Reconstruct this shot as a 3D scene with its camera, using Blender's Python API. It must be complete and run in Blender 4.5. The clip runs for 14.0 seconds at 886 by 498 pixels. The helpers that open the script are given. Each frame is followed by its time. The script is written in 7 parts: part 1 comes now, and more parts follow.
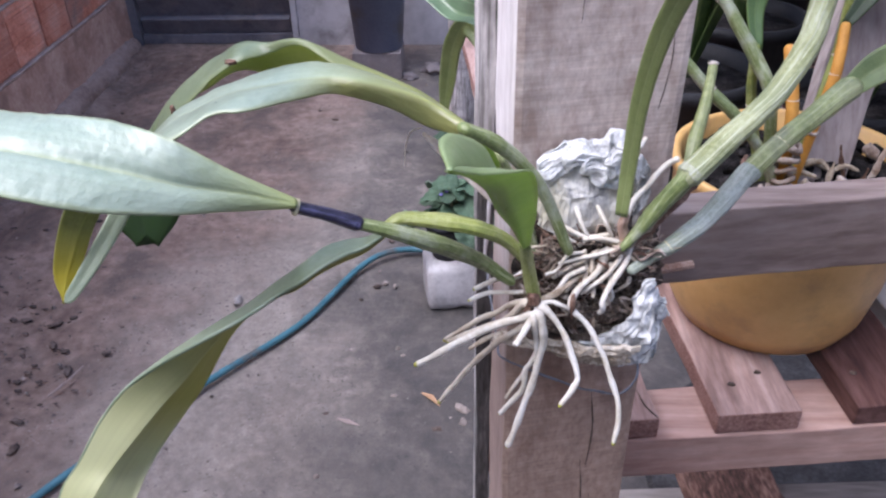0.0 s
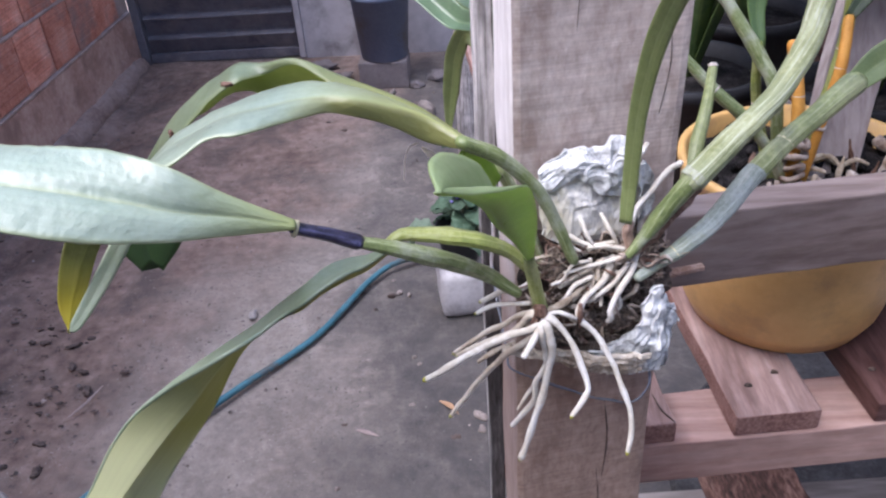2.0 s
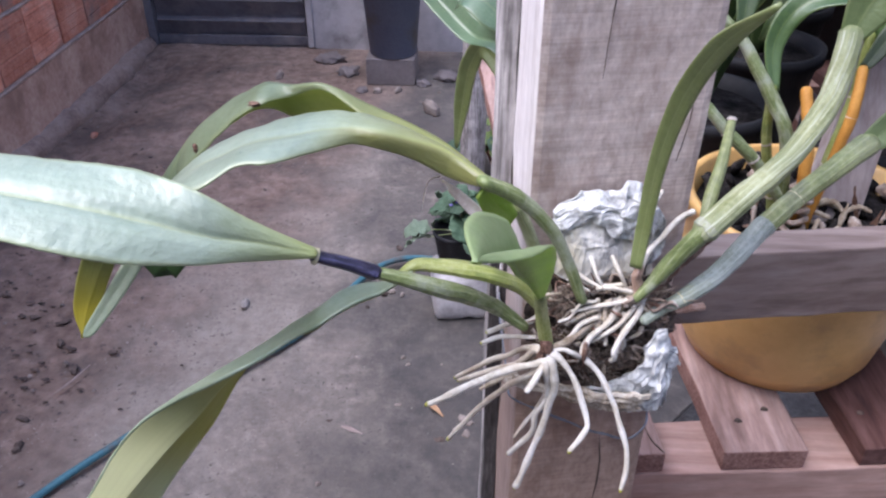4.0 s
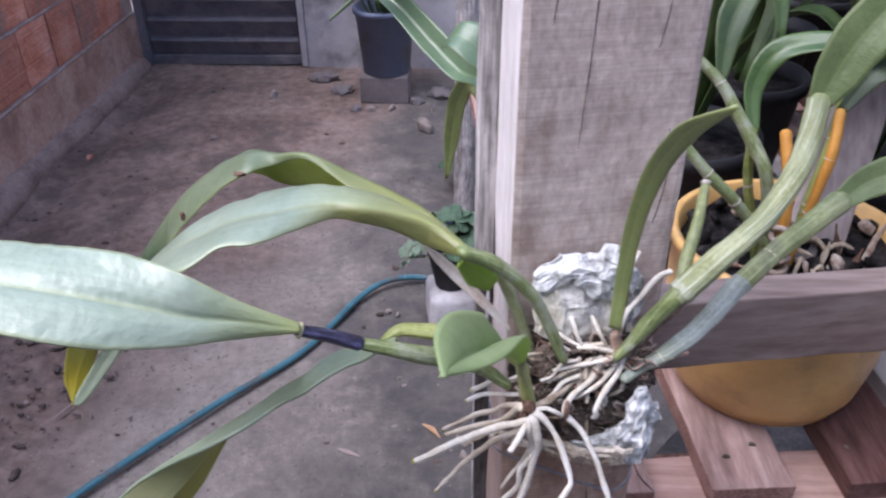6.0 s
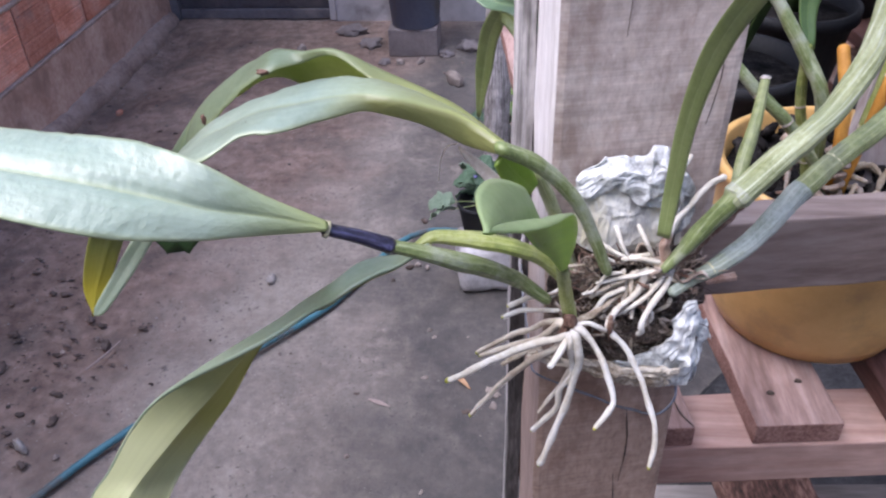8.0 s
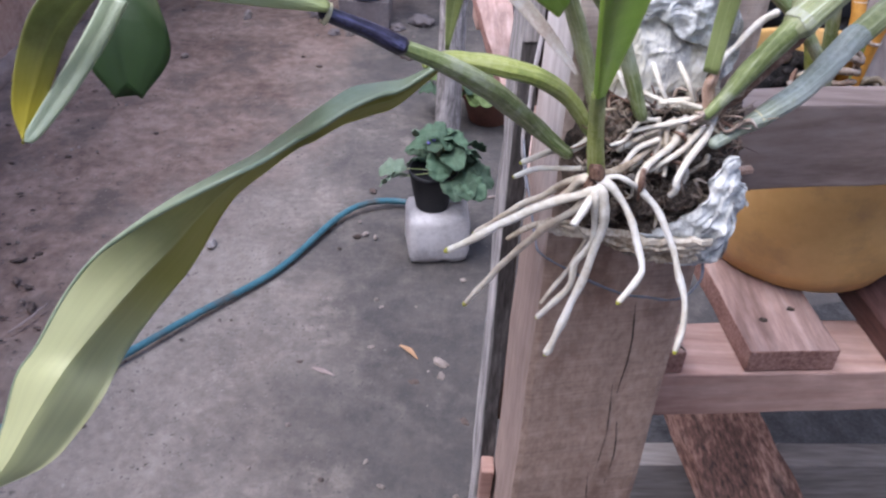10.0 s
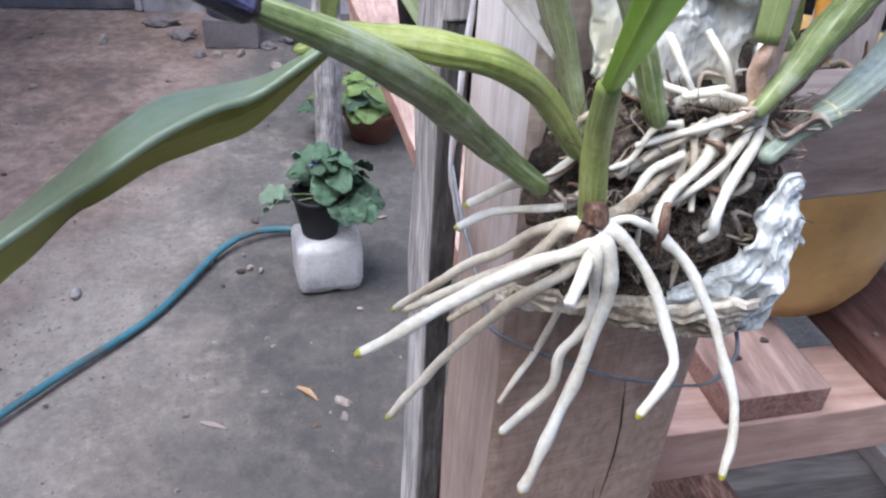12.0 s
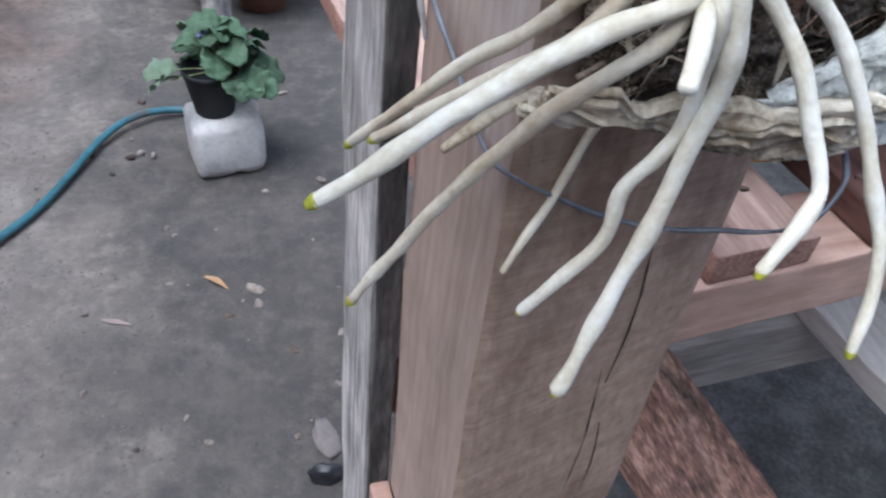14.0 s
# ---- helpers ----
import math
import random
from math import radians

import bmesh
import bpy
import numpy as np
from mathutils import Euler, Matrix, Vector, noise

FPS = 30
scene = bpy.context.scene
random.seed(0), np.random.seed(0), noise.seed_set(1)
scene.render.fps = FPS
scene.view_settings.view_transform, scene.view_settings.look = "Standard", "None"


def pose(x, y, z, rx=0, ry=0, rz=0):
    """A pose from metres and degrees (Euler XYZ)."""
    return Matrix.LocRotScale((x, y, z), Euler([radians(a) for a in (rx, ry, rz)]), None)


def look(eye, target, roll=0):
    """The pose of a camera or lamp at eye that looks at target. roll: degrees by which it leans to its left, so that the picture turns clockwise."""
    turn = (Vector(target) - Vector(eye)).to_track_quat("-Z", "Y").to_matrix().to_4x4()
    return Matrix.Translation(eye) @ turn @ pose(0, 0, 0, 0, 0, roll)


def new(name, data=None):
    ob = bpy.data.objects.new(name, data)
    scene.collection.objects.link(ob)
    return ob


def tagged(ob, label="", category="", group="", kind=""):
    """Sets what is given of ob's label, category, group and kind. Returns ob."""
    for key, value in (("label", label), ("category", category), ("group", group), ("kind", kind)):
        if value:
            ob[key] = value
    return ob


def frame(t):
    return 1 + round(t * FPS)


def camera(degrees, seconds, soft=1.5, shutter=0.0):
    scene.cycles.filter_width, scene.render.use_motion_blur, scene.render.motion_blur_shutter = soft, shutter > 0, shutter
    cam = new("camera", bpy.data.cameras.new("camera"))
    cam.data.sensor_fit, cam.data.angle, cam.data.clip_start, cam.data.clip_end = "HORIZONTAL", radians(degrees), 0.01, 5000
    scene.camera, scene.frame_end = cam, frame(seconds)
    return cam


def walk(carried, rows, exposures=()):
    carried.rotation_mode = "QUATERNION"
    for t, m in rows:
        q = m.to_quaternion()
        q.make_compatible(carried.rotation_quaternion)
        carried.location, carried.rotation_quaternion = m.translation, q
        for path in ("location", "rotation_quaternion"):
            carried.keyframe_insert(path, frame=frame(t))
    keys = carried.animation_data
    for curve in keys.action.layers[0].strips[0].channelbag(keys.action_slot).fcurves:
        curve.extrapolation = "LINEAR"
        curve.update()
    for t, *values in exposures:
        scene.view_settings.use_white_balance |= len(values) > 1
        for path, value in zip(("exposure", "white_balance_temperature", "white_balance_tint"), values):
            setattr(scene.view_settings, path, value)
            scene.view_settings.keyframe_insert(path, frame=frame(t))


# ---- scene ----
# ---- camera and walk ----
cam = camera(58.05, 14.0, soft=2.3, shutter=0.5)
# seconds, x, y, z, turn about x, y and z
PATH = [
    (0.0, 0.026, -0.0038, 1.184, 56.23, 1.12, 1.59),
    (0.5, 0.03, 0.0007, 1.1849, 56.38, 1.97, 2.16),
    (1.0, 0.0261, -0.0015, 1.1831, 55.95, 2.35, 0.93),
    (1.5, 0.0289, -0.0025, 1.1855, 56.37, 2.97, 1.35),
    (2.0, 0.03, 0.0001, 1.1851, 56.63, 3.53, 1.22),
    (2.2, 0.029, 0.0023, 1.1848, 56.08, 3.06, 1.54),
    (4.3, 0.0209, 0.0024, 1.1996, 56.5, -0.58, 2.73),
    (4.5, 0.0191, 0.0028, 1.1996, 56.4, -0.83, 2.55),
    (5.0, 0.013, 0.0017, 1.2035, 57.34, 0.25, 2.43),
    (5.5, 0.0156, 0.0107, 1.2095, 57.36, 2.0, 3.81),
    (6.0, 0.028, 0.0079, 1.2192, 57.3, 0.49, 2.37),
    (6.5, 0.0353, 0.007, 1.209, 55.91, 0.31, 2.02),
    (7.0, 0.0366, 0.0052, 1.2049, 55.75, 0.6, 3.43),
    (7.5, 0.0316, 0.0058, 1.196, 54.96, 0.9, 3.42),
    (8.0, 0.0251, 0.012, 1.192, 54.52, 1.64, 4.1),
    (8.5, 0.0225, 0.0073, 1.1885, 54.42, 1.17, 3.58),
    (9.0, 0.015, -0.0064, 1.1704, 54.18, 1.6, 4.22),
    (9.2, 0.014, -0.0083, 1.1588, 53.41, 0.39, 4.33),
    (11.3, -0.0168, 0.1008, 1.08, 55.08, -2.58, -6.38),
    (11.5, -0.0155, 0.1081, 1.072, 53.95, -2.99, -7.61),
    (12.0, -0.0008, 0.112, 1.0803, 55.38, -2.95, -7.55),
    (12.5, -0.003, 0.1238, 1.0618, 53.24, -3.45, -8.06),
    (13.0, -0.0015, 0.1462, 1.0446, 50.75, -4.3, -10.28),
    (13.5, -0.0078, 0.1555, 1.0336, 48.3, -4.52, -11.9),
    (14.0, -0.0053, 0.16, 1.0312, 47.28, -4.95, -14.65),
]
walk(cam, [(t, pose(x, y, z, rx, ry, rz)) for t, x, y, z, rx, ry, rz in PATH],
     exposures=[(0.0, 1.58, 5950, 20), (2.2, 1.58, 5950, 20), (5.0, 1.53, 5950, 20), (6.0, 1.46, 5970, 20), (7.0, 1.55, 5950, 20), (9.2, 1.56, 5970, 20), (11.4, 1.87, 5900, 10), (12.0, 1.87, 5870, 9), (12.6, 1.79, 5850, 8), (14.0, 1.60, 5800, 4)])

# ---- world and light ----
world = bpy.data.worlds.new("sky")
scene.world = world
world.use_nodes = True
wn = world.node_tree
sky = wn.nodes.new("ShaderNodeTexSky")
sky.sky_type, sky.sun_disc = 'NISHITA', False
SUN_UP, SUN_TURN = 61.0, 247.0
sky.sun_elevation, sky.sun_rotation = radians(SUN_UP), radians(SUN_TURN)
sky.air_density, sky.dust_density = 1.0, 1.5
wn.links.new(sky.outputs[0], wn.nodes["Background"].inputs[0])
wn.nodes["Background"].inputs[1].default_value = 0.13
sun = new("sun", bpy.data.lights.new("sun", 'SUN'))
sun.data.energy, sun.data.angle, sun.data.color = 2.0, radians(60), (1.0, 0.965, 0.93)
sa, se = radians(SUN_TURN), radians(SUN_UP)
sun.matrix_world = look(Vector((math.sin(sa) * math.cos(se), math.cos(sa) * math.cos(se), math.sin(se))) * 10, (0, 0, 0))


# ---- materials ----
def material(name, colours, scale=20.0, rough=0.7, bump=0.2, bump_scale=None, stretch=(1, 1, 1), detail=8.0, fine=0.35, metal=0.0,
             translucent=0.0, spec=0.5, island=0.0, bump_depth=0.002, object_random=0.0, dirt=None, dirt_scale=6.0, dirt_from=0.5, lines=None, line_depth=0.35):
    """Noise at two scales mixed through the colours; optional dirt patches of a second colour."""
    m = bpy.data.materials.new(name)
    m.use_nodes = True
    t = m.node_tree
    b = t.nodes["Principled BSDF"]
    co = t.nodes.new("ShaderNodeTexCoord")
    mp = t.nodes.new("ShaderNodeMapping")
    mp.inputs["Scale"].default_value = stretch
    t.links.new(co.outputs["Object"], mp.inputs["Vector"])
    if object_random:
        oi = t.nodes.new("ShaderNodeObjectInfo")
        sh = t.nodes.new("ShaderNodeVectorMath")
        sh.operation = 'SCALE'
        sh.inputs[0].default_value = (37.0, 11.0, 23.0)
        t.links.new(oi.outputs["Random"], sh.inputs["Scale"])
        t.links.new(sh.outputs[0], mp.inputs["Location"])

    def noise_at(s, d=detail, r=0.6):
        n = t.nodes.new("ShaderNodeTexNoise")
        n.inputs["Scale"].default_value, n.inputs["Detail"].default_value, n.inputs["Roughness"].default_value = s, d, r
        t.links.new(mp.outputs[0], n.inputs["Vector"])
        return n.outputs["Fac"]

    big, small = noise_at(scale), noise_at(scale * 9, 4.0)
    mix = t.nodes.new("ShaderNodeMix")
    mix.inputs[0].default_value = fine
    t.links.new(big, mix.inputs[2])
    t.links.new(small, mix.inputs[3])
    ramp = t.nodes.new("ShaderNodeValToRGB")
    t.links.new(mix.outputs[0], ramp.inputs[0])
    e = ramp.color_ramp.elements
    while len(e) < len(colours):
        e.new(0.5)
    for k, c in enumerate(colours):
        e[k].position = 0.385 + 0.23 * k / max(1, len(colours) - 1)
        e[k].color = (*c, 1)
    col = ramp.outputs[0]
    if object_random or island:
        hv = t.nodes.new("ShaderNodeHueSaturation")
        mr = t.nodes.new("ShaderNodeMapRange")
        src = t.nodes.new("ShaderNodeObjectInfo").outputs["Random"] if object_random else t.nodes.new("ShaderNodeNewGeometry").outputs["Random Per Island"]
        a = object_random or island
        mr.inputs["To Min"].default_value, mr.inputs["To Max"].default_value = 1 - a, 1 + a
        t.links.new(src, mr.inputs["Value"])
        t.links.new(mr.outputs[0], hv.inputs["Value"])
        t.links.new(col, hv.inputs["Color"])
        col = hv.outputs[0]
    if dirt:
        dn = noise_at(dirt_scale, 6.0, 0.65)
        dr = t.nodes.new("ShaderNodeMapRange")
        dr.inputs["From Min"].default_value, dr.inputs["From Max"].default_value = dirt_from, dirt_from + 0.16
        t.links.new(dn, dr.inputs["Value"])
        dm = t.nodes.new("ShaderNodeMix")
        dm.data_type = 'RGBA'
        t.links.new(dr.outputs[0], dm.inputs["Factor"])
        t.links.new(col, dm.inputs["A"])
        dm.inputs["B"].default_value = (*dirt, 1)
        col = dm.outputs["Result"]
    streak = None
    for way, depth in ([(lines, line_depth)] if isinstance(lines, tuple) else lines or []):
        lm = t.nodes.new("ShaderNodeMapping")
        lm.inputs["Scale"].default_value = way
        t.links.new(co.outputs["Object"], lm.inputs["Vector"])
        ln = t.nodes.new("ShaderNodeTexNoise")
        ln.inputs["Scale"].default_value, ln.inputs["Detail"].default_value, ln.inputs["Roughness"].default_value = 1.0, 5.0, 0.7
        t.links.new(lm.outputs[0], ln.inputs["Vector"])
        streak = ln.outputs["Fac"]
        lr = t.nodes.new("ShaderNodeMapRange")
        lr.inputs["From Min"].default_value, lr.inputs["From Max"].default_value = 0.36, 0.62
        lr.inputs["To Min"].default_value, lr.inputs["To Max"].default_value = 1 - depth, 1 + depth * 0.5
        t.links.new(streak, lr.inputs["Value"])
        lv = t.nodes.new("ShaderNodeHueSaturation")
        t.links.new(lr.outputs[0], lv.inputs["Value"])
        t.links.new(col, lv.inputs["Color"])
        col = lv.outputs[0]
    t.links.new(col, b.inputs["Base Color"])
    rr = t.nodes.new("ShaderNodeMapRange")
    rr.inputs["To Min"].default_value, rr.inputs["To Max"].default_value = max(0.05, rough - 0.12), min(1.0, rough + 0.12)
    t.links.new(big, rr.inputs["Value"])
    t.links.new(rr.outputs[0], b.inputs["Roughness"])
    b.inputs["Metallic"].default_value = metal
    b.inputs["Specular IOR Level"].default_value = spec
    if bump:
        bn = noise_at(bump_scale or scale * 4, 8.0, 0.65)
        bp = t.nodes.new("ShaderNodeBump")
        bp.inputs["Strength"].default_value, bp.inputs["Distance"].default_value = bump, bump_depth
        if streak:
            ad = t.nodes.new("ShaderNodeMath")
            ad.operation = 'ADD'
            t.links.new(bn, ad.inputs[0])
            t.links.new(streak, ad.inputs[1])
            bn = ad.outputs[0]
        t.links.new(bn, bp.inputs["Height"])
        t.links.new(bp.outputs[0], b.inputs["Normal"])
    if translucent:
        tr = t.nodes.new("ShaderNodeBsdfTranslucent")
        t.links.new(col, tr.inputs["Color"])
        mx = t.nodes.new("ShaderNodeMixShader")
        mx.inputs[0].default_value = translucent
        t.links.new(b.outputs[0], mx.inputs[1])
        t.links.new(tr.outputs[0], mx.inputs[2])
        t.links.new(mx.outputs[0], t.nodes["Material Output"].inputs[0])
    return m


def fibrous(m, pale, dark, count=22.0, along_scale=55.0, amount=0.7):
    """Long pale and dark fibres running the length of a tube."""
    t = m.node_tree
    b = t.nodes["Principled BSDF"]
    uv = t.nodes.new("ShaderNodeUVMap")
    uv.uv_map = "tube"
    src = b.inputs["Base Color"].links[0].from_socket
    for k, (colour, lo, hi, mul) in enumerate(((pale, 0.50, 0.64, 1.0), (dark, 0.56, 0.68, 1.7))):
        mp = t.nodes.new("ShaderNodeMapping")
        mp.inputs["Scale"].default_value = (count * mul, along_scale, 1.0)
        mp.inputs["Location"].default_value = (k * 7.3, k * 3.1, k * 5.0)
        t.links.new(uv.outputs[0], mp.inputs["Vector"])
        n = t.nodes.new("ShaderNodeTexNoise")
        n.inputs["Scale"].default_value, n.inputs["Detail"].default_value, n.inputs["Roughness"].default_value = 1.0, 5.0, 0.65
        t.links.new(mp.outputs[0], n.inputs["Vector"])
        r = t.nodes.new("ShaderNodeMapRange")
        r.inputs["From Min"].default_value, r.inputs["From Max"].default_value, r.inputs["To Max"].default_value = lo, hi, amount
        t.links.new(n.outputs["Fac"], r.inputs["Value"])
        mx = t.nodes.new("ShaderNodeMix")
        mx.data_type = 'RGBA'
        t.links.new(r.outputs[0], mx.inputs["Factor"])
        t.links.new(src, mx.inputs["A"])
        mx.inputs["B"].default_value = (*colour, 1)
        src = mx.outputs["Result"]
        if k == 0:
            bp = t.nodes.new("ShaderNodeBump")
            bp.inputs["Strength"].default_value, bp.inputs["Distance"].default_value = 0.5, 0.0006
            t.links.new(n.outputs["Fac"], bp.inputs["Height"])
            t.links.new(b.inputs["Normal"].links[0].from_socket, bp.inputs["Normal"])
            t.links.new(bp.outputs[0], b.inputs["Normal"])
    t.links.new(src, b.inputs["Base Color"])
    return m


def leaf_material(name, base, light, edge, rough=0.33, tip=None, translucent=0.18, wrinkle=0.4, vary=0.0, root=None, pebble=0.0, second=None):
    """Leaf blade: UV x runs across (0.5 is the midrib), y along the blade; second: the colour of the half past the midrib, and how far along it reaches."""
    m = material(name, [base, light], scale=45.0, rough=rough, bump=0.0, translucent=translucent, spec=0.6, object_random=vary)
    t = m.node_tree
    b = t.nodes["Principled BSDF"]
    uv = t.nodes.new("ShaderNodeUVMap")
    uv.uv_map = "blade"
    sep = t.nodes.new("ShaderNodeSeparateXYZ")
    t.links.new(uv.outputs[0], sep.inputs[0])

    def math_node(op, a, c):
        n = t.nodes.new("ShaderNodeMath")
        n.operation = op
        for i, v in enumerate((a, c)):
            if isinstance(v, (int, float)):
                n.inputs[i].default_value = v
            else:
                t.links.new(v, n.inputs[i])
        return n.outputs[0]

    off = math_node('ABSOLUTE', math_node('SUBTRACT', sep.outputs[0], 0.5), 0)
    rim = t.nodes.new("ShaderNodeMapRange")
    rim.inputs["From Min"].default_value, rim.inputs["From Max"].default_value = 0.44, 0.5
    t.links.new(off, rim.inputs["Value"])
    rib = t.nodes.new("ShaderNodeMapRange")
    rib.inputs["From Min"].default_value, rib.inputs["From Max"].default_value = 0.035, 0.0
    t.links.new(off, rib.inputs["Value"])
    both = math_node('MULTIPLY', math_node('MAXIMUM', rim.outputs[0], rib.outputs[0]), 0.38)
    mx = t.nodes.new("ShaderNodeMix")
    mx.data_type = 'RGBA'
    src = b.inputs["Base Color"].links[0].from_socket
    t.links.new(both, mx.inputs["Factor"])
    t.links.new(src, mx.inputs["A"])
    mx.inputs["B"].default_value = (*edge, 1)
    col = mx.outputs["Result"]
    if root:
        rm = t.nodes.new("ShaderNodeMapRange")
        rm.inputs["From Min"].default_value, rm.inputs["From Max"].default_value, rm.inputs["To Max"].default_value = root[1], root[2], 0.85
        t.links.new(sep.outputs[1], rm.inputs["Value"])
        m0 = t.nodes.new("ShaderNodeMix")
        m0.data_type = 'RGBA'
        t.links.new(rm.outputs[0], m0.inputs["Factor"])
        t.links.new(col, m0.inputs["A"])
        m0.inputs["B"].default_value = (*root[0], 1)
        col = m0.outputs["Result"]
    if tip:
        tm = t.nodes.new("ShaderNodeMapRange")
        tm.inputs["From Min"].default_value, tm.inputs["From Max"].default_value = tip[1], tip[2]
        t.links.new(sep.outputs[1], tm.inputs["Value"])
        m2 = t.nodes.new("ShaderNodeMix")
        m2.data_type = 'RGBA'
        t.links.new(tm.outputs[0], m2.inputs["Factor"])
        t.links.new(col, m2.inputs["A"])
        m2.inputs["B"].default_value = (*tip[0], 1)
        col = m2.outputs["Result"]
    if second:
        half = t.nodes.new("ShaderNodeMapRange")
        half.inputs["From Min"].default_value, half.inputs["From Max"].default_value, half.inputs["To Max"].default_value = 0.5, 0.53, 0.95
        t.links.new(sep.outputs[0], half.inputs["Value"])
        reach = t.nodes.new("ShaderNodeMapRange")
        reach.inputs["From Min"].default_value, reach.inputs["From Max"].default_value = second[1] + 0.06, second[1] - 0.06
        t.links.new(sep.outputs[1], reach.inputs["Value"])
        m3 = t.nodes.new("ShaderNodeMix")
        m3.data_type = 'RGBA'
        t.links.new(math_node('MULTIPLY', half.outputs[0], reach.outputs[0]), m3.inputs["Factor"])
        t.links.new(col, m3.inputs["A"])
        m3.inputs["B"].default_value = (*second[0], 1)
        col = m3.outputs["Result"]
    t.links.new(col, b.inputs["Base Color"])
    for n in t.nodes:
        if n.type == 'BSDF_TRANSLUCENT':
            t.links.new(col, n.inputs["Color"])
    b.inputs["Coat Weight"].default_value = 0.8 if rough < 0.5 else 0.0
    b.inputs["Coat Roughness"].default_value, b.inputs["Coat IOR"].default_value = 0.55, 1.8
    # fine parallel veins and cross wrinkles
    mp = t.nodes.new("ShaderNodeMapping")
    mp.inputs["Scale"].default_value = (18.0, 1.4, 1.0)
    t.links.new(uv.outputs[0], mp.inputs["Vector"])
    n1 = t.nodes.new("ShaderNodeTexNoise")
    n1.inputs["Scale"].default_value, n1.inputs["Detail"].default_value = 1.0, 3.0
    t.links.new(mp.outputs[0], n1.inputs["Vector"])
    mp2 = t.nodes.new("ShaderNodeMapping")
    mp2.inputs["Scale"].default_value = (9.0, 48.0, 1.0)
    mp2.inputs["Rotation"].default_value = (0, 0, 0.25)
    t.links.new(uv.outputs[0], mp2.inputs["Vector"])
    n2 = t.nodes.new("ShaderNodeTexNoise")
    n2.inputs["Scale"].default_value, n2.inputs["Detail"].default_value = 1.0, 4.0
    t.links.new(mp2.outputs[0], n2.inputs["Vector"])
    sv = t.nodes.new("ShaderNodeMapRange")
    sv.inputs["From Min"].default_value, sv.inputs["From Max"].default_value = 0.34, 0.66
    sv.inputs["To Min"].default_value, sv.inputs["To Max"].default_value = 0.90, 1.06
    t.links.new(n1.outputs["Fac"], sv.inputs["Value"])
    hs = t.nodes.new("ShaderNodeHueSaturation")
    t.links.new(sv.outputs[0], hs.inputs["Value"])
    t.links.new(col, hs.inputs["Color"])
    t.links.new(hs.outputs[0], b.inputs["Base Color"])
    h = math_node('ADD', math_node('MULTIPLY', n1.outputs["Fac"], 0.10), math_node('MULTIPLY', n2.outputs["Fac"], 0.7))
    if pebble:
        co = t.nodes.new("ShaderNodeTexCoord")
        n3 = t.nodes.new("ShaderNodeTexNoise")
        n3.inputs["Scale"].default_value, n3.inputs["Detail"].default_value = 420.0, 2.5
        t.links.new(co.outputs["Object"], n3.inputs["Vector"])
        h = math_node('ADD', h, math_node('MULTIPLY', n3.outputs["Fac"], pebble))
    bp = t.nodes.new("ShaderNodeBump")
    bp.inputs["Strength"].default_value, bp.inputs["Distance"].default_value = wrinkle, 0.0012
    t.links.new(h, bp.inputs["Height"])
    t.links.new(bp.outputs[0], b.inputs["Normal"])
    t.links.new(bp.outputs[0], b.inputs["Coat Normal"])
    return m


M_EARTH = material("earth", [(0.125, 0.083, 0.068), (0.225, 0.16, 0.132), (0.325, 0.245, 0.208)], scale=3.0, rough=0.92, bump=0.9, bump_scale=55.0, bump_depth=0.008,
                   detail=14.0, fine=0.45, dirt=(0.12, 0.092, 0.08), dirt_scale=5.0)


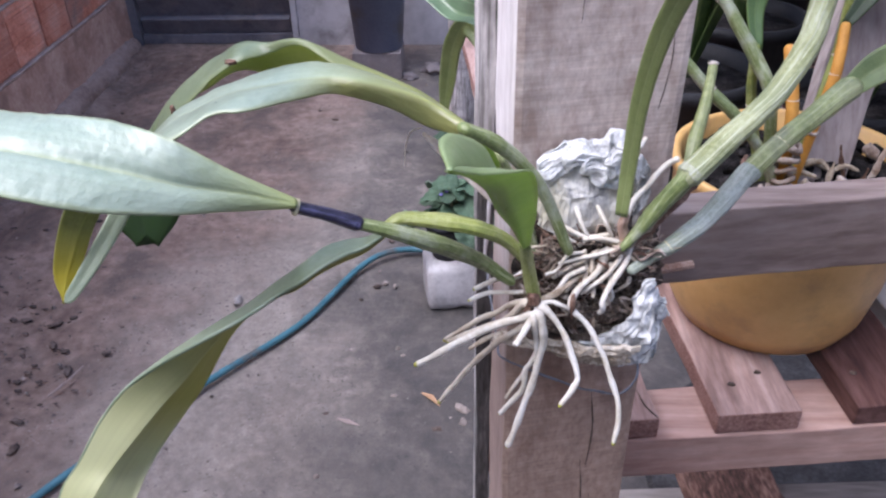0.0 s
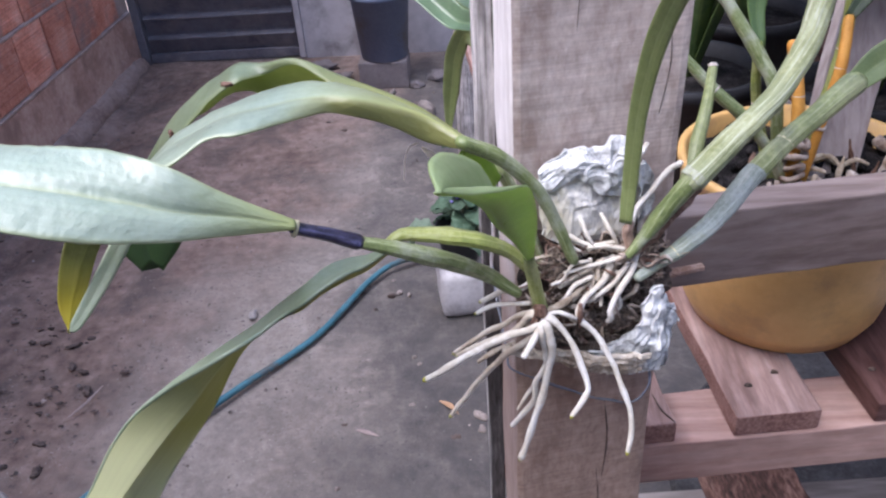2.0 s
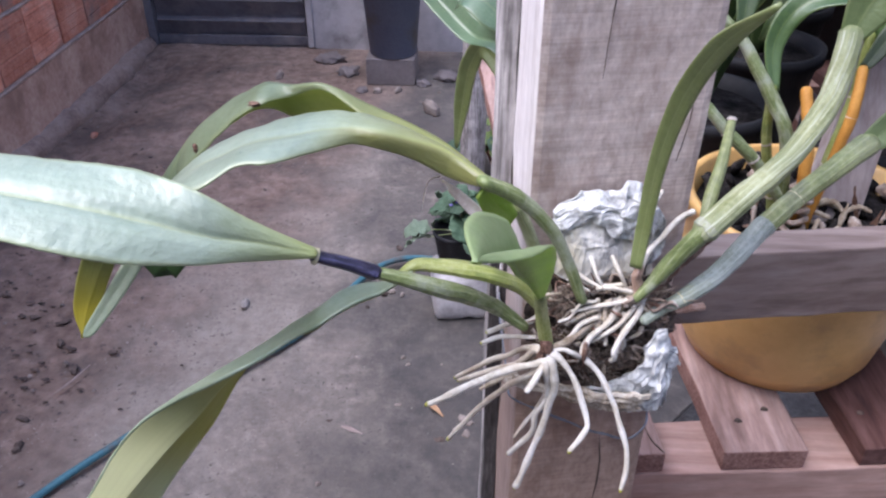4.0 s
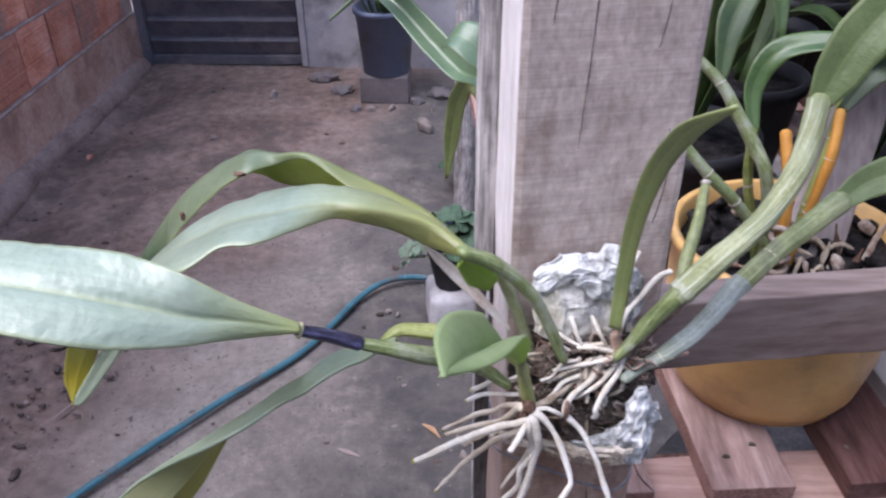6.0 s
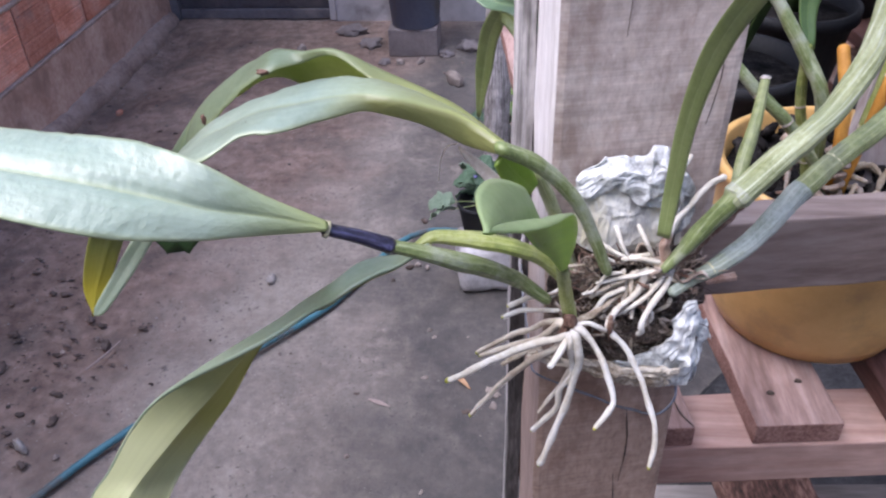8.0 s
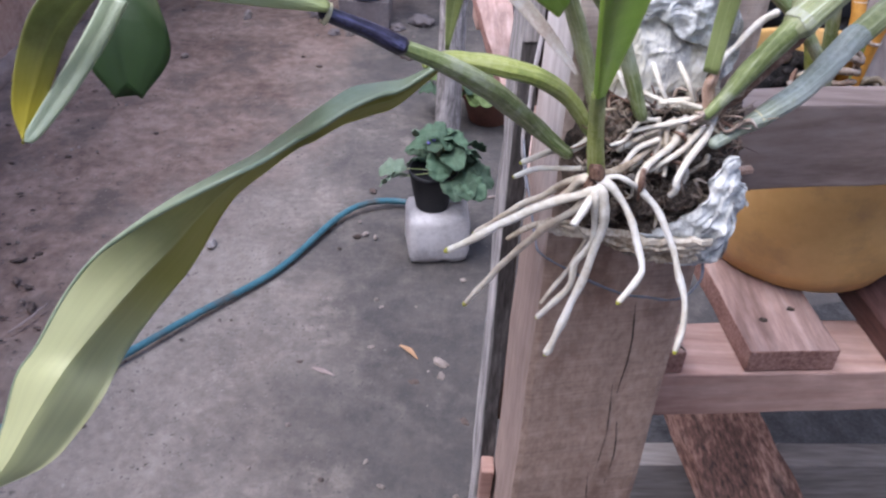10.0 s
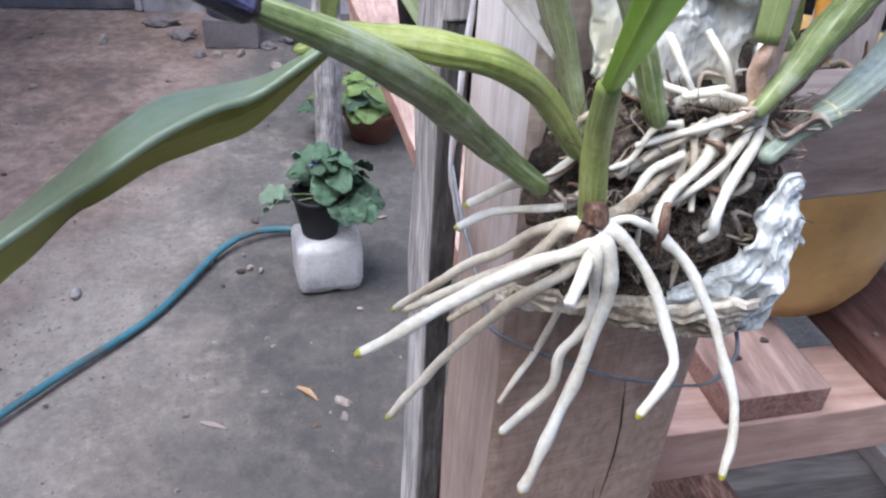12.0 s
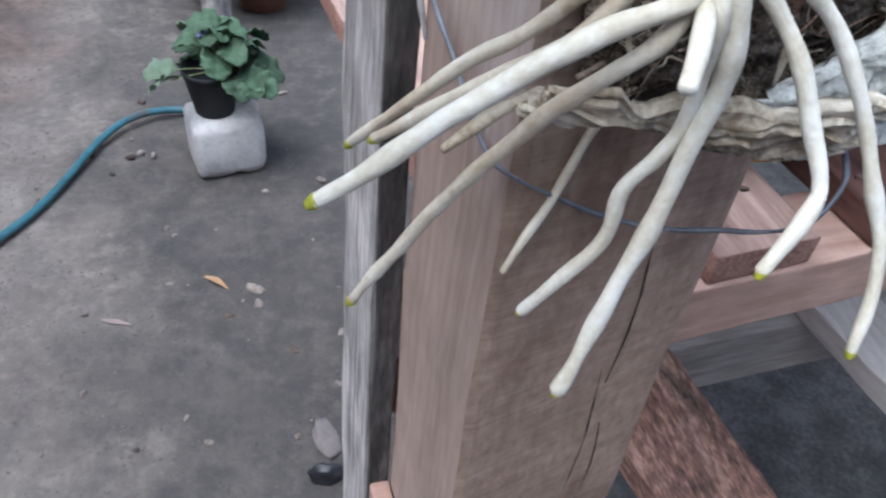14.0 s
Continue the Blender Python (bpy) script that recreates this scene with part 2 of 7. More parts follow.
def slab_over_earth(m):
    """Lets a worn grey cement skim lie over the earth on the shelf's side of the yard, with ragged borders and dark stains."""
    t = m.node_tree
    b = t.nodes["Principled BSDF"]
    src = b.inputs["Base Color"].links[0].from_socket
    co = t.nodes.new("ShaderNodeTexCoord")
    sep = t.nodes.new("ShaderNodeSeparateXYZ")
    t.links.new(co.outputs["Object"], sep.inputs[0])

    def noise_at(s, d, r):
        n = t.nodes.new("ShaderNodeTexNoise")
        n.inputs["Scale"].default_value, n.inputs["Detail"].default_value, n.inputs["Roughness"].default_value = s, d, r
        t.links.new(co.outputs["Object"], n.inputs["Vector"])
        return n.outputs["Fac"]

    def ranged(v, a, c, lo=0.0, hi=1.0):
        n = t.nodes.new("ShaderNodeMapRange")
        for k, w in zip(("From Min", "From Max", "To Min", "To Max"), (a, c, lo, hi)):
            n.inputs[k].default_value = w
        t.links.new(v, n.inputs["Value"])
        return n.outputs[0]

    def op(kind, a, c):
        n = t.nodes.new("ShaderNodeMath")
        n.operation = kind
        for k, w in enumerate((a, c)):
            if isinstance(w, (int, float)):
                n.inputs[k].default_value = w
            else:
                t.links.new(w, n.inputs[k])
        return n.outputs[0]

    def blend(fac, a, c):
        n = t.nodes.new("ShaderNodeMix")
        n.data_type = 'RGBA'
        t.links.new(fac, n.inputs["Factor"])
        t.links.new(a, n.inputs["A"])
        if isinstance(c, tuple):
            n.inputs["B"].default_value = (*c, 1)
        else:
            t.links.new(c, n.inputs["B"])
        return n.outputs["Result"]

    edge = op('ADD', op('MULTIPLY', sep.outputs[0], 1.0), op('MULTIPLY', sep.outputs[1], -0.30))
    cover = ranged(op('ADD', edge, op('MULTIPLY', noise_at(2.2, 10.0, 0.65), 0.8)), -0.88, -0.55)
    ramp = t.nodes.new("ShaderNodeValToRGB")
    t.links.new(op('ADD', op('MULTIPLY', noise_at(4.5, 12.0, 0.66), 0.62), op('MULTIPLY', noise_at(60.0, 8.0, 0.66), 0.38)), ramp.inputs[0])
    e = ramp.color_ramp.elements
    e[0].position, e[0].color, e[1].position, e[1].color = 0.40, (0.20, 0.176, 0.155, 1), 0.60, (0.362, 0.323, 0.286, 1)
    col = blend(op('MULTIPLY', cover, 0.85), src, ramp.outputs[0])
    stain = op('MULTIPLY', op('MULTIPLY', ranged(noise_at(3.1, 10.0, 0.66), 0.36, 0.56), ranged(noise_at(24.0, 8.0, 0.65), 0.36, 0.52)), ranged(sep.outputs[0], -0.55, 0.0, 0.2, 1.0))
    col = blend(op('MULTIPLY', stain, 0.7), col, (0.058, 0.051, 0.048))
    speck = op('MULTIPLY', ranged(noise_at(95.0, 4.0, 0.6), 0.60, 0.66), ranged(noise_at(9.0, 6.0, 0.6), 0.40, 0.60))
    col = blend(op('MULTIPLY', speck, 0.8), col, (0.045, 0.04, 0.038))
    crumb = op('MULTIPLY', ranged(noise_at(130.0, 4.0, 0.6), 0.64, 0.69), ranged(noise_at(6.0, 6.0, 0.6), 0.45, 0.60))
    col = blend(op('MULTIPLY', crumb, 0.7), col, (0.46, 0.43, 0.39))
    # darker ground towards the stand's side, with a ragged mottled border
    wet = ranged(op('ADD', sep.outputs[0], op('MULTIPLY', noise_at(2.6, 10.0, 0.68), 1.1)), 0.15, 0.42)
    mottle = op('MULTIPLY', ranged(noise_at(15.0, 9.0, 0.68), 0.36, 0.58, 0.70, 1.0), ranged(noise_at(70.0, 6.0, 0.65), 0.36, 0.55, 0.86, 1.0))
    col = blend(op('MULTIPLY', op('MULTIPLY', wet, mottle), 0.9), col, (0.058, 0.055, 0.056))
    t.links.new(col, b.inputs["Base Color"])


slab_over_earth(M_EARTH)
M_BRICK = material("terracotta", [(0.50, 0.185, 0.115), (0.65, 0.285, 0.195), (0.70, 0.385, 0.29)], scale=9.0, rough=0.85, bump=0.5, bump_scale=60.0, object_random=0.18, lines=(4.0, 4.0, 260.0), line_depth=0.22,
                   dirt=(0.30, 0.20, 0.17), dirt_scale=5.0)
M_PLINTH = material("dusty_plinth", [(0.38, 0.23, 0.175), (0.50, 0.335, 0.265), (0.60, 0.44, 0.365)], scale=6.0, rough=0.92, bump=0.6, bump_scale=45.0, bump_depth=0.005, dirt=(0.30, 0.19, 0.15), dirt_scale=7.0)
M_FILLET = material("dirty_cement", [(0.20, 0.14, 0.118), (0.30, 0.22, 0.188), (0.38, 0.295, 0.255)], scale=9.0, rough=0.95, bump=0.9, bump_scale=70.0, bump_depth=0.006)
M_OLDBOARD = material("old_board", [(0.17, 0.152, 0.145), (0.26, 0.236, 0.225), (0.34, 0.31, 0.296)], scale=16.0, stretch=(0.12, 1, 1), rough=0.9, bump=0.5, bump_scale=110.0, bump_depth=0.0015, fine=0.5)
M_CLAY = material("clay_bowl", [(0.16, 0.07, 0.048), (0.26, 0.12, 0.085)], scale=14.0, rough=0.85, bump=0.2)
M_MORTAR = material("mortar", [(0.33, 0.25, 0.215), (0.50, 0.40, 0.35)], scale=14.0, rough=0.95, bump=0.9, bump_scale=70.0, bump_depth=0.006)
M_PLASTER = material("plaster", [(0.36, 0.345, 0.36), (0.53, 0.515, 0.53)], scale=3.0, rough=0.9, bump=0.4, bump_scale=40.0, dirt=(0.16, 0.145, 0.14), dirt_scale=2.5)
M_DOOR = material("painted_metal", [(0.085, 0.085, 0.10), (0.15, 0.148, 0.168)], scale=7.0, rough=0.55, bump=0.1, dirt=(0.20, 0.185, 0.19), dirt_scale=6.0)
M_POST = material("post_wood", [(0.46, 0.37, 0.318), (0.60, 0.50, 0.44), (0.71, 0.62, 0.56)], scale=40.0, stretch=(1, 1, 0.55), rough=0.85, bump=0.5, bump_scale=160.0,
                  bump_depth=0.0012, fine=0.5, dirt=(0.37, 0.275, 0.23), dirt_scale=40.0, lines=[((26.0, 26.0, 900.0), 0.14), ((16.0, 16.0, 240.0), 0.09), ((110.0, 110.0, 10.0), 0.06), ((28.0, 28.0, 26.0), 0.12)])


def brown_shade_below(m, z, colour):
    """Browner wood below a ragged height, darkened too for the shade under the mount."""
    t = m.node_tree
    b = t.nodes["Principled BSDF"]
    src = b.inputs["Base Color"].links[0].from_socket
    co = t.nodes.new("ShaderNodeTexCoord")
    sep = t.nodes.new("ShaderNodeSeparateXYZ")
    t.links.new(co.outputs["Object"], sep.inputs[0])
    mp = t.nodes.new("ShaderNodeMapping")
    mp.inputs["Scale"].default_value = (60.0, 60.0, 6.0)
    t.links.new(co.outputs["Object"], mp.inputs["Vector"])
    n = t.nodes.new("ShaderNodeTexNoise")
    n.inputs["Scale"].default_value, n.inputs["Detail"].default_value = 1.0, 6.0
    t.links.new(mp.outputs[0], n.inputs["Vector"])
    ma = t.nodes.new("ShaderNodeMath")
    ma.operation, ma.inputs[1].default_value = 'MULTIPLY_ADD', 0.12
    t.links.new(n.outputs["Fac"], ma.inputs[0])
    t.links.new(sep.outputs[2], ma.inputs[2])
    r = t.nodes.new("ShaderNodeMapRange")
    r.inputs["From Min"].default_value, r.inputs["From Max"].default_value = z + 0.08, z
    t.links.new(ma.outputs[0], r.inputs["Value"])
    mx = t.nodes.new("ShaderNodeMix")
    mx.data_type, mx.blend_type = 'RGBA', 'MULTIPLY'
    t.links.new(r.outputs[0], mx.inputs["Factor"])
    t.links.new(src, mx.inputs["A"])
    mx.inputs["B"].default_value = (*colour, 1)
    t.links.new(mx.outputs["Result"], b.inputs["Base Color"])


# lower post: browner wood, with the mount's shade multiplied into its colour
brown_shade_below(M_POST, 1.0, (0.64, 0.53, 0.455))
# paler copy of the post wood: skylight on the left face, put into colour
M_POSTSIDE = material("skylit_post_side", [(0.55, 0.505, 0.49), (0.68, 0.64, 0.63), (0.76, 0.725, 0.72)], scale=40.0, stretch=(1, 1, 0.12), rough=0.8, bump=0.35, bump_scale=160.0,
                      bump_depth=0.001, fine=0.5, lines=[((420.0, 420.0, 9.0), 0.10), ((30.0, 30.0, 40.0), 0.10)])
brown_shade_below(M_POSTSIDE, 1.0, (0.56, 0.445, 0.39))
M_GREYWOOD = material("weathered_wood", [(0.20, 0.182, 0.175), (0.44, 0.41, 0.40), (0.58, 0.55, 0.54)], scale=35.0, stretch=(1, 1, 0.1), rough=0.9, bump=0.9, bump_scale=120.0,
                      bump_depth=0.002, fine=0.5, lines=[((330.0, 330.0, 7.0), 0.5), ((40.0, 40.0, 30.0), 0.4)])
M_PINKWOOD = material("pink_wood", [(0.22, 0.135, 0.112), (0.36, 0.24, 0.205), (0.47, 0.345, 0.305)], scale=16.0, stretch=(1, 0.12, 1), rough=0.8, bump=0.35, bump_scale=110.0,
                      bump_depth=0.0012, fine=0.45, object_random=0.08, lines=[((260.0, 9.0, 260.0), 0.16), ((40.0, 14.0, 40.0), 0.3)])
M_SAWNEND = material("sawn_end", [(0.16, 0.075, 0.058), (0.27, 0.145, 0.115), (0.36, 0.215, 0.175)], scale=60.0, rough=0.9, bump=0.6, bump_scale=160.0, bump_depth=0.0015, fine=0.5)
M_BEAMWOOD = material("beam_wood", [(0.31, 0.175, 0.138), (0.47, 0.315, 0.26)], scale=16.0, stretch=(0.12, 1, 1), rough=0.8, bump=0.35, bump_scale=110.0, bump_depth=0.0012, fine=0.45, lines=[((9.0, 260.0, 260.0), 0.12), ((22.0, 30.0, 30.0), 0.15)])
M_BARKWOOD = material("bark_edged_wood", [(0.045, 0.027, 0.023), (0.19, 0.10, 0.077), (0.45, 0.28, 0.225)], scale=28.0, stretch=(1, 0.3, 1), rough=0.9, bump=1.0, bump_scale=90.0, bump_depth=0.004, fine=0.45, dirt=(0.03, 0.022, 0.02), dirt_scale=22.0)
M_DARKWOOD = material("dark_wood", [(0.035, 0.013, 0.011), (0.085, 0.035, 0.028), (0.14, 0.07, 0.058)], scale=20.0, stretch=(1, 0.15, 1), rough=0.7, bump=0.5, bump_scale=90.0, bump_depth=0.002,
                      fine=0.5)
M_RAILWOOD = material("rail_wood", [(0.16, 0.112, 0.092), (0.25, 0.188, 0.16), (0.32, 0.255, 0.222)], scale=18.0, stretch=(0.12, 1, 1), rough=0.85, bump=0.5, bump_scale=120.0, bump_depth=0.0015, fine=0.5)
M_GAPSHADE = material("gap_shade_wood", [(0.035, 0.03, 0.029), (0.085, 0.077, 0.074), (0.17, 0.155, 0.15)], scale=60.0, stretch=(1, 1, 0.15), rough=0.95, bump=0.8, bump_scale=140.0, bump_depth=0.002, fine=0.5)
M_PALEWOOD = material("pale_wood", [(0.34, 0.31, 0.30), (0.48, 0.45, 0.44)], scale=18.0, stretch=(1, 0.14, 1), rough=0.85, bump=0.4, bump_scale=110.0, bump_depth=0.0015, fine=0.5)
M_STAKE = material("stake_wood", [(0.26, 0.21, 0.195), (0.38, 0.325, 0.305), (0.47, 0.415, 0.395)], scale=22.0, stretch=(1, 1, 0.2), rough=0.85, bump=0.4, bump_scale=130.0, bump_depth=0.0012, fine=0.5)
M_YELLOW = material("yellow_plastic", [(0.60, 0.36, 0.12), (0.69, 0.44, 0.165)], scale=14.0, rough=0.42, bump=0.06, dirt=(0.50, 0.31, 0.12), dirt_scale=30.0)
M_BLACKPOT = material("black_plastic", [(0.012, 0.013, 0.016), (0.025, 0.026, 0.03)], scale=25.0, rough=0.6, bump=0.08, spec=0.25)
M_BLUEPOT = material("blue_plastic", [(0.10, 0.125, 0.20), (0.14, 0.17, 0.25)], scale=10.0, rough=0.55, bump=0.1, dirt=(0.11, 0.11, 0.12), dirt_scale=7.0)
M_SOIL = material("dark_bark_soil", [(0.004, 0.004, 0.004), (0.018, 0.016, 0.016), (0.05, 0.045, 0.044)], scale=70.0, rough=0.95, bump=1.0, bump_scale=120.0, bump_depth=0.006, island=0.4, spec=0.1)
M_STONE = material("pale_concrete_stone", [(0.45, 0.44, 0.45), (0.58, 0.57, 0.58), (0.68, 0.67, 0.68)], scale=12.0, rough=0.9, bump=0.5, bump_scale=90.0, bump_depth=0.003)
M_DIMCEMENT = material("dim_cement", [(0.15, 0.13, 0.13), (0.22, 0.195, 0.195)], scale=9.0, rough=0.95, bump=0.5, bump_scale=60.0, bump_depth=0.004)
M_PEBBLE = material("pebble", [(0.17, 0.14, 0.125), (0.36, 0.31, 0.28)], scale=30.0, rough=0.85, bump=0.3, object_random=0.35)
M_PALEPEBBLE = material("pale_pebble", [(0.26, 0.235, 0.22), (0.39, 0.36, 0.34)], scale=60.0, rough=0.9, bump=0.4, bump_scale=150.0)
M_HOSE = material("green_hose", [(0.035, 0.125, 0.16), (0.06, 0.185, 0.23)], scale=20.0, rough=0.45, bump=0.1, dirt=(0.09, 0.095, 0.09), dirt_scale=16.0)
M_DRYLEAF = material("dry_leaf", [(0.36, 0.20, 0.10), (0.50, 0.32, 0.19)], scale=60.0, rough=0.8, bump=0.3)
M_ROOT = material("root_velamen", [(0.54, 0.49, 0.39), (0.68, 0.64, 0.55), (0.78, 0.76, 0.70)], scale=70.0, rough=0.75, bump=0.5, bump_scale=420.0, bump_depth=0.0006, fine=0.3,
                  dirt=(0.55, 0.49, 0.39), dirt_scale=75.0)
fibrous(M_ROOT, (0.82, 0.81, 0.77), (0.46, 0.39, 0.28), 2.5, 150.0, 0.4)
M_TANROOT = material("tan_root", [(0.52, 0.44, 0.33), (0.68, 0.61, 0.49), (0.77, 0.72, 0.62)], scale=70.0, rough=0.8, bump=0.5, bump_scale=420.0, bump_depth=0.0006, fine=0.3, dirt=(0.48, 0.38, 0.27), dirt_scale=60.0)
fibrous(M_TANROOT, (0.74, 0.69, 0.60), (0.34, 0.25, 0.16), 2.5, 150.0, 0.4)
M_OLDROOT = material("old_root", [(0.24, 0.18, 0.12), (0.42, 0.35, 0.26), (0.55, 0.49, 0.40)], scale=110.0, rough=0.85, bump=0.6, bump_scale=380.0, bump_depth=0.0007)
M_ROOTTIP = material("root_tip", [(0.36, 0.36, 0.03), (0.46, 0.46, 0.06)], scale=200.0, rough=0.4, bump=0.1, translucent=0.1)
M_CANE = material("green_cane", [(0.10, 0.135, 0.04), (0.18, 0.225, 0.08), (0.28, 0.315, 0.165)], scale=60.0, stretch=(1, 1, 1), rough=0.45, bump=0.35, bump_scale=260.0, bump_depth=0.0006,
                  dirt=(0.33, 0.36, 0.27), dirt_scale=60.0)
M_CANE_YG = material("yellow_green_cane", [(0.17, 0.22, 0.045), (0.28, 0.32, 0.075), (0.38, 0.41, 0.16)], scale=60.0, rough=0.42, bump=0.35, bump_scale=260.0, bump_depth=0.0006,
                     dirt=(0.15, 0.19, 0.055), dirt_scale=50.0)
M_CANE_SILVER = material("silvery_cane", [(0.17, 0.20, 0.075), (0.27, 0.30, 0.14), (0.38, 0.41, 0.25)], scale=70.0, rough=0.5, bump=0.5, bump_scale=260.0, bump_depth=0.0007,
                         dirt=(0.20, 0.235, 0.11), dirt_scale=40.0)
M_CANE_BLUE = material("bluish_cane", [(0.18, 0.215, 0.165), (0.28, 0.32, 0.27), (0.39, 0.43, 0.385)], scale=60.0, rough=0.5, bump=0.5, bump_scale=260.0, bump_depth=0.0007, dirt=(0.25, 0.285, 0.19), dirt_scale=32.0)
M_CANE_OLIVE = material("olive_cane", [(0.15, 0.18, 0.06), (0.24, 0.275, 0.105), (0.34, 0.37, 0.19)], scale=60.0, rough=0.45, bump=0.4, bump_scale=260.0, bump_depth=0.0006, dirt=(0.12, 0.135, 0.075), dirt_scale=40.0)
fibrous(M_CANE_OLIVE, (0.42, 0.45, 0.28), (0.09, 0.11, 0.04), 26.0, 34.0, 0.6)
fibrous(M_CANE_BLUE, (0.50, 0.55, 0.50), (0.10, 0.13, 0.075), 26.0, 34.0, 0.6)
fibrous(M_CANE, (0.38, 0.42, 0.25), (0.055, 0.08, 0.03), amount=0.8)
fibrous(M_CANE_YG, (0.50, 0.52, 0.26), (0.13, 0.17, 0.04), amount=0.6)
fibrous(M_CANE_SILVER, (0.54, 0.57, 0.44), (0.10, 0.125, 0.05), 26.0, 34.0, 0.75)
M_GREYPAPER = material("grey_papery_sheath", [(0.20, 0.22, 0.13), (0.28, 0.30, 0.20), (0.37, 0.39, 0.29)], scale=90.0, rough=0.7, bump=0.3, bump_scale=250.0, bump_depth=0.0005)
fibrous(M_GREYPAPER, (0.48, 0.50, 0.42), (0.12, 0.14, 0.07), 26.0, 34.0, 0.7)
M_STEM_DARK = material("purple_black_stem", [(0.006, 0.005, 0.010), (0.014, 0.012, 0.028), (0.04, 0.036, 0.07)], scale=120.0, rough=0.3, bump=0.4, bump_scale=300.0, bump_depth=0.0005)
fibrous(M_STEM_DARK, (0.10, 0.10, 0.20), (0.003, 0.003, 0.005), 9.0, 70.0, 0.8)
M_BROWN = material("brown_sheath", [(0.06, 0.028, 0.016), (0.17, 0.09, 0.06), (0.36, 0.25, 0.19)], scale=150.0, rough=0.7, bump=0.5, bump_scale=300.0, bump_depth=0.0008)
fibrous(M_BROWN, (0.34, 0.22, 0.15), (0.03, 0.015, 0.01), 9.0, 120.0, 0.6)
M_NODE = material("node_skin", [(0.44, 0.42, 0.24), (0.60, 0.55, 0.36)], scale=80.0, rough=0.5, bump=0.3, bump_scale=250.0, bump_depth=0.0004)
M_PALESHEATH = material("pale_dry_sheath", [(0.58, 0.47, 0.39), (0.72, 0.64, 0.56), (0.78, 0.73, 0.67)], scale=80.0, rough=0.55, bump=0.3, bump_scale=250.0, bump_depth=0.0005, translucent=0.25)
M_ORANGE = material("orange_dry_cane", [(0.50, 0.22, 0.03), (0.66, 0.33, 0.06)], scale=60.0, rough=0.6, bump=0.3)
# dirt: grey mould blotches, and shadows of the folds painted as mottle
M_WRAP = material("crumpled_pale_wrap", [(0.32, 0.33, 0.32), (0.55, 0.565, 0.55), (0.69, 0.705, 0.685), (0.80, 0.81, 0.79)], scale=85.0, rough=0.72, bump=0.7, bump_scale=330.0, bump_depth=0.0012,
                  fine=0.42, dirt=(0.24, 0.235, 0.23), dirt_scale=95.0, dirt_from=0.51)
M_LIP = material("cream_fibre", [(0.24, 0.18, 0.12), (0.53, 0.46, 0.36), (0.70, 0.65, 0.56)], scale=70.0, rough=0.8, bump=0.6, bump_scale=240.0, bump_depth=0.001)
M_FIBRE = material("dark_fibre", [(0.018, 0.014, 0.012), (0.08, 0.058, 0.045), (0.22, 0.165, 0.13)], scale=120.0, rough=0.95, bump=1.0, bump_scale=300.0, bump_depth=0.003)
M_TUFT = material("matted_fibre", [(0.04, 0.031, 0.025), (0.18, 0.135, 0.10), (0.44, 0.36, 0.29)], scale=190.0, rough=0.95, bump=1.0, bump_scale=420.0, bump_depth=0.003, fine=0.5)
M_PAD = material("cream_pad", [(0.34, 0.34, 0.33), (0.62, 0.61, 0.56), (0.72, 0.70, 0.62), (0.82, 0.81, 0.78)], scale=60.0, stretch=(1, 1, 0.45), rough=0.7, bump=0.5, bump_scale=300.0, bump_depth=0.001,
                 dirt=(0.64, 0.59, 0.43), dirt_scale=45.0)
M_TAN = material("tan_sheath", [(0.33, 0.19, 0.13), (0.50, 0.34, 0.26), (0.62, 0.47, 0.39)], scale=110.0, rough=0.7, bump=0.4, bump_scale=300.0, bump_depth=0.0006)
fibrous(M_TAN, (0.66, 0.52, 0.44), (0.22, 0.12, 0.08), 7.0, 90.0, 0.6)
M_TWIG = material("dry_rootlet", [(0.16, 0.11, 0.08), (0.32, 0.25, 0.20), (0.46, 0.41, 0.36)], scale=160.0, rough=0.85, bump=0.3, island=0.35)
M_WIRE = material("steel_wire", [(0.11, 0.12, 0.15), (0.22, 0.235, 0.275)], scale=200.0, rough=0.65, metal=0.3, bump=0.1)
M_THREAD = material("pale_thread", [(0.55, 0.53, 0.55), (0.7, 0.68, 0.7)], scale=120.0, rough=0.7, bump=0.1)
M_LEAF = leaf_material("glossy_leaf", (0.28, 0.365, 0.255), (0.37, 0.46, 0.345), (0.50, 0.54, 0.22), rough=0.36, wrinkle=0.45, pebble=0.35, root=((0.38, 0.44, 0.12), 0.24, 0.0))
M_LEAF_DEEP = leaf_material("deep_leaf", (0.04, 0.095, 0.02), (0.085, 0.16, 0.035), (0.20, 0.27, 0.05), wrinkle=0.25)
M_LEAF_YOUNG = leaf_material("young_leaf", (0.29, 0.44, 0.06), (0.37, 0.52, 0.095), (0.48, 0.58, 0.16), wrinkle=0.2, translucent=0.55)
M_LEAF_YOUNG.node_tree.nodes["Principled BSDF"].inputs["Coat Weight"].default_value = 0.35
# second: olive for the half curling down, its shade put into the colour
M_LEAF_TIP = leaf_material("yellow_tipped_leaf", (0.28, 0.365, 0.255), (0.37, 0.46, 0.345), (0.48, 0.52, 0.20), rough=0.34, tip=((0.64, 0.57, 0.08), 0.85, 0.94), translucent=0.35, pebble=0.35, root=((0.42, 0.46, 0.13), 0.42, 0.10), second=((0.30, 0.31, 0.09), 0.33))
M_LEAF_DARKEND = leaf_material("dark_ended_leaf", (0.28, 0.36, 0.22), (0.36, 0.45, 0.29), (0.50, 0.54, 0.24), rough=0.34, translucent=0.6, pebble=0.3, tip=((0.035, 0.085, 0.02), 0.84, 0.90), root=((0.46, 0.50, 0.16), 0.55, 0.25))
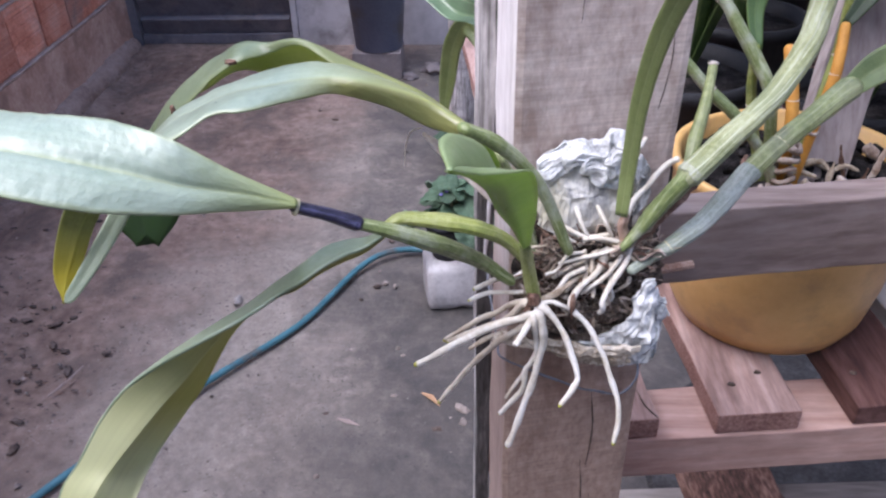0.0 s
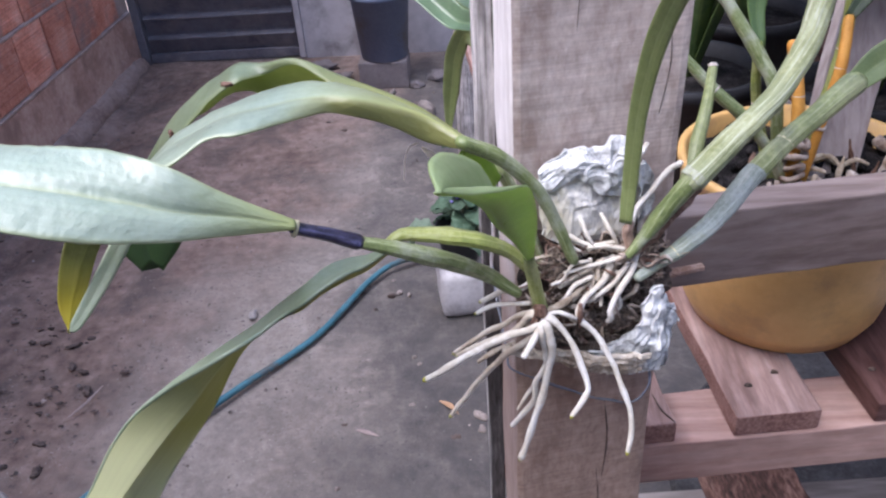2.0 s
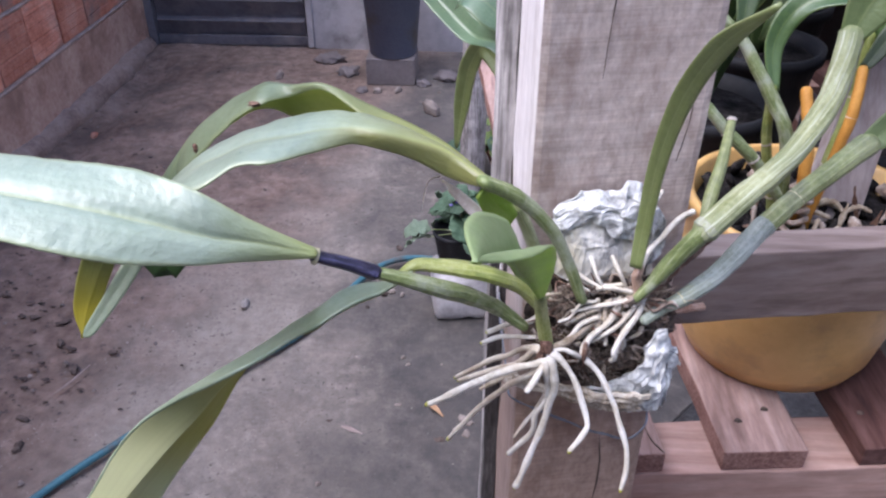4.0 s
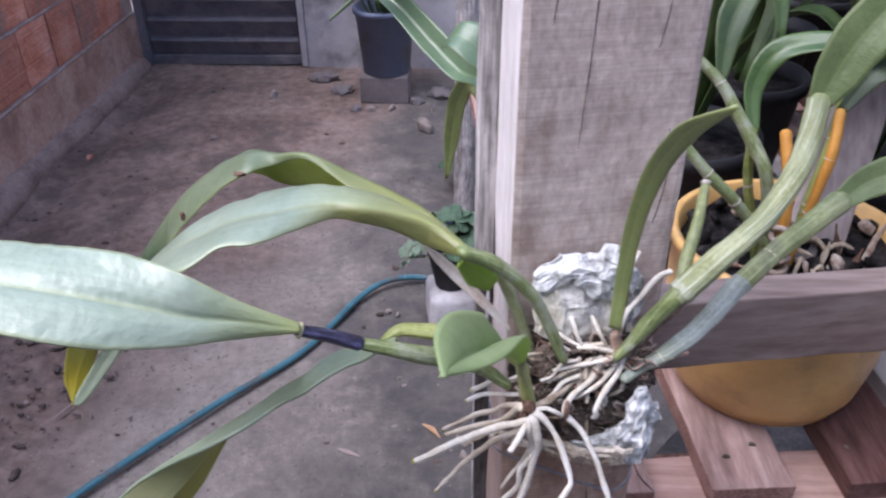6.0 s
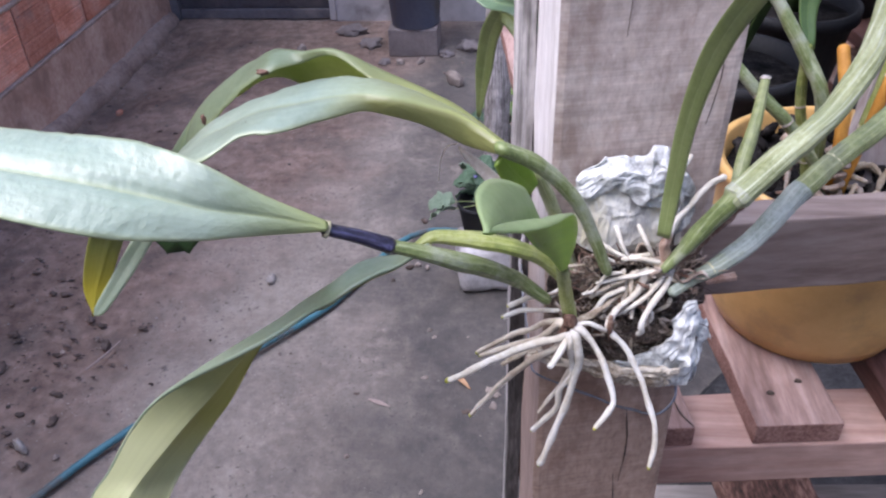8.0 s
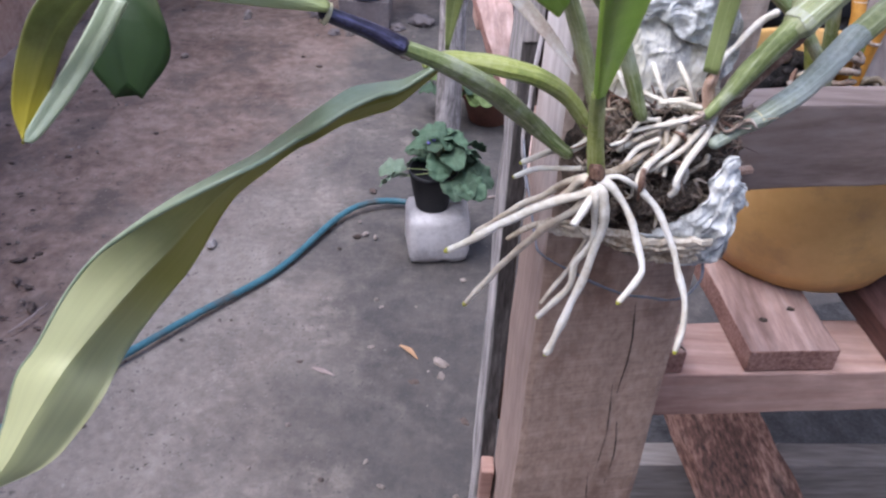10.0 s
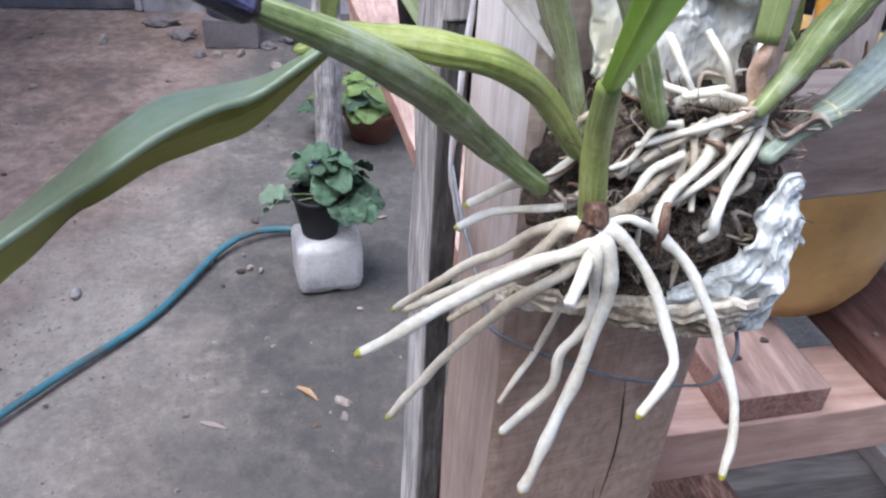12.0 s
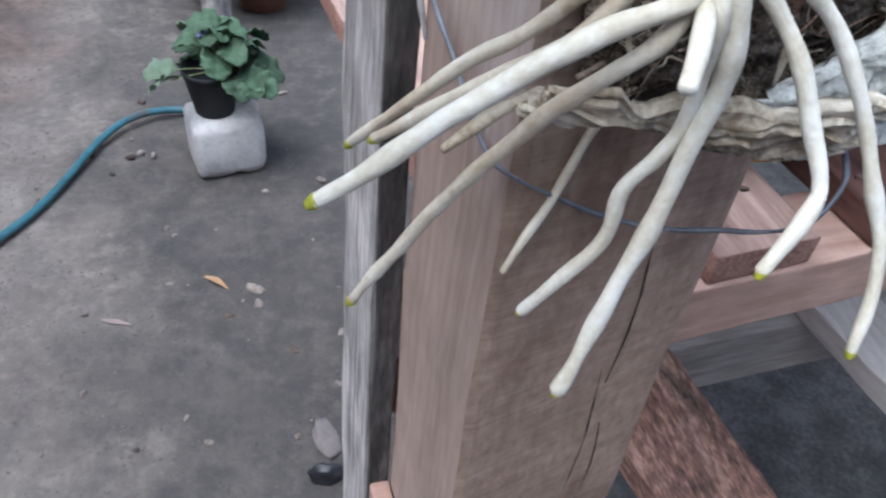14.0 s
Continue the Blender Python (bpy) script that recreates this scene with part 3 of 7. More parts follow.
M_LEAF_UNDER = leaf_material("leaf_underside", (0.46, 0.49, 0.14), (0.56, 0.58, 0.20), (0.62, 0.64, 0.28), rough=0.6, wrinkle=0.2, translucent=0.75)
M_LEAF_MID = leaf_material("mid_green_leaf", (0.13, 0.185, 0.065), (0.20, 0.265, 0.10), (0.33, 0.38, 0.15), rough=0.5, translucent=0.3)
M_YOUNG_TOP = leaf_material("young_leaf_top", (0.33, 0.45, 0.19), (0.41, 0.53, 0.25), (0.50, 0.60, 0.29), rough=0.4, wrinkle=0.15, translucent=0.5)
M_LEAF_TIPUNDER = leaf_material("yellow_tipped_underside", (0.24, 0.25, 0.085), (0.34, 0.355, 0.13), (0.50, 0.50, 0.16), rough=0.6, tip=((0.68, 0.60, 0.07), 0.87, 0.94), wrinkle=0.2, translucent=0.55)
M_LEAF_BLUE = leaf_material("bluish_leaf", (0.09, 0.16, 0.08), (0.14, 0.215, 0.115), (0.27, 0.33, 0.14), wrinkle=0.25)
for shaded in (M_LEAF_BLUE, M_LEAF_DEEP):
    shaded.node_tree.nodes["Principled BSDF"].inputs["Coat Weight"].default_value = 0.3
M_LEAF_TWIST = leaf_material("folded_leaf", (0.30, 0.39, 0.24), (0.39, 0.475, 0.32), (0.56, 0.60, 0.40), rough=0.34, translucent=0.3, wrinkle=0.25, pebble=0.2)
# second: shade of the half turned from the light, painted over the pale tip
M_OLIVE_UNDER = leaf_material("olive_underside", (0.25, 0.235, 0.045), (0.35, 0.335, 0.08), (0.60, 0.62, 0.30), rough=0.5, tip=((0.64, 0.66, 0.38), 0.40, 0.70), translucent=0.5, wrinkle=0.3, second=((0.39, 0.365, 0.095), 0.66))
M_LEAF_OLIVE = leaf_material("olive_leaf", (0.21, 0.27, 0.075), (0.29, 0.35, 0.12), (0.48, 0.53, 0.27), rough=0.45, translucent=0.35)
M_LEAF_FAR = leaf_material("shaded_leaf", (0.035, 0.07, 0.02), (0.07, 0.115, 0.032), (0.15, 0.20, 0.06), rough=0.5, wrinkle=0.2, vary=0.4)
M_VIOLET_LEAF = leaf_material("velvet_leaf", (0.045, 0.095, 0.052), (0.095, 0.165, 0.10), (0.17, 0.25, 0.16), rough=0.75, wrinkle=0.9, vary=0.4)
M_SAGE_LEAF = leaf_material("sage_leaf", (0.15, 0.22, 0.145), (0.22, 0.30, 0.21), (0.28, 0.36, 0.26), rough=0.75, wrinkle=0.9, vary=0.2)
M_PALE_LEAF = leaf_material("pale_green_leaf", (0.14, 0.22, 0.055), (0.22, 0.32, 0.10), (0.30, 0.39, 0.15), rough=0.6, vary=0.3)
M_PETAL = material("violet_petal", [(0.12, 0.10, 0.35), (0.22, 0.20, 0.5)], scale=200.0, rough=0.6, bump=0.1)
M_WATER = material("water", [(0.9, 0.93, 0.93), (0.95, 0.97, 0.97)], scale=50.0, rough=0.13, bump=0.0)
M_WATER.node_tree.nodes["Principled BSDF"].inputs["Transmission Weight"].default_value = 0.85
M_WATER.node_tree.nodes["Principled BSDF"].inputs["IOR"].default_value = 1.33


# ---- helpers for meshes ----
def finish(bm, smooth=True):
    bmesh.ops.recalc_face_normals(bm, faces=bm.faces)
    for f in bm.faces:
        f.smooth = smooth
    return bm


def part(name, bm, mat, parent=None, label=""):
    """Links a bmesh as one mesh object, under a thing or a part."""
    me = bpy.data.meshes.new(name)
    bm.to_mesh(me)
    bm.free()
    for m in mat if isinstance(mat, tuple) else (mat,):
        me.materials.append(m)
    ob = new(name, me)
    if parent:
        ob.parent = parent
    if label:
        tagged(ob, label)
    return ob


def thing(name, label, category, at=(0, 0, 0), group="", kind=""):
    """An empty at the thing's base; parts are given in world places and set back by it."""
    ob = new(name)
    ob.empty_display_size = 0.02
    ob.location = at
    return tagged(ob, label, category, group, kind)


def under(ob, parent):
    """Keeps ob, made in world places, where it is under a parent that stands elsewhere."""
    ob.parent = parent
    ob.matrix_parent_inverse = Matrix.Translation(-Vector(parent.location)) if parent.type == 'EMPTY' else Matrix()
    return ob


def tpart(name, bm, mat, parent, label=""):
    return under(part(name, bm, mat, None, label), parent)


def spline(points, n):
    """n + 1 places along a Catmull-Rom curve through the points, with its parameter 0..1."""
    p = [Vector(q) for q in points]
    p = [p[0] * 2 - p[1]] + p + [p[-1] * 2 - p[-2]]
    out = []
    spans = len(p) - 3
    for k in range(n + 1):
        u = k / n * spans
        i = min(int(u), spans - 1)
        t = u - i
        a, b, c, d = p[i:i + 4]
        out.append(0.5 * ((2 * b) + (c - a) * t + (2 * a - 5 * b + 4 * c - d) * t * t + (3 * b - a - 3 * c + d) * t ** 3))
    return out


def along(values, u):
    """Linear interpolation in a short list of values over 0..1."""
    x = u * (len(values) - 1)
    i = min(int(x), len(values) - 2)
    return values[i] * (1 - (x - i)) + values[i + 1] * (x - i)


def tube(points, radii, n=24, sides=10, flat=1.0, wobble=0.0, seed=0, bm=None, rounded=True, ribs=0):
    """A tube along a curve, its radius following the list; flat < 1 squashes it."""
    bm = bm or bmesh.new()
    uvl = bm.loops.layers.uv.get("tube") or bm.loops.layers.uv.new("tube")
    c = spline(points, n) if len(points) > 2 else [Vector(points[0]).lerp(Vector(points[1]), k / n) for k in range(n + 1)]
    ref = Vector((0.31, 0.17, 0.93))
    rings = []
    for k, p in enumerate(c):
        tan = (c[min(k + 1, n)] - c[max(k - 1, 0)]).normalized()
        a = tan.cross(ref)
        a = (a if a.length > 0.05 else tan.cross(Vector((1, 0, 0)))).normalized()
        b = tan.cross(a).normalized()
        r = along(radii, k / n)
        if wobble:
            q = p * 160 + Vector((seed * 7.1, seed * 3.3, 0))
            r *= 1 + wobble * noise.noise(q)
            p = p + Vector((noise.noise(q * 0.7 + Vector((9, 0, 0))), noise.noise(q * 0.7 + Vector((0, 9, 0))), noise.noise(q * 0.7 + Vector((0, 0, 9))))) * r * wobble
        rings.append([bm.verts.new(p + (a * math.cos(w) + b * math.sin(w) * flat) * r * (1 + (0.035 * math.cos(ribs * w + 2.0 * noise.noise(p * 90)) if ribs else 0))) for w in [2 * math.pi * j / sides for j in range(sides)]])
    far = 0.0
    for k, (r0, r1) in enumerate(zip(rings, rings[1:])):
        step = (c[k + 1] - c[k]).length
        for j in range(sides):
            f = bm.faces.new((r0[j], r0[(j + 1) % sides], r1[(j + 1) % sides], r1[j]))
            for lo, uv in zip(f.loops, ((j, far), (j + 1, far), (j + 1, far + step), (j, far + step))):
                lo[uvl].uv = (uv[0] / sides, uv[1])
        far += step
    for ring, end, inner in ((rings[0], c[0], c[1]), (rings[-1], c[-1], c[-2])):
        if rounded:
            r = (ring[0].co - end).length
            tipv = bm.verts.new(end + (end - inner).normalized() * r * 0.7)
            mid = [bm.verts.new(end + (v.co - end) * 0.7 + (end - inner).normalized() * r * 0.5) for v in ring]
            for j in range(sides):
                bm.faces.new((ring[j], ring[(j + 1) % sides], mid[(j + 1) % sides], mid[j]))
                bm.faces.new((mid[j], mid[(j + 1) % sides], tipv))
        else:
            bm.faces.new(ring)
    return finish(bm)


def blade(points, widths, normals, fold=0.25, n=40, across=10, thick=0.0007, wave=0.0, seed=0):
    """A leaf: spine, half-widths along it, the way its upper face looks, the angle of its fold along the midrib."""
    bm = bmesh.new()
    uvl = bm.loops.layers.uv.new("blade")
    c = spline(points, n)
    top, low = [], []
    for k, p in enumerate(c):
        u = k / n
        tan = (c[min(k + 1, n)] - c[max(k - 1, 0)]).normalized()
        i = u * (len(normals) - 1)
        j = min(int(i), len(normals) - 2)
        nor = Vector(normals[j]).lerp(Vector(normals[j + 1]), i - j)
        side = tan.cross(nor).normalized()
        nor = side.cross(tan).normalized()
        w = max(along(widths, u), 0.0002)
        fo = along(fold, u) if isinstance(fold, (list, tuple)) else fold
        rt, rl = [], []
        for a in range(across + 1):
            s = 2 * a / across - 1
            lift = abs(s) * math.sin(fo) * w
            if wave:
                lift += wave * w * noise.noise(Vector((s * 1.4 + seed, u * 9.0, seed * 3.1))) * (0.3 + abs(s))
            q = p + side * s * w * math.cos(fo) + nor * lift
            th = thick * (1.25 - 0.8 * s * s)
            rt.append((bm.verts.new(q + nor * th), (a / across, u)))
            rl.append((bm.verts.new(q - nor * th), (a / across, u)))
        top.append(rt)
        low.append(rl)

    def quad(vs, under=0):
        f = bm.faces.new([v for v, _ in vs])
        f.smooth, f.material_index = True, under
        for lo, (_, t) in zip(f.loops, vs):
            lo[uvl].uv = t

    for k in range(n):
        for a in range(across):
            quad((top[k][a], top[k][a + 1], top[k + 1][a + 1], top[k + 1][a]))
            quad((low[k][a + 1], low[k][a], low[k + 1][a], low[k + 1][a + 1]), 1)
        for a in (0, across):
            s = (top[k][a], top[k + 1][a], low[k + 1][a], low[k][a])
            quad(s if a == 0 else s[::-1])
    quad([top[0][a] for a in range(across, -1, -1)] + [low[0][a] for a in range(across + 1)])
    quad([top[n][a] for a in range(across + 1)] + [low[n][a] for a in range(across, -1, -1)])
    return bm


def draped(left, mid, right, n=80, across=14, thick=0.0007, bulge=0.0, wave=0.0, crease=0.0, seed=0):
    """A broad leaf hung between three curves: one edge, the midrib and the other edge."""
    bm = bmesh.new()
    uvl = bm.loops.layers.uv.new("blade")
    cl, cm, cr = spline(left, n), spline(mid, n), spline(right, n)
    top, low = [], []
    for k in range(n + 1):
        u = k / n
        a, b = max(k - 1, 0), min(k + 1, n)
        tan = cm[b] - cm[a]
        rt, rl = [], []
        for j in range(across + 1):
            w = 2 * j / across - 1
            edge = cr[k] if w > 0 else cl[k]
            side = (edge - cm[k]) * (1 if w > 0 else -1)
            if side.length < 1e-6:
                side = cr[k] - cl[k] if (cr[k] - cl[k]).length > 1e-6 else Vector((0, 1, 0))
            nor = tan.cross(side).normalized()
            h = abs(w)
            wide = (edge - cm[k]).length
            lift = bulge * wide * h * (1 - h) * 4 - crease * wide * max(0.0, 1 - h * 6)
            if wave:
                lift += wave * wide * (noise.noise(Vector((w * 1.6 + seed, u * 11.0, seed * 3.1))) + 0.5 * noise.noise(Vector((w * 4.0 + seed, u * 31.0, seed * 1.7)))) * (0.25 + h)
            q = cm[k].lerp(edge, h) + nor * lift
            th = thick * (1.2 - 0.8 * h * h)
            rt.append((bm.verts.new(q + nor * th), (j / across, u)))
            rl.append((bm.verts.new(q - nor * th), (j / across, u)))
        top.append(rt)
        low.append(rl)

    def quad(vs, under=0):
        f = bm.faces.new([v for v, _ in vs])
        f.smooth, f.material_index = True, under
        for lo, (_, t) in zip(f.loops, vs):
            lo[uvl].uv = t

    for k in range(n):
        for a in range(across):
            quad((top[k][a], top[k][a + 1], top[k + 1][a + 1], top[k + 1][a]))
            quad((low[k][a + 1], low[k][a], low[k + 1][a], low[k + 1][a + 1]), 1)
        for a in (0, across):
            r = (top[k][a], top[k + 1][a], low[k + 1][a], low[k][a])
            quad(r if a == 0 else r[::-1])
    quad([top[0][a] for a in range(across, -1, -1)] + [low[0][a] for a in range(across + 1)])
    quad([top[n][a] for a in range(across + 1)] + [low[n][a] for a in range(across, -1, -1)])
    bmesh.ops.recalc_face_normals(bm, faces=bm.faces)
    return bm


def rolled(rails, across_at, n=120, across=7, thick=0.0006, wave=0.0, seed=0):
    """A leaf with its margin rolled over: a sheet through several curves side by side, folded sharply at the inner ones."""
    bm = bmesh.new()
    uvl = bm.loops.layers.uv.new("blade")
    curves = [spline(r, n) for r in rails]
    last = len(curves) - 1
    sheets = []
    for k in range(n + 1):
        u = k / n
        at = [c[k] for c in curves]
        tan = sum((c[min(k + 1, n)] - c[max(k - 1, 0)] for c in curves), Vector()).normalized()
        ways = [tan.cross(b - a).normalized() for a, b in zip(at, at[1:])]
        row = []
        for g in range(last):
            for j in range(across + (g == last - 1)):
                w = j / across
                p = at[g].lerp(at[g + 1], w)
                nor = ways[g]
                if j == 0 and g:
                    both = ways[g - 1] + ways[g]
                    nor = both.normalized() if both.length > 0.6 else (at[g] - (at[g - 1] + at[g + 1]) / 2).normalized()
                elif wave:
                    p = p + nor * wave * (at[g + 1] - at[g]).length * noise.noise(Vector((w * 1.6 + g * 3, u * 14.0, seed * 3.1)))
                x = across_at[g] + (across_at[g + 1] - across_at[g]) * w
                row.append((bm.verts.new(p + nor * thick), bm.verts.new(p - nor * thick), (x, u)))
        sheets.append(row)

    def quad(vs, under):
        face = bm.faces.new([v for v, _ in vs])
        face.smooth, face.material_index = True, under
        for lo, (_, t) in zip(face.loops, vs):
            lo[uvl].uv = t

    wide = len(sheets[0])
    for a, b in zip(sheets, sheets[1:]):
        for j in range(wide - 1):
            ring = (a[j], a[j + 1], b[j + 1], b[j])
            quad([(v[0], v[2]) for v in ring], 0)
            quad([(v[1], v[2]) for v in ring[::-1]], 1)
        for j in (0, wide - 1):
            quad([(a[j][0], a[j][2]), (b[j][0], b[j][2]), (b[j][1], b[j][2]), (a[j][1], a[j][2])], 1)
        for g in range(1, last):
            for side in (0, 1):
                bm.edges.get((a[g * across][side], b[g * across][side])).smooth = False
    return bm


def box(x0, y0, z0, x1, y1, z1, bevel=0.002, m=None, cuts=0, rough=0.0, seed=0, bm=None):
    """A bevelled block, optionally with worn, uneven edges, moved by m."""
    b = bmesh.new()
    bmesh.ops.create_cube(b, size=1, matrix=Matrix.Translation(((x0 + x1) / 2, (y0 + y1) / 2, (z0 + z1) / 2)) @ Matrix.Diagonal((x1 - x0, y1 - y0, z1 - z0, 1)))
    if cuts:
        sizes = (x1 - x0, y1 - y0, z1 - z0)
        k = sizes.index(max(sizes))
        es = [e for e in b.edges if abs((e.verts[0].co - e.verts[1].co)[k]) > 0.5 * sizes[k]]
        bmesh.ops.subdivide_edges(b, edges=es, cuts=cuts, use_grid_fill=True)
    if bevel:
        sharp = [e for e in b.edges if e.is_manifold and e.calc_face_angle(0) > 0.5]
        bmesh.ops.bevel(b, geom=sharp, offset=bevel, segments=2, affect='EDGES', profile=0.6)
    if rough:
        for v in b.verts:
            q = v.co * 28 + Vector((seed * 5.3, seed * 1.7, 0))
            v.co += Vector((noise.noise(q), noise.noise(q + Vector((7, 1, 3))), noise.noise(q + Vector((2, 8, 5))))) * rough
    if m is not None:
        bmesh.ops.transform(b, matrix=m, verts=b.verts)
    for f in b.faces:
        f.smooth = False
    if bm is None:
        bmesh.ops.recalc_face_normals(b, faces=b.faces)
        return b
    me = bpy.data.meshes.new("tmp")
    b.to_mesh(me)
    b.free()
    bm.from_mesh(me)
    bpy.data.meshes.remove(me)
    return bm


def turned(profile, at, sides=40, bm=None):
    """A body of revolution from (radius, height) pairs."""
    bm = bm or bmesh.new()
    rings = []
    for r, z in profile:
        rings.append([bm.verts.new((at[0] + r * math.cos(2 * math.pi * j / sides), at[1] + r * math.sin(2 * math.pi * j / sides), at[2] + z)) for j in range(sides)])
    for a, b in zip(rings, rings[1:]):
        for j in range(sides):
            bm.faces.new((a[j], a[(j + 1) % sides], b[(j + 1) % sides], b[j]))
    bm.faces.new(rings[0][::-1])
    bm.faces.new(rings[-1])
    return finish(bm)


def lump(at, size, seed, rough=0.25, sub=3, freq=1.6, flat_base=False, m=None):
    """A stone or clod: a sphere pushed about by noise."""
    bm = bmesh.new()
    bmesh.ops.create_icosphere(bm, subdivisions=sub, radius=1.0)
    for v in bm.verts:
        d = 1 + rough * noise.noise(v.co * freq + Vector((seed * 3.7, seed, 0))) + rough * 0.4 * noise.noise(v.co * freq * 3.3 + Vector((0, seed, 2)))
        v.co = Vector((v.co.x * size[0], v.co.y * size[1], v.co.z * size[2])) * d
        if flat_base:
            v.co.z = max(v.co.z, -0.45 * size[2])
    if m is not None:
        bmesh.ops.transform(bm, matrix=m, verts=bm.verts)
    bmesh.ops.translate(bm, vec=at, verts=bm.verts)
    return finish(bm)


def crumple(low, high, n, depth, seed, scale=70.0, bulge=0.0, thick=0.0012, bands=0.35, layers=0.0):
    """A crumpled sheet between two ragged edges: long folds along them, small creases, curled layers."""
    lo_edge, hi_edge = spline(low, n), spline(high, n)
    a, b, d = lo_edge[0], lo_edge[n], hi_edge[n // 2]
    nor = (b - a).cross(d - lo_edge[n // 2]).normalized()
    tall = (d - lo_edge[n // 2]).length
    bm = bmesh.new()
    rows = []
    for side in (0, 1):
        g = []
        for i in range(n + 1):
            u = i / n
            r = []
            for j in range(n + 1):
                v = j / n
                p = lo_edge[i].lerp(hi_edge[i], v)
                q = p * scale + Vector((seed * 4.1, seed * 2.3, seed))
                e = Vector((u * bands * (b - a).length * scale, v * tall * scale, seed * 3.0))
                e.y += 0.6 * noise.noise(q * 0.6)
                h = 1.2 * (0.45 - abs(noise.noise(e * 0.8))) + 0.5 * (0.45 - abs(noise.noise(e * 2.1 + Vector((3, 0, 0))))) + 0.22 * (0.4 - abs(noise.noise(q * 1.3 + Vector((0, 7, 0))))) + 0.12 * (0.4 - abs(noise.noise(q * 2.6))) + 0.06 * (0.4 - abs(noise.noise(q * 5.5)))
                h += layers * ((v * 4.0 + 0.5 * noise.noise(q * 0.5)) % 1.0 - 0.5)
                edge = 1 - 0.35 * noise.noise(Vector((u * 6, v * 6, seed + 40.0)))
                w = Vector((noise.noise(q + Vector((5, 0, 0))), noise.noise(q + Vector((0, 5, 0))), noise.noise(q + Vector((0, 0, 5))))) * depth * 0.9
                p = p + nor * (h * depth * edge + bulge * math.sin(math.pi * u) * math.sin(math.pi * v)) + w - nor * thick * side
                r.append(bm.verts.new(p))
            g.append(r)
        rows.append(g)
    for side, g in enumerate(rows):
        for i in range(n):
            for j in range(n):
                f = (g[i][j], g[i + 1][j], g[i + 1][j + 1], g[i][j + 1])
                bm.faces.new(f if side == 0 else f[::-1])
    t, l = rows
    for i in range(n):
        for (p, q) in (((i, 0), (i + 1, 0)), ((i + 1, n), (i, n)), ((n, i), (n, i + 1)), ((0, i + 1), (0, i))):
            bm.faces.new((t[q[0]][q[1]], t[p[0]][p[1]], l[p[0]][p[1]], l[q[0]][q[1]]))
    return finish(bm)


# ---- ground and walls ----
WALL_X, BACK_Y = -1.447, 3.385


def ground_sheet():
    """One sheet to the horizon, finer and gently uneven near the shelf."""
    bm = bmesh.new()
    xs = [-400, -60, -12, -5] + [-3 + 0.06 * k for k in range(100)] + [3.2, 5, 12, 60, 400]
    ys = [-400, -60, -12, -5] + [-2 + 0.06 * k for k in range(100)] + [4.3, 6, 12, 60, 400]
    grid = []
    for x in xs:
        r = []
        for y in ys:
            z = 0.0
            if -3 <= x <= 3 and -2 <= y <= 4:
                q = Vector((x, y, 0))
                far = min(1.0, max(0.15, (-x - 0.25) / 0.9))
                z = 0.012 * noise.noise(q * 1.3) + far * (0.014 * noise.noise(q * 4.1) + 0.006 * noise.noise(q * 11.0))
                d = abs(x - WALL_X - 0.11)
                z -= 0.035 * math.exp(-(d / 0.06) ** 2) * (1 if y < 3.2 else 0)
            r.append(bm.verts.new((x, y, z - 0.004)))
        grid.append(r)
    for a, b in zip(grid, grid[1:]):
        for j in range(len(ys) - 1):
            bm.faces.new((a[j], b[j], b[j + 1], a[j + 1]))
    return finish(bm)


tagged(part("ground", ground_sheet(), M_EARTH), "worn brown earth and dusty grey concrete yard floor", "ground", kind="structure")

# brick wall: a mortar core, its bricks stand at the end of the file
wall_bricks = part("wall_west", box(WALL_X - 0.16, -1.45, -0.05, WALL_X - 0.006, BACK_Y, 2.26, 0.0), M_MORTAR)
tagged(wall_bricks, "bare hollow terracotta brick wall with rough mortar joints", "wall", kind="structure")


def fillet():
    """Rough cement run along the foot of the brick wall."""
    bm = bmesh.new()
    rows = []
    for k in range(361):
        y = -1.25 + (BACK_Y - 0.03 + 1.25) * k / 360
        w = 0.030 + 0.012 * noise.noise(Vector((y * 3.1, 0, 4))) + 0.006 * noise.noise(Vector((y * 19.0, 2, 4)))
        h = 0.050 + 0.016 * noise.noise(Vector((y * 4.3, 5, 0))) + 0.008 * noise.noise(Vector((y * 23.0, 5, 3)))
        prof = [(0, -0.05), (w * 1.5, -0.05), (w * 1.3, h * 0.35), (w * 0.8, h * 0.85), (0, h)]
        rows.append([bm.verts.new((WALL_X + a + 0.003 * noise.noise(Vector((y * 30, a * 90, 0))), y, b)) for a, b in prof])
    for a, b in zip(rows, rows[1:]):
        for j in range(4):
            bm.faces.new((a[j], a[j + 1], b[j + 1], b[j]))
    bm.faces.new(rows[0])
    bm.faces.new(rows[-1][::-1])
    return finish(bm)


tagged(part("baseboard", fillet(), M_FILLET), "rough cement fillet along the foot of the brick wall", "trim", kind="structure")

tagged(part("plinth", box(WALL_X - 0.012, -1.3, 0.0, WALL_X + 0.001, BACK_Y - 0.001, 0.229, 0.003, cuts=60, rough=0.0025, seed=4), M_PLINTH), "dusty rendered bottom course of the brick wall", "wall", kind="structure")


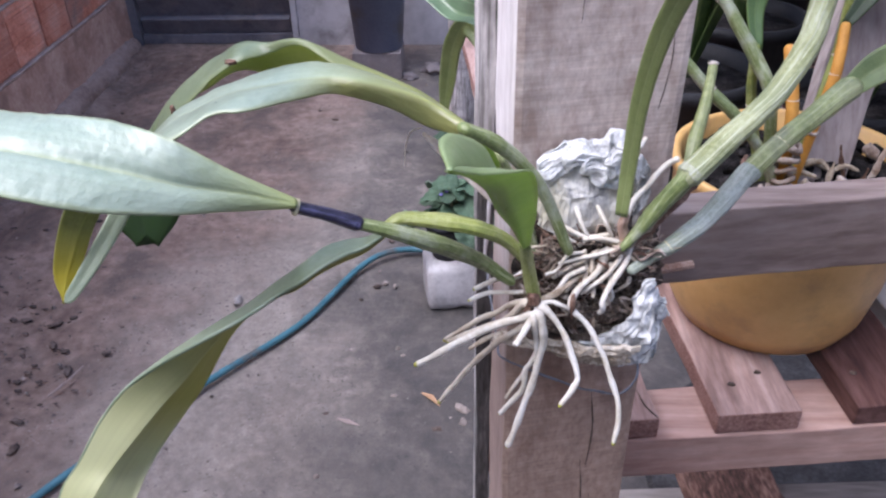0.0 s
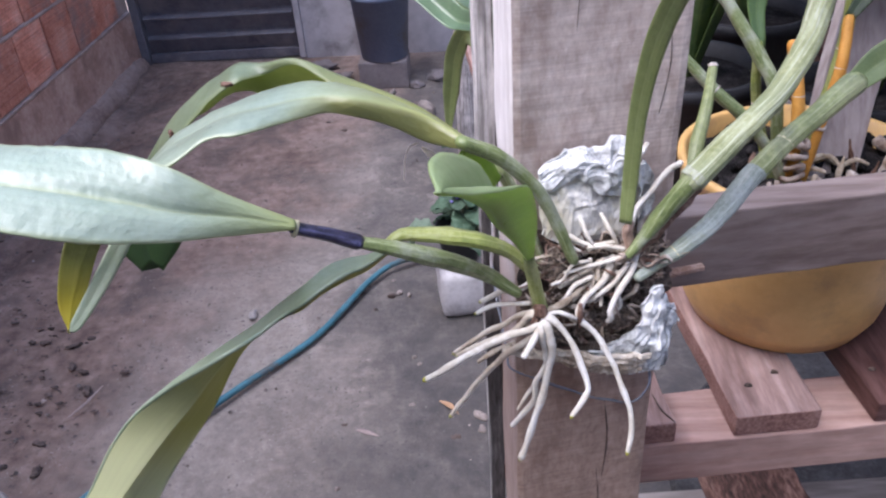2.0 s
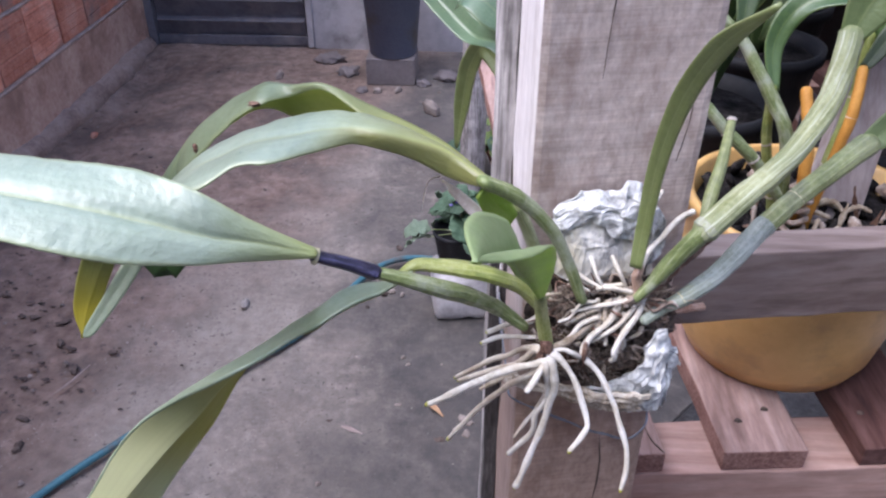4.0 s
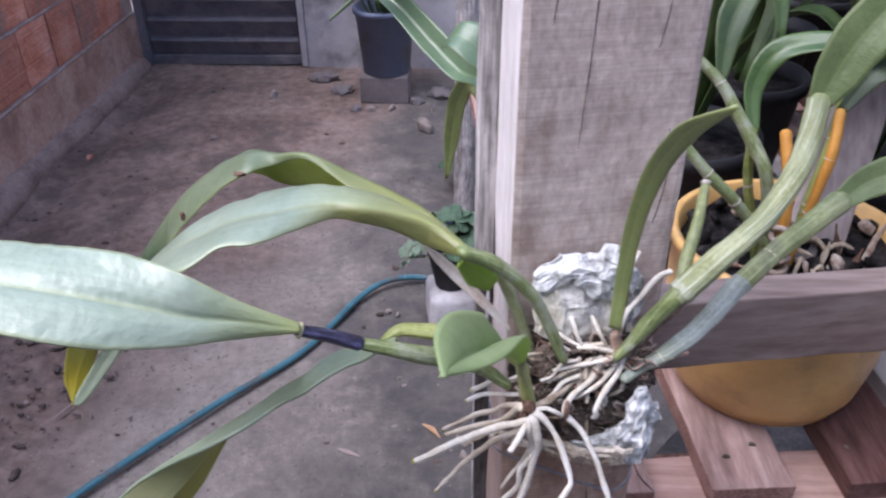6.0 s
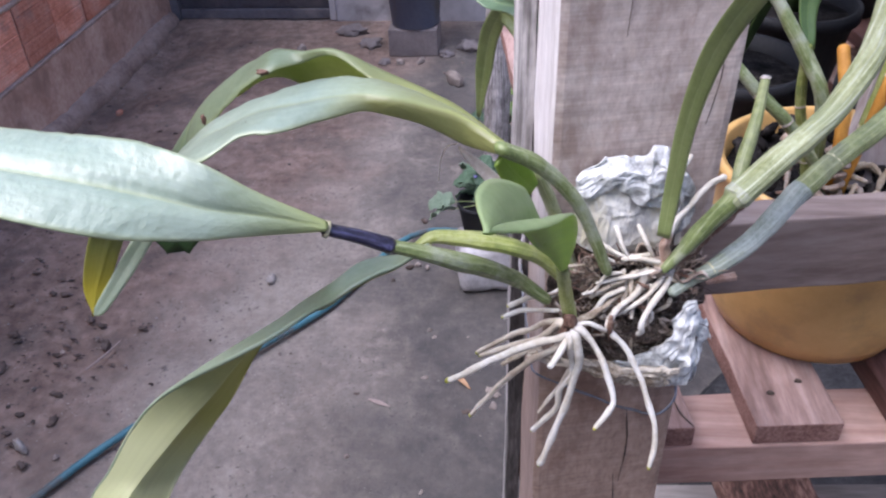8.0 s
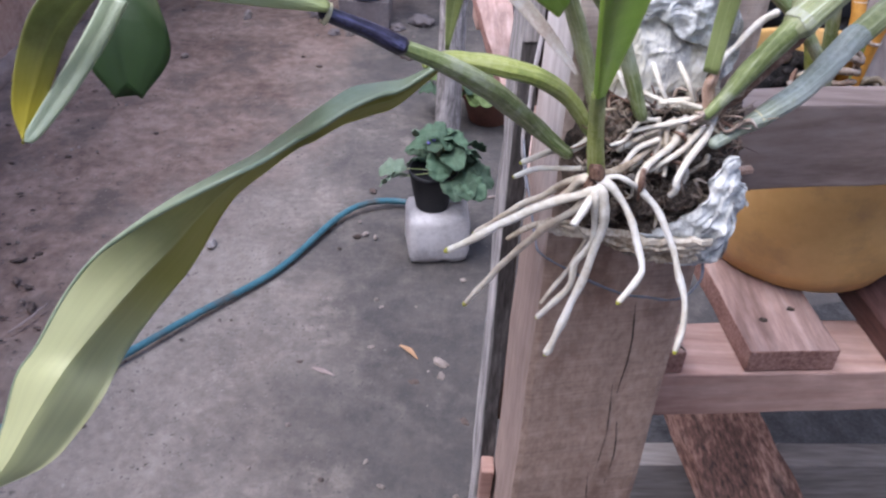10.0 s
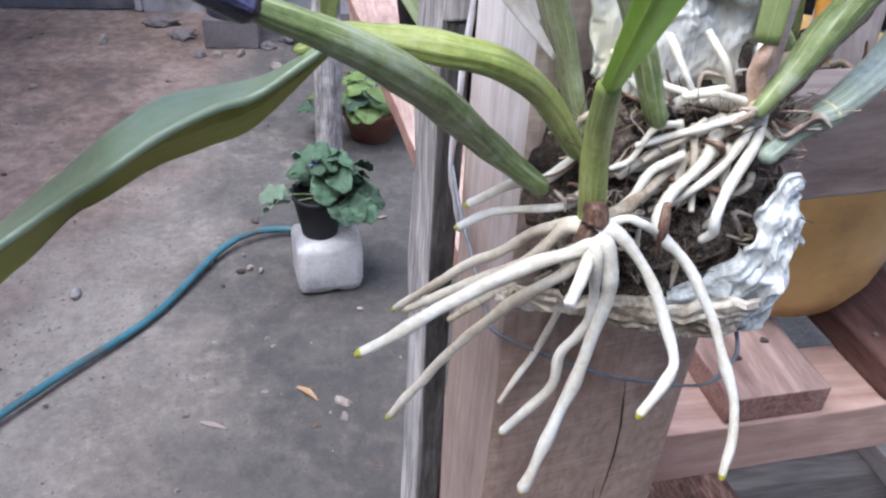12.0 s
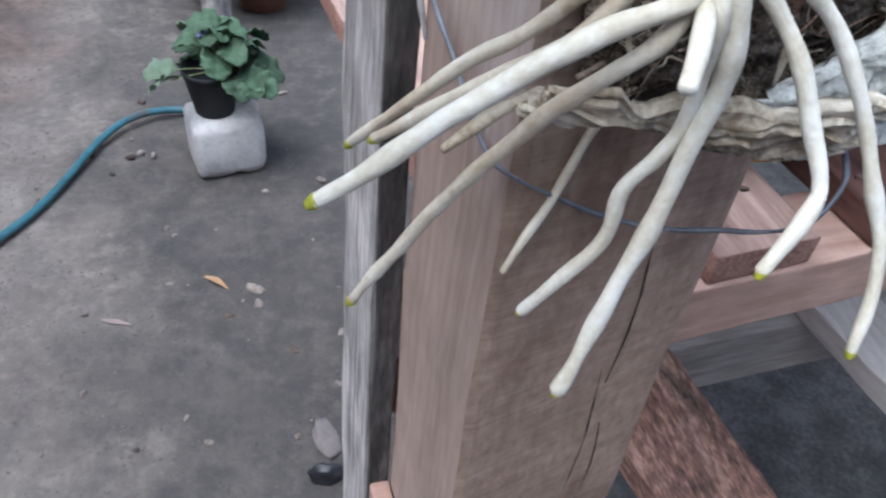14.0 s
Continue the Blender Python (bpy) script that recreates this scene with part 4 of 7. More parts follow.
def mortar_bead(z, seed):
    """Lumpy mortar squeezed out along a bed joint."""
    bm = bmesh.new()
    rows = []
    for k in range(241):
        y = -0.4 + (BACK_Y - 0.01 + 0.4) * k / 240
        q = Vector((y * 17.0, seed * 3.3, 0))
        w = 0.004 + 0.006 * max(0.0, noise.noise(q)) + 0.003 * noise.noise(q * 3.1)
        h = 0.007 + 0.006 * noise.noise(q * 0.8 + Vector((0, 5, 0)))
        zz = z + 0.004 * noise.noise(q * 0.5 + Vector((0, 0, 7)))
        rows.append([bm.verts.new((WALL_X + a, y, zz + b)) for a, b in ((-0.012, -h), (w * 0.7, -h * 0.8), (w, 0), (w * 0.5, h * 0.8), (-0.012, h))])
    for a, b in zip(rows, rows[1:]):
        for j in range(4):
            bm.faces.new((a[j], a[j + 1], b[j + 1], b[j]))
    bm.faces.new(rows[0])
    bm.faces.new(rows[-1][::-1])
    return finish(bm)


for k in range(4):
    tagged(part("mortar_joint", mortar_bead(0.237 + 0.2055 * k, k), M_MORTAR), "lumpy grey mortar bed joint of the brick wall", "mortar", kind="structure")

# back wall with the door's opening
DOOR_L, DOOR_R, DOOR_H = -1.444, -0.715, 2.06
bm = box(DOOR_R, BACK_Y, -0.05, 1.9, BACK_Y + 0.15, 2.6, 0.004)
box(WALL_X - 0.16, BACK_Y, DOOR_H, DOOR_R - 0.0005, BACK_Y + 0.15, 2.6, 0.0, bm=bm)
tagged(part("wall_north", bm, M_PLASTER), "stained grey-white cement plastered wall", "wall", kind="structure")
# east wall is added, to hold back skylight from the shelf's side
tagged(part("wall_east", box(1.75, -1.45, -0.05, 1.9, BACK_Y - 0.002, 2.6, 0.004), M_PLASTER), "added grey cement plastered yard wall that holds back light", "wall", kind="structure")

# south wall is added behind the camera; it cuts light on the post's front
tagged(part("wall_south", box(WALL_X - 0.005, -1.45, -0.05, 1.749, -1.3, 2.6, 0.004), M_PLASTER), "added grey cement plastered wall behind the camera, closing off light", "wall", kind="structure")

door = thing("door_1", "closed dark grey metal louvred door, dusty at the foot", "door", (DOOR_L, BACK_Y, 0), kind="structure")
bm = box(DOOR_L, BACK_Y - 0.012, 0.0, DOOR_L + 0.035, BACK_Y + 0.05, DOOR_H, 0.003)
tpart("door_frame", bm, M_DOOR, door)
tpart("door_frame", box(DOOR_R - 0.026, BACK_Y - 0.012, 0.0, DOOR_R, BACK_Y + 0.05, DOOR_H, 0.003), M_PLASTER, door, "pale chipped jamb")
leaf = tpart("door_leaf", box(DOOR_L + 0.036, BACK_Y + 0.025, 0.004, DOOR_R - 0.027, BACK_Y + 0.045, DOOR_H - 0.01, 0.002), M_DOOR, door)
tpart("kick_plate", box(DOOR_L + 0.037, BACK_Y + 0.002, 0.004, DOOR_R - 0.028, BACK_Y + 0.02, 0.045, 0.003), M_DOOR, door)
for k in range(22):
    z = 0.075 + 0.0885 * k
    slat = bmesh.new()
    prof = [(0.022, -0.03), (0.0, 0.028), (-0.006, 0.034), (-0.004, 0.040), (0.022, 0.046)]
    va = [[slat.verts.new((x, BACK_Y + py, z + pz)) for py, pz in prof] for x in (DOOR_L + 0.045, DOOR_R - 0.036)]
    for j in range(4):
        slat.faces.new((va[0][j], va[0][j + 1], va[1][j + 1], va[1][j]))
    slat.faces.new((va[0][4], va[0][0], va[1][0], va[1][4]))
    slat.faces.new(va[0][::-1])
    slat.faces.new(va[1])
    tpart("louvre", finish(slat, False), M_DOOR, door)

# ---- the stand: posts, shelf, rails ----
POST = Matrix(((1.0015, -0.108, 0, 0.0414), (0.2238, 1.0689, 0, 0.2640), (0, 0, 1, 0), (0, 0, 0, 1)))
stand = thing("plant_stand", "rough wooden plant stand of pale posts and reddish slats", "plant stand", (0.0412, 0.2642, 0))


def post_body():
    """Front post: a squared timber with worn corners and shallow saw marks."""
    bm = box(0, 0, -0.02, 0.0648, 0.045, 1.75, 0.0035, POST, cuts=70, rough=0.0011, seed=3)
    bm.normal_update()
    side = POST.to_3x3() @ Vector((-1, 0, 0))
    # the left face takes the paler wood that paints in its skylight
    for f in bm.faces:
        f.material_index = 1 if f.normal.dot(side) > 0.75 else 0
    return bm


tpart("post", post_body(), (M_POST, M_POSTSIDE), stand, "pale grey-brown sawn timber post")
for x0, z0, z1, s in ((0.0425, 0.865, 0.918, 1), (0.0405, 0.806, 0.872, 3), (0.0385, 0.74, 0.81, 5), (0.0365, 0.66, 0.745, 6), (0.024, 1.22, 1.095, 2), (0.047, 0.80, 0.845, 7), (0.012, 1.19, 1.14, 2), (0.037, 1.20, 1.15, 2), (0.049, 1.17, 1.13, 2), (0.056, 1.10, 1.06, 2)):
    crack = tube([POST @ Vector((x0, -0.0003, z0)), POST @ Vector((x0 + 0.0016, -0.0003, (z0 + z1) / 2)), POST @ Vector((x0 - 0.001, -0.0003, z1))], [0.0001, 0.00022, 0.0003, 0.0001] if s != 2 else [0.0001, 0.00014, 0.00018, 0.0001], 24, 6, wobble=0.8, seed=s)
    tpart("crack", crack, M_FIBRE, stand)
tpart("back_board", box(0.0285, 0.3135, -0.01, 0.0370, 0.363, 1.75, 0.002, None, cuts=80, rough=0.0014, seed=8), M_GREYWOOD, stand, "weathered grey split board")
# dark strip paints the shade in the gap behind the post onto old wood
tpart("board_edge", box(0.0293, 0.3105, -0.01, 0.0368, 0.3133, 1.012, 0.0008, None, cuts=60, rough=0.0010, seed=18), M_GAPSHADE, stand, "weathered face coloured dark for the shade of the gap")
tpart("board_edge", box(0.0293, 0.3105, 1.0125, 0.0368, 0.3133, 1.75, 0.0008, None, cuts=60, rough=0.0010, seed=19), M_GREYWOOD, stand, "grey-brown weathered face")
tpart("splint", box(0.0376, 0.3165, 0.985, 0.056, 0.334, 1.75, 0.0015, None, cuts=50, rough=0.0018, seed=12), M_DARKWOOD, stand, "dark bark-edged packing strip")

SHELF = pose(0.18, 0.355, 0.82, 0, 0, 5.5)
tpart("front_beam", box(-0.142, -0.002, -0.050, 1.3, 0.043, -0.0165, 0.0015, SHELF, cuts=40, rough=0.0008, seed=2), M_BEAMWOOD, stand, "reddish sawn beam")
tpart("rear_beam", box(-0.09, 0.62, -0.050, 1.3, 0.665, -0.0165, 0.0015, SHELF), M_BEAMWOOD, stand, "reddish sawn beam")
for u0, u1, v0, mat, lab in ((-0.097, -0.037, 0.0, M_PINKWOOD, "pinkish sawn slat"), (0.0, 0.054, -0.001, M_PINKWOOD, "pinkish sawn slat"), (0.089, 0.146, -0.001, M_DARKWOOD, "dark red-brown slat"),
                             (0.157, 0.212, 0.02, M_PALEWOOD, "pale grey slat"), (0.25, 0.305, 0.0, M_PINKWOOD, ""), (0.34, 0.395, 0.004, M_DARKWOOD, ""), (0.44, 0.495, 0.0, M_DARKWOOD, ""),
                             (0.54, 0.595, 0.002, M_PINKWOOD, ""), (0.64, 0.695, 0.0, M_DARKWOOD, "")):
    slat = box(u0, v0, -0.016, u1, 0.92, 0.0, 0.0015, SHELF, cuts=30, rough=0.001, seed=int(u0 * 100))
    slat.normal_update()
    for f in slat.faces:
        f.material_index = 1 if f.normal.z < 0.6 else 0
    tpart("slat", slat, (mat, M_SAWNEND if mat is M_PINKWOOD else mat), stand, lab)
tpart("cross_piece", box(0.0292, 0.2985, 0.712, 0.0362, 0.3098, 0.774, 0.0015, None, cuts=10, rough=0.0012, seed=31), M_BEAMWOOD, stand, "reddish end-grain cross piece")
for u, v in ((0.0175, 0.0255), (0.0384, 0.035), (-0.06, 0.09), (0.100, 0.029), (0.185, 0.08), (0.28, 0.06)):
    tpart("nail_hole", lump(SHELF @ Vector((u, v, 0.0004)), (0.0025, 0.0019, 0.0009), int(u * 900), 0.5, 2, 2.0), M_FIBRE, stand)
tpart("crack", tube([SHELF @ Vector((-0.045, 0.0257, 0.0008)), SHELF @ Vector((-0.043, 0.011, 0.0006)), SHELF @ Vector((-0.038, 0.0005, 0.0003))], [0.0002, 0.0005, 0.0004], 16, 6, wobble=0.5), M_FIBRE, stand)
RAIL = pose(0.1, 0.3275, 0, 0, 0, 8.5)
tpart("rail", box(-0.045, 0.0, 0.938, 1.2, 0.02, 0.980, 0.0015, RAIL, cuts=60, rough=0.0012, seed=6), M_RAILWOOD, stand, "grey-brown weathered rail board")
# lower tier
for x0, x1, y0, mat, lab in ((0.268, 0.362, 0.30, M_BARKWOOD, "rough red-brown plank with bark"), (0.530, 0.605, 0.30, M_PALEWOOD, "pale grey plank")):
    tpart("lower_plank", box(x0, y0, 0.474, x1, 0.68, 0.5, 0.002, pose(0.05, -0.02, 0, 0, 0, 6.0), cuts=30, rough=0.0018, seed=int(x0 * 50)), mat, stand, lab)
tpart("lower_beam", box(-0.1, 0.0, 0.400, 1.3, 0.03, 0.4735, 0.002, pose(0.18, 0.553, 0, 0, 0, 3.0)), M_OLDBOARD, stand, "grey-brown weathered board")

# ---- yellow bowl pot with its plant ----
POT = Vector((0.238, 0.468, 0.8205))
pot = thing("flower_pot", "round yellow-orange plastic bowl pot with dark bark mix", "plant pot", POT)
tpart("bowl", turned([(0.050, 0.0), (0.060, 0.002), (0.067, 0.016), (0.0725, 0.045), (0.0748, 0.085), (0.075, 0.112), (0.0785, 0.113), (0.0785, 0.119), (0.076, 0.1205), (0.0725, 0.119), (0.071, 0.085), (0.066, 0.05), (0.05, 0.01), (0.0, 0.009)], POT, 56), M_YELLOW, pot)
bm = bmesh.new()
rings = []
for r in [0.0705 * k / 14 for k in range(15)]:
    rings.append([bm.verts.new((POT.x + r * math.cos(a), POT.y + r * math.sin(a), POT.z + 0.106 + 0.008 * noise.noise(Vector((r * 70 * math.cos(a), r * 70 * math.sin(a), 1))))) for a in [2 * math.pi * j / 40 for j in range(40)]])
for a, b in zip(rings, rings[1:]):
    for j in range(40):
        bm.faces.new((a[j], a[(j + 1) % 40], b[(j + 1) % 40], b[j]))
tpart("bark_mix", finish(bm), M_SOIL, pot, "dark chunky bark")
rnd = random.Random(4)
for k in range(80):
    a, r = rnd.uniform(0, 6.28), 0.066 * math.sqrt(rnd.random())
    ch = lump((POT.x + r * math.cos(a), POT.y + r * math.sin(a), POT.z + 0.109 + rnd.uniform(0, 0.006)), (rnd.uniform(0.004, 0.009), rnd.uniform(0.003, 0.007), rnd.uniform(0.003, 0.005)), k, 0.5, 1, 2.0,
              m=pose(0, 0, 0, rnd.uniform(0, 90), rnd.uniform(0, 90), rnd.uniform(0, 360)))
    tpart("bark_chip", ch, M_TWIG if k % 14 == 0 else M_SOIL, pot)
potted = thing("potted_orchid", "orchid with green and orange dry canes in the yellow bowl pot", "orchid", POT + Vector((0, 0, 0.09)))
PX = POT + Vector((0, 0, 0.106))


def potted_cane(pts, rad, mat):
    tpart("cane", tube(pts, rad, 30, 12, wobble=0.08, seed=len(pts)), mat, potted)
    for f in (1, 2):
        p, q = Vector(pts[f]), Vector(pts[f + 1])
        tpart("node_ring", tube([p, p.lerp(q, 0.035)], [rad[1] * 1.04, rad[1] * 1.0], 2, 12, rounded=False), M_PALESHEATH, potted)


potted_cane([(0.145, 0.452, 1.020), (0.166, 0.438, 0.999), (0.182, 0.430, 0.985), (0.205, 0.428, 0.955), (0.218, 0.435, 0.915)], [0.003, 0.0038, 0.0034, 0.003], M_CANE)
potted_cane([(0.150, 0.480, 1.064), (0.173, 0.469, 1.044), (0.185, 0.457, 1.026), (0.194, 0.449, 1.012), (0.203, 0.439, 0.990), (0.215, 0.445, 0.915)], [0.0026, 0.0036, 0.0042, 0.004, 0.003], M_CANE)
potted_cane([(0.212, 0.453, 1.019), (0.214, 0.437, 0.994), (0.216, 0.432, 0.96), (0.222, 0.445, 0.912)], [0.0034, 0.0037, 0.0034, 0.0028], M_ORANGE)
potted_cane([(0.244, 0.460, 1.030), (0.240, 0.448, 1.005), (0.234, 0.445, 0.97), (0.230, 0.450, 0.912)], [0.0030, 0.0034, 0.0030, 0.0026], M_ORANGE)
potted_cane([(0.250, 0.475, 1.045), (0.247, 0.466, 1.010), (0.238, 0.456, 0.97), (0.232, 0.455, 0.91)], [0.003, 0.004, 0.004, 0.003], M_CANE_YG)
potted_cane([(0.192, 0.452, 1.020), (0.196, 0.452, 0.985), (0.206, 0.45, 0.95), (0.216, 0.452, 0.91)], [0.0028, 0.003, 0.003, 0.0026], M_CANE_YG)
for pts, wid, nor, mat in (
        ([(0.193, 0.452, 1.018), (0.192, 0.466, 1.042), (0.204, 0.470, 1.062), (0.228, 0.462, 1.070), (0.250, 0.45, 1.068)], [0.003, 0.006, 0.008, 0.008, 0.002], [(0, -0.9, 0.4), (0, -0.6, 0.8), (0.2, -0.4, 0.9)], M_LEAF_DEEP),
        ([(0.250, 0.475, 1.045), (0.27, 0.47, 1.075), (0.30, 0.45, 1.085), (0.33, 0.43, 1.07)], [0.004, 0.011, 0.011, 0.002], [(0, -0.7, 0.7), (0, -0.3, 1), (0.3, -0.2, 1)], M_LEAF_DEEP),
        ([(0.173, 0.469, 1.044), (0.18, 0.49, 1.075), (0.20, 0.51, 1.10), (0.23, 0.52, 1.11)], [0.003, 0.010, 0.010, 0.002], [(0, -0.8, 0.6), (0, -0.6, 0.8), (0.2, -0.5, 0.8)], M_LEAF_FAR),
        ([(0.244, 0.46, 1.03), (0.262, 0.468, 1.05), (0.285, 0.47, 1.055), (0.31, 0.46, 1.04)], [0.003, 0.008, 0.009, 0.002], [(0, -0.6, 0.8), (0, -0.4, 0.9), (0.2, -0.3, 0.9)], M_LEAF_FAR)):
    tpart("leaf", blade(pts, wid, nor, 0.3, 24, 8), mat, potted)
# curled dry bulb and old roots on the bark
for k in range(7):
    z = PX.z + 0.002 + 0.0062 * k
    cx, cy = 0.2125 + 0.0007 * k, 0.4245 + 0.0012 * k
    ring = [(cx + 0.0062 * math.cos(a), cy + 0.0055 * math.sin(a), z + 0.0012 * math.sin(a * 2 + k)) for a in [6.283 * j / 10 for j in range(11)]]
    tpart("stump_ring", tube(ring, [0.0018, 0.0021, 0.0018], 20, 6, rounded=False, wobble=0.5, seed=k), M_TWIG, potted, "pale ringed dry bulb stump")
for k in range(5):
    c = Vector((0.236 + rnd.uniform(-0.03, 0.04), 0.448 + rnd.uniform(-0.02, 0.02), PX.z - 0.002))
    d = Vector((rnd.uniform(-0.4, 0.4), rnd.uniform(-0.3, 0.1), 1)) * rnd.uniform(0.02, 0.045)
    r = rnd.uniform(0.002, 0.0036)
    tpart("shrivelled_bulb", tube([c, c + d * 0.4 + Vector((rnd.uniform(-0.003, 0.003), 0, 0)), c + d], [r * 0.6, r, r * 0.7, r * 0.2], 26, 14, flat=0.6, wobble=0.55, seed=k, ribs=5), rnd.choice((M_OLDROOT, M_TWIG, M_TWIG, M_BROWN)), potted, "shrivelled dry bulb")
for k in range(22):
    a = rnd.uniform(0, 6.28)
    c = Vector((0.225 + rnd.uniform(-0.03, 0.035), 0.44 + rnd.uniform(-0.025, 0.03), PX.z + rnd.uniform(0.004, 0.014)))
    d = Vector((math.cos(a), math.sin(a), rnd.uniform(-0.2, 0.7))) * rnd.uniform(0.008, 0.02)
    tpart("old_root", tube([c, c + d * 0.5 + Vector((0, 0, rnd.uniform(0.0, 0.006))), c + d], [0.0012, 0.0018, 0.001], 10, 7, wobble=0.3, seed=k), rnd.choice((M_OLDROOT, M_OLDROOT, M_TWIG, M_BROWN)), potted)
stake = thing("wooden_stake", "broad pinkish-grey wooden stake standing in the pot", "stake", (0.262, 0.47, 0.90))
tpart("stake_board", box(-0.021, -0.004, -0.02, 0.021, 0.004, 0.158, 0.0012, pose(0.250, 0.462, 0.918, -14, 14, 12), cuts=24, rough=0.0008, seed=5), M_STAKE, stake)


# ---- black pots and plants on the shelf behind ----
def black_pot(x, y, r, h, label):
    p = Vector((x, y, 0.8205))
    t = thing("nursery_pot", label, "plant pot", p, group="black nursery pots")
    tpart("pot_wall", turned([(r * 0.72, 0), (r * 0.74, 0.002), (r * 0.97, h - 0.012), (r * 1.05, h - 0.012), (r * 1.05, h), (r * 0.96, h), (r * 0.93, h - 0.02), (r * 0.7, 0.006), (0, 0.006)], p, 36), M_BLACKPOT, t)
    tpart("soil", turned([(0.001, h - 0.018), (r * 0.92, h - 0.018), (r * 0.90, h - 0.012), (0.001, h - 0.008)], p, 24), M_SOIL, t)
    return p + Vector((0, 0, h - 0.01))


def strap_plant(base, leaves, label, mat, seed, group=""):
    """A tuft of strap leaves rising from the pot and arching over."""
    t = thing("strap_leaf_plant", label, "plant", base, group)
    r = random.Random(seed)
    for az, out, up, w in leaves:
        d = Vector((math.cos(radians(az)), math.sin(radians(az)), 0))
        o = base + d * 0.006
        pts = [o, o + d * out * 0.25 + Vector((0, 0, up * 0.7)), o + d * out * 0.6 + Vector((0, 0, up)), o + d * out + Vector((0, 0, up * r.uniform(0.45, 0.8)))]
        n0 = Vector((0, 0, 1)) * 0.4 - d
        tpart("leaf", blade(pts, [w * 0.5, w * 0.8, w, w * 0.8, w * 0.12], [n0, Vector((0, 0, 1)) - d * 0.4, Vector((0, 0, 1)) + d * 0.2], 0.35, 26, 8), mat, t)
    return t


b1 = black_pot(0.098, 0.745, 0.045, 0.085, "black plastic nursery pot on the pinkish slat")
strap_plant(b1, [(185, 0.20, 0.16, 0.016), (150, 0.13, 0.19, 0.013), (60, 0.12, 0.2, 0.013), (-40, 0.10, 0.2, 0.012)], "strap-leaved plant arching out over the yard", M_LEAF_BLUE, 5)
big = thing("arching_leaf_orchid", "orchid with broad glossy leaves hanging past the post", "orchid", (0.09, 0.66, 0.86))
tpart("pot_ball", lump((0.10, 0.645, 0.845), (0.03, 0.03, 0.03), 5, 0.3, 3, flat_base=True), M_FIBRE, big)
tpart("leaf", blade([(0.085, 0.645, 0.865), (0.045, 0.640, 0.967), (0.014, 0.684, 0.970), (-0.012, 0.712, 0.985), (-0.05, 0.75, 1.012), (-0.09, 0.78, 1.03)], [0.004, 0.009, 0.014, 0.016, 0.014, 0.004], [(-0.5, -0.7, 0.4), (-0.1, -0.7, 0.7), (0, -0.6, 0.8)], 0.65, 40, 10), M_LEAF_BLUE, big)
tpart("leaf", blade([(0.085, 0.645, 0.865), (0.05, 0.62, 0.985), (0.03, 0.62, 1.012), (0.012, 0.63, 1.02), (0.0, 0.65, 1.005)], [0.004, 0.012, 0.018, 0.014, 0.003], [(0, -0.7, 0.7), (0, -0.6, 0.8), (-0.3, -0.5, 0.8)], 0.15, 30, 10), M_LEAF_BLUE, big)
tpart("leaf", blade([(0.085, 0.65, 0.865), (0.03, 0.72, 0.94), (0.012, 0.74, 0.925), (0.004, 0.75, 0.88), (-0.002, 0.75, 0.83)], [0.004, 0.008, 0.010, 0.009, 0.002], [(-0.2, -0.9, 0.3), (-0.3, -0.9, 0.2), (-0.3, -0.9, 0.1)], 0.3, 30, 8), M_LEAF_OLIVE, big)
for x, y, r, h, s in ((0.205, 0.645, 0.062, 0.115, 1), (0.345, 0.62, 0.055, 0.10, 2), (0.41, 0.50, 0.05, 0.09, 3), (0.30, 0.80, 0.06, 0.11, 4), (0.45, 0.76, 0.06, 0.11, 6), (0.55, 0.55, 0.055, 0.1, 7), (0.62, 0.72, 0.06, 0.11, 8), (0.68, 0.50, 0.06, 0.11, 9), (0.52, 0.92, 0.06, 0.11, 10), (0.36, 0.95, 0.06, 0.11, 11), (0.76, 0.82, 0.06, 0.11, 12), (0.47, 1.10, 0.06, 0.11, 13), (0.61, 1.08, 0.06, 0.11, 14)):
    b = black_pot(x, y, r, h, "black plastic nursery pot with dark bark")
    rr = random.Random(s + 20)
    strap_plant(b, [(rr.uniform(0, 360), rr.uniform(0.07, 0.18), rr.uniform(0.12, 0.30), rr.uniform(0.010, 0.019)) for k in range(13)], "tuft of shaded strap leaves in a black pot", M_LEAF_FAR, s, "shaded plants on the shelf")


# ---- the mounted orchid ----
mount = thing("orchid_mount", "crumpled pale grey-white weathered wrap with dark fibre tied to the post", "plant mount", (0.075, 0.262, 0.965))
tpart("fibre_core", lump((0.0735, 0.2665, 0.990), (0.0285, 0.0085, 0.032), 7, 0.3, 5, 3.4), M_FIBRE, mount, "dark brown fibre core")
for k, (x, y, z, a, b) in enumerate(((0.082, 0.2530, 0.984, 0.0075, 0.0060), (0.070, 0.2530, 0.980, 0.0065, 0.0055), (0.088, 0.2570, 0.994, 0.0060, 0.0070), (0.058, 0.2540, 1.008, 0.0060, 0.0060), (0.077, 0.2535, 1.000, 0.0050, 0.0060), (0.064, 0.2535, 0.992, 0.0045, 0.0050), (0.0915, 0.2570, 0.9770, 0.0085, 0.0150), (0.0780, 0.2560, 0.9680, 0.0120, 0.0070), (0.0560, 0.2560, 0.9780, 0.0100, 0.0080))):
    tpart("fibre_tuft", lump((x, y, z), (a, 0.0045, b), 40 + k, 0.55, 4, 3.6), M_TUFT, mount, "matted grey-brown fibre")
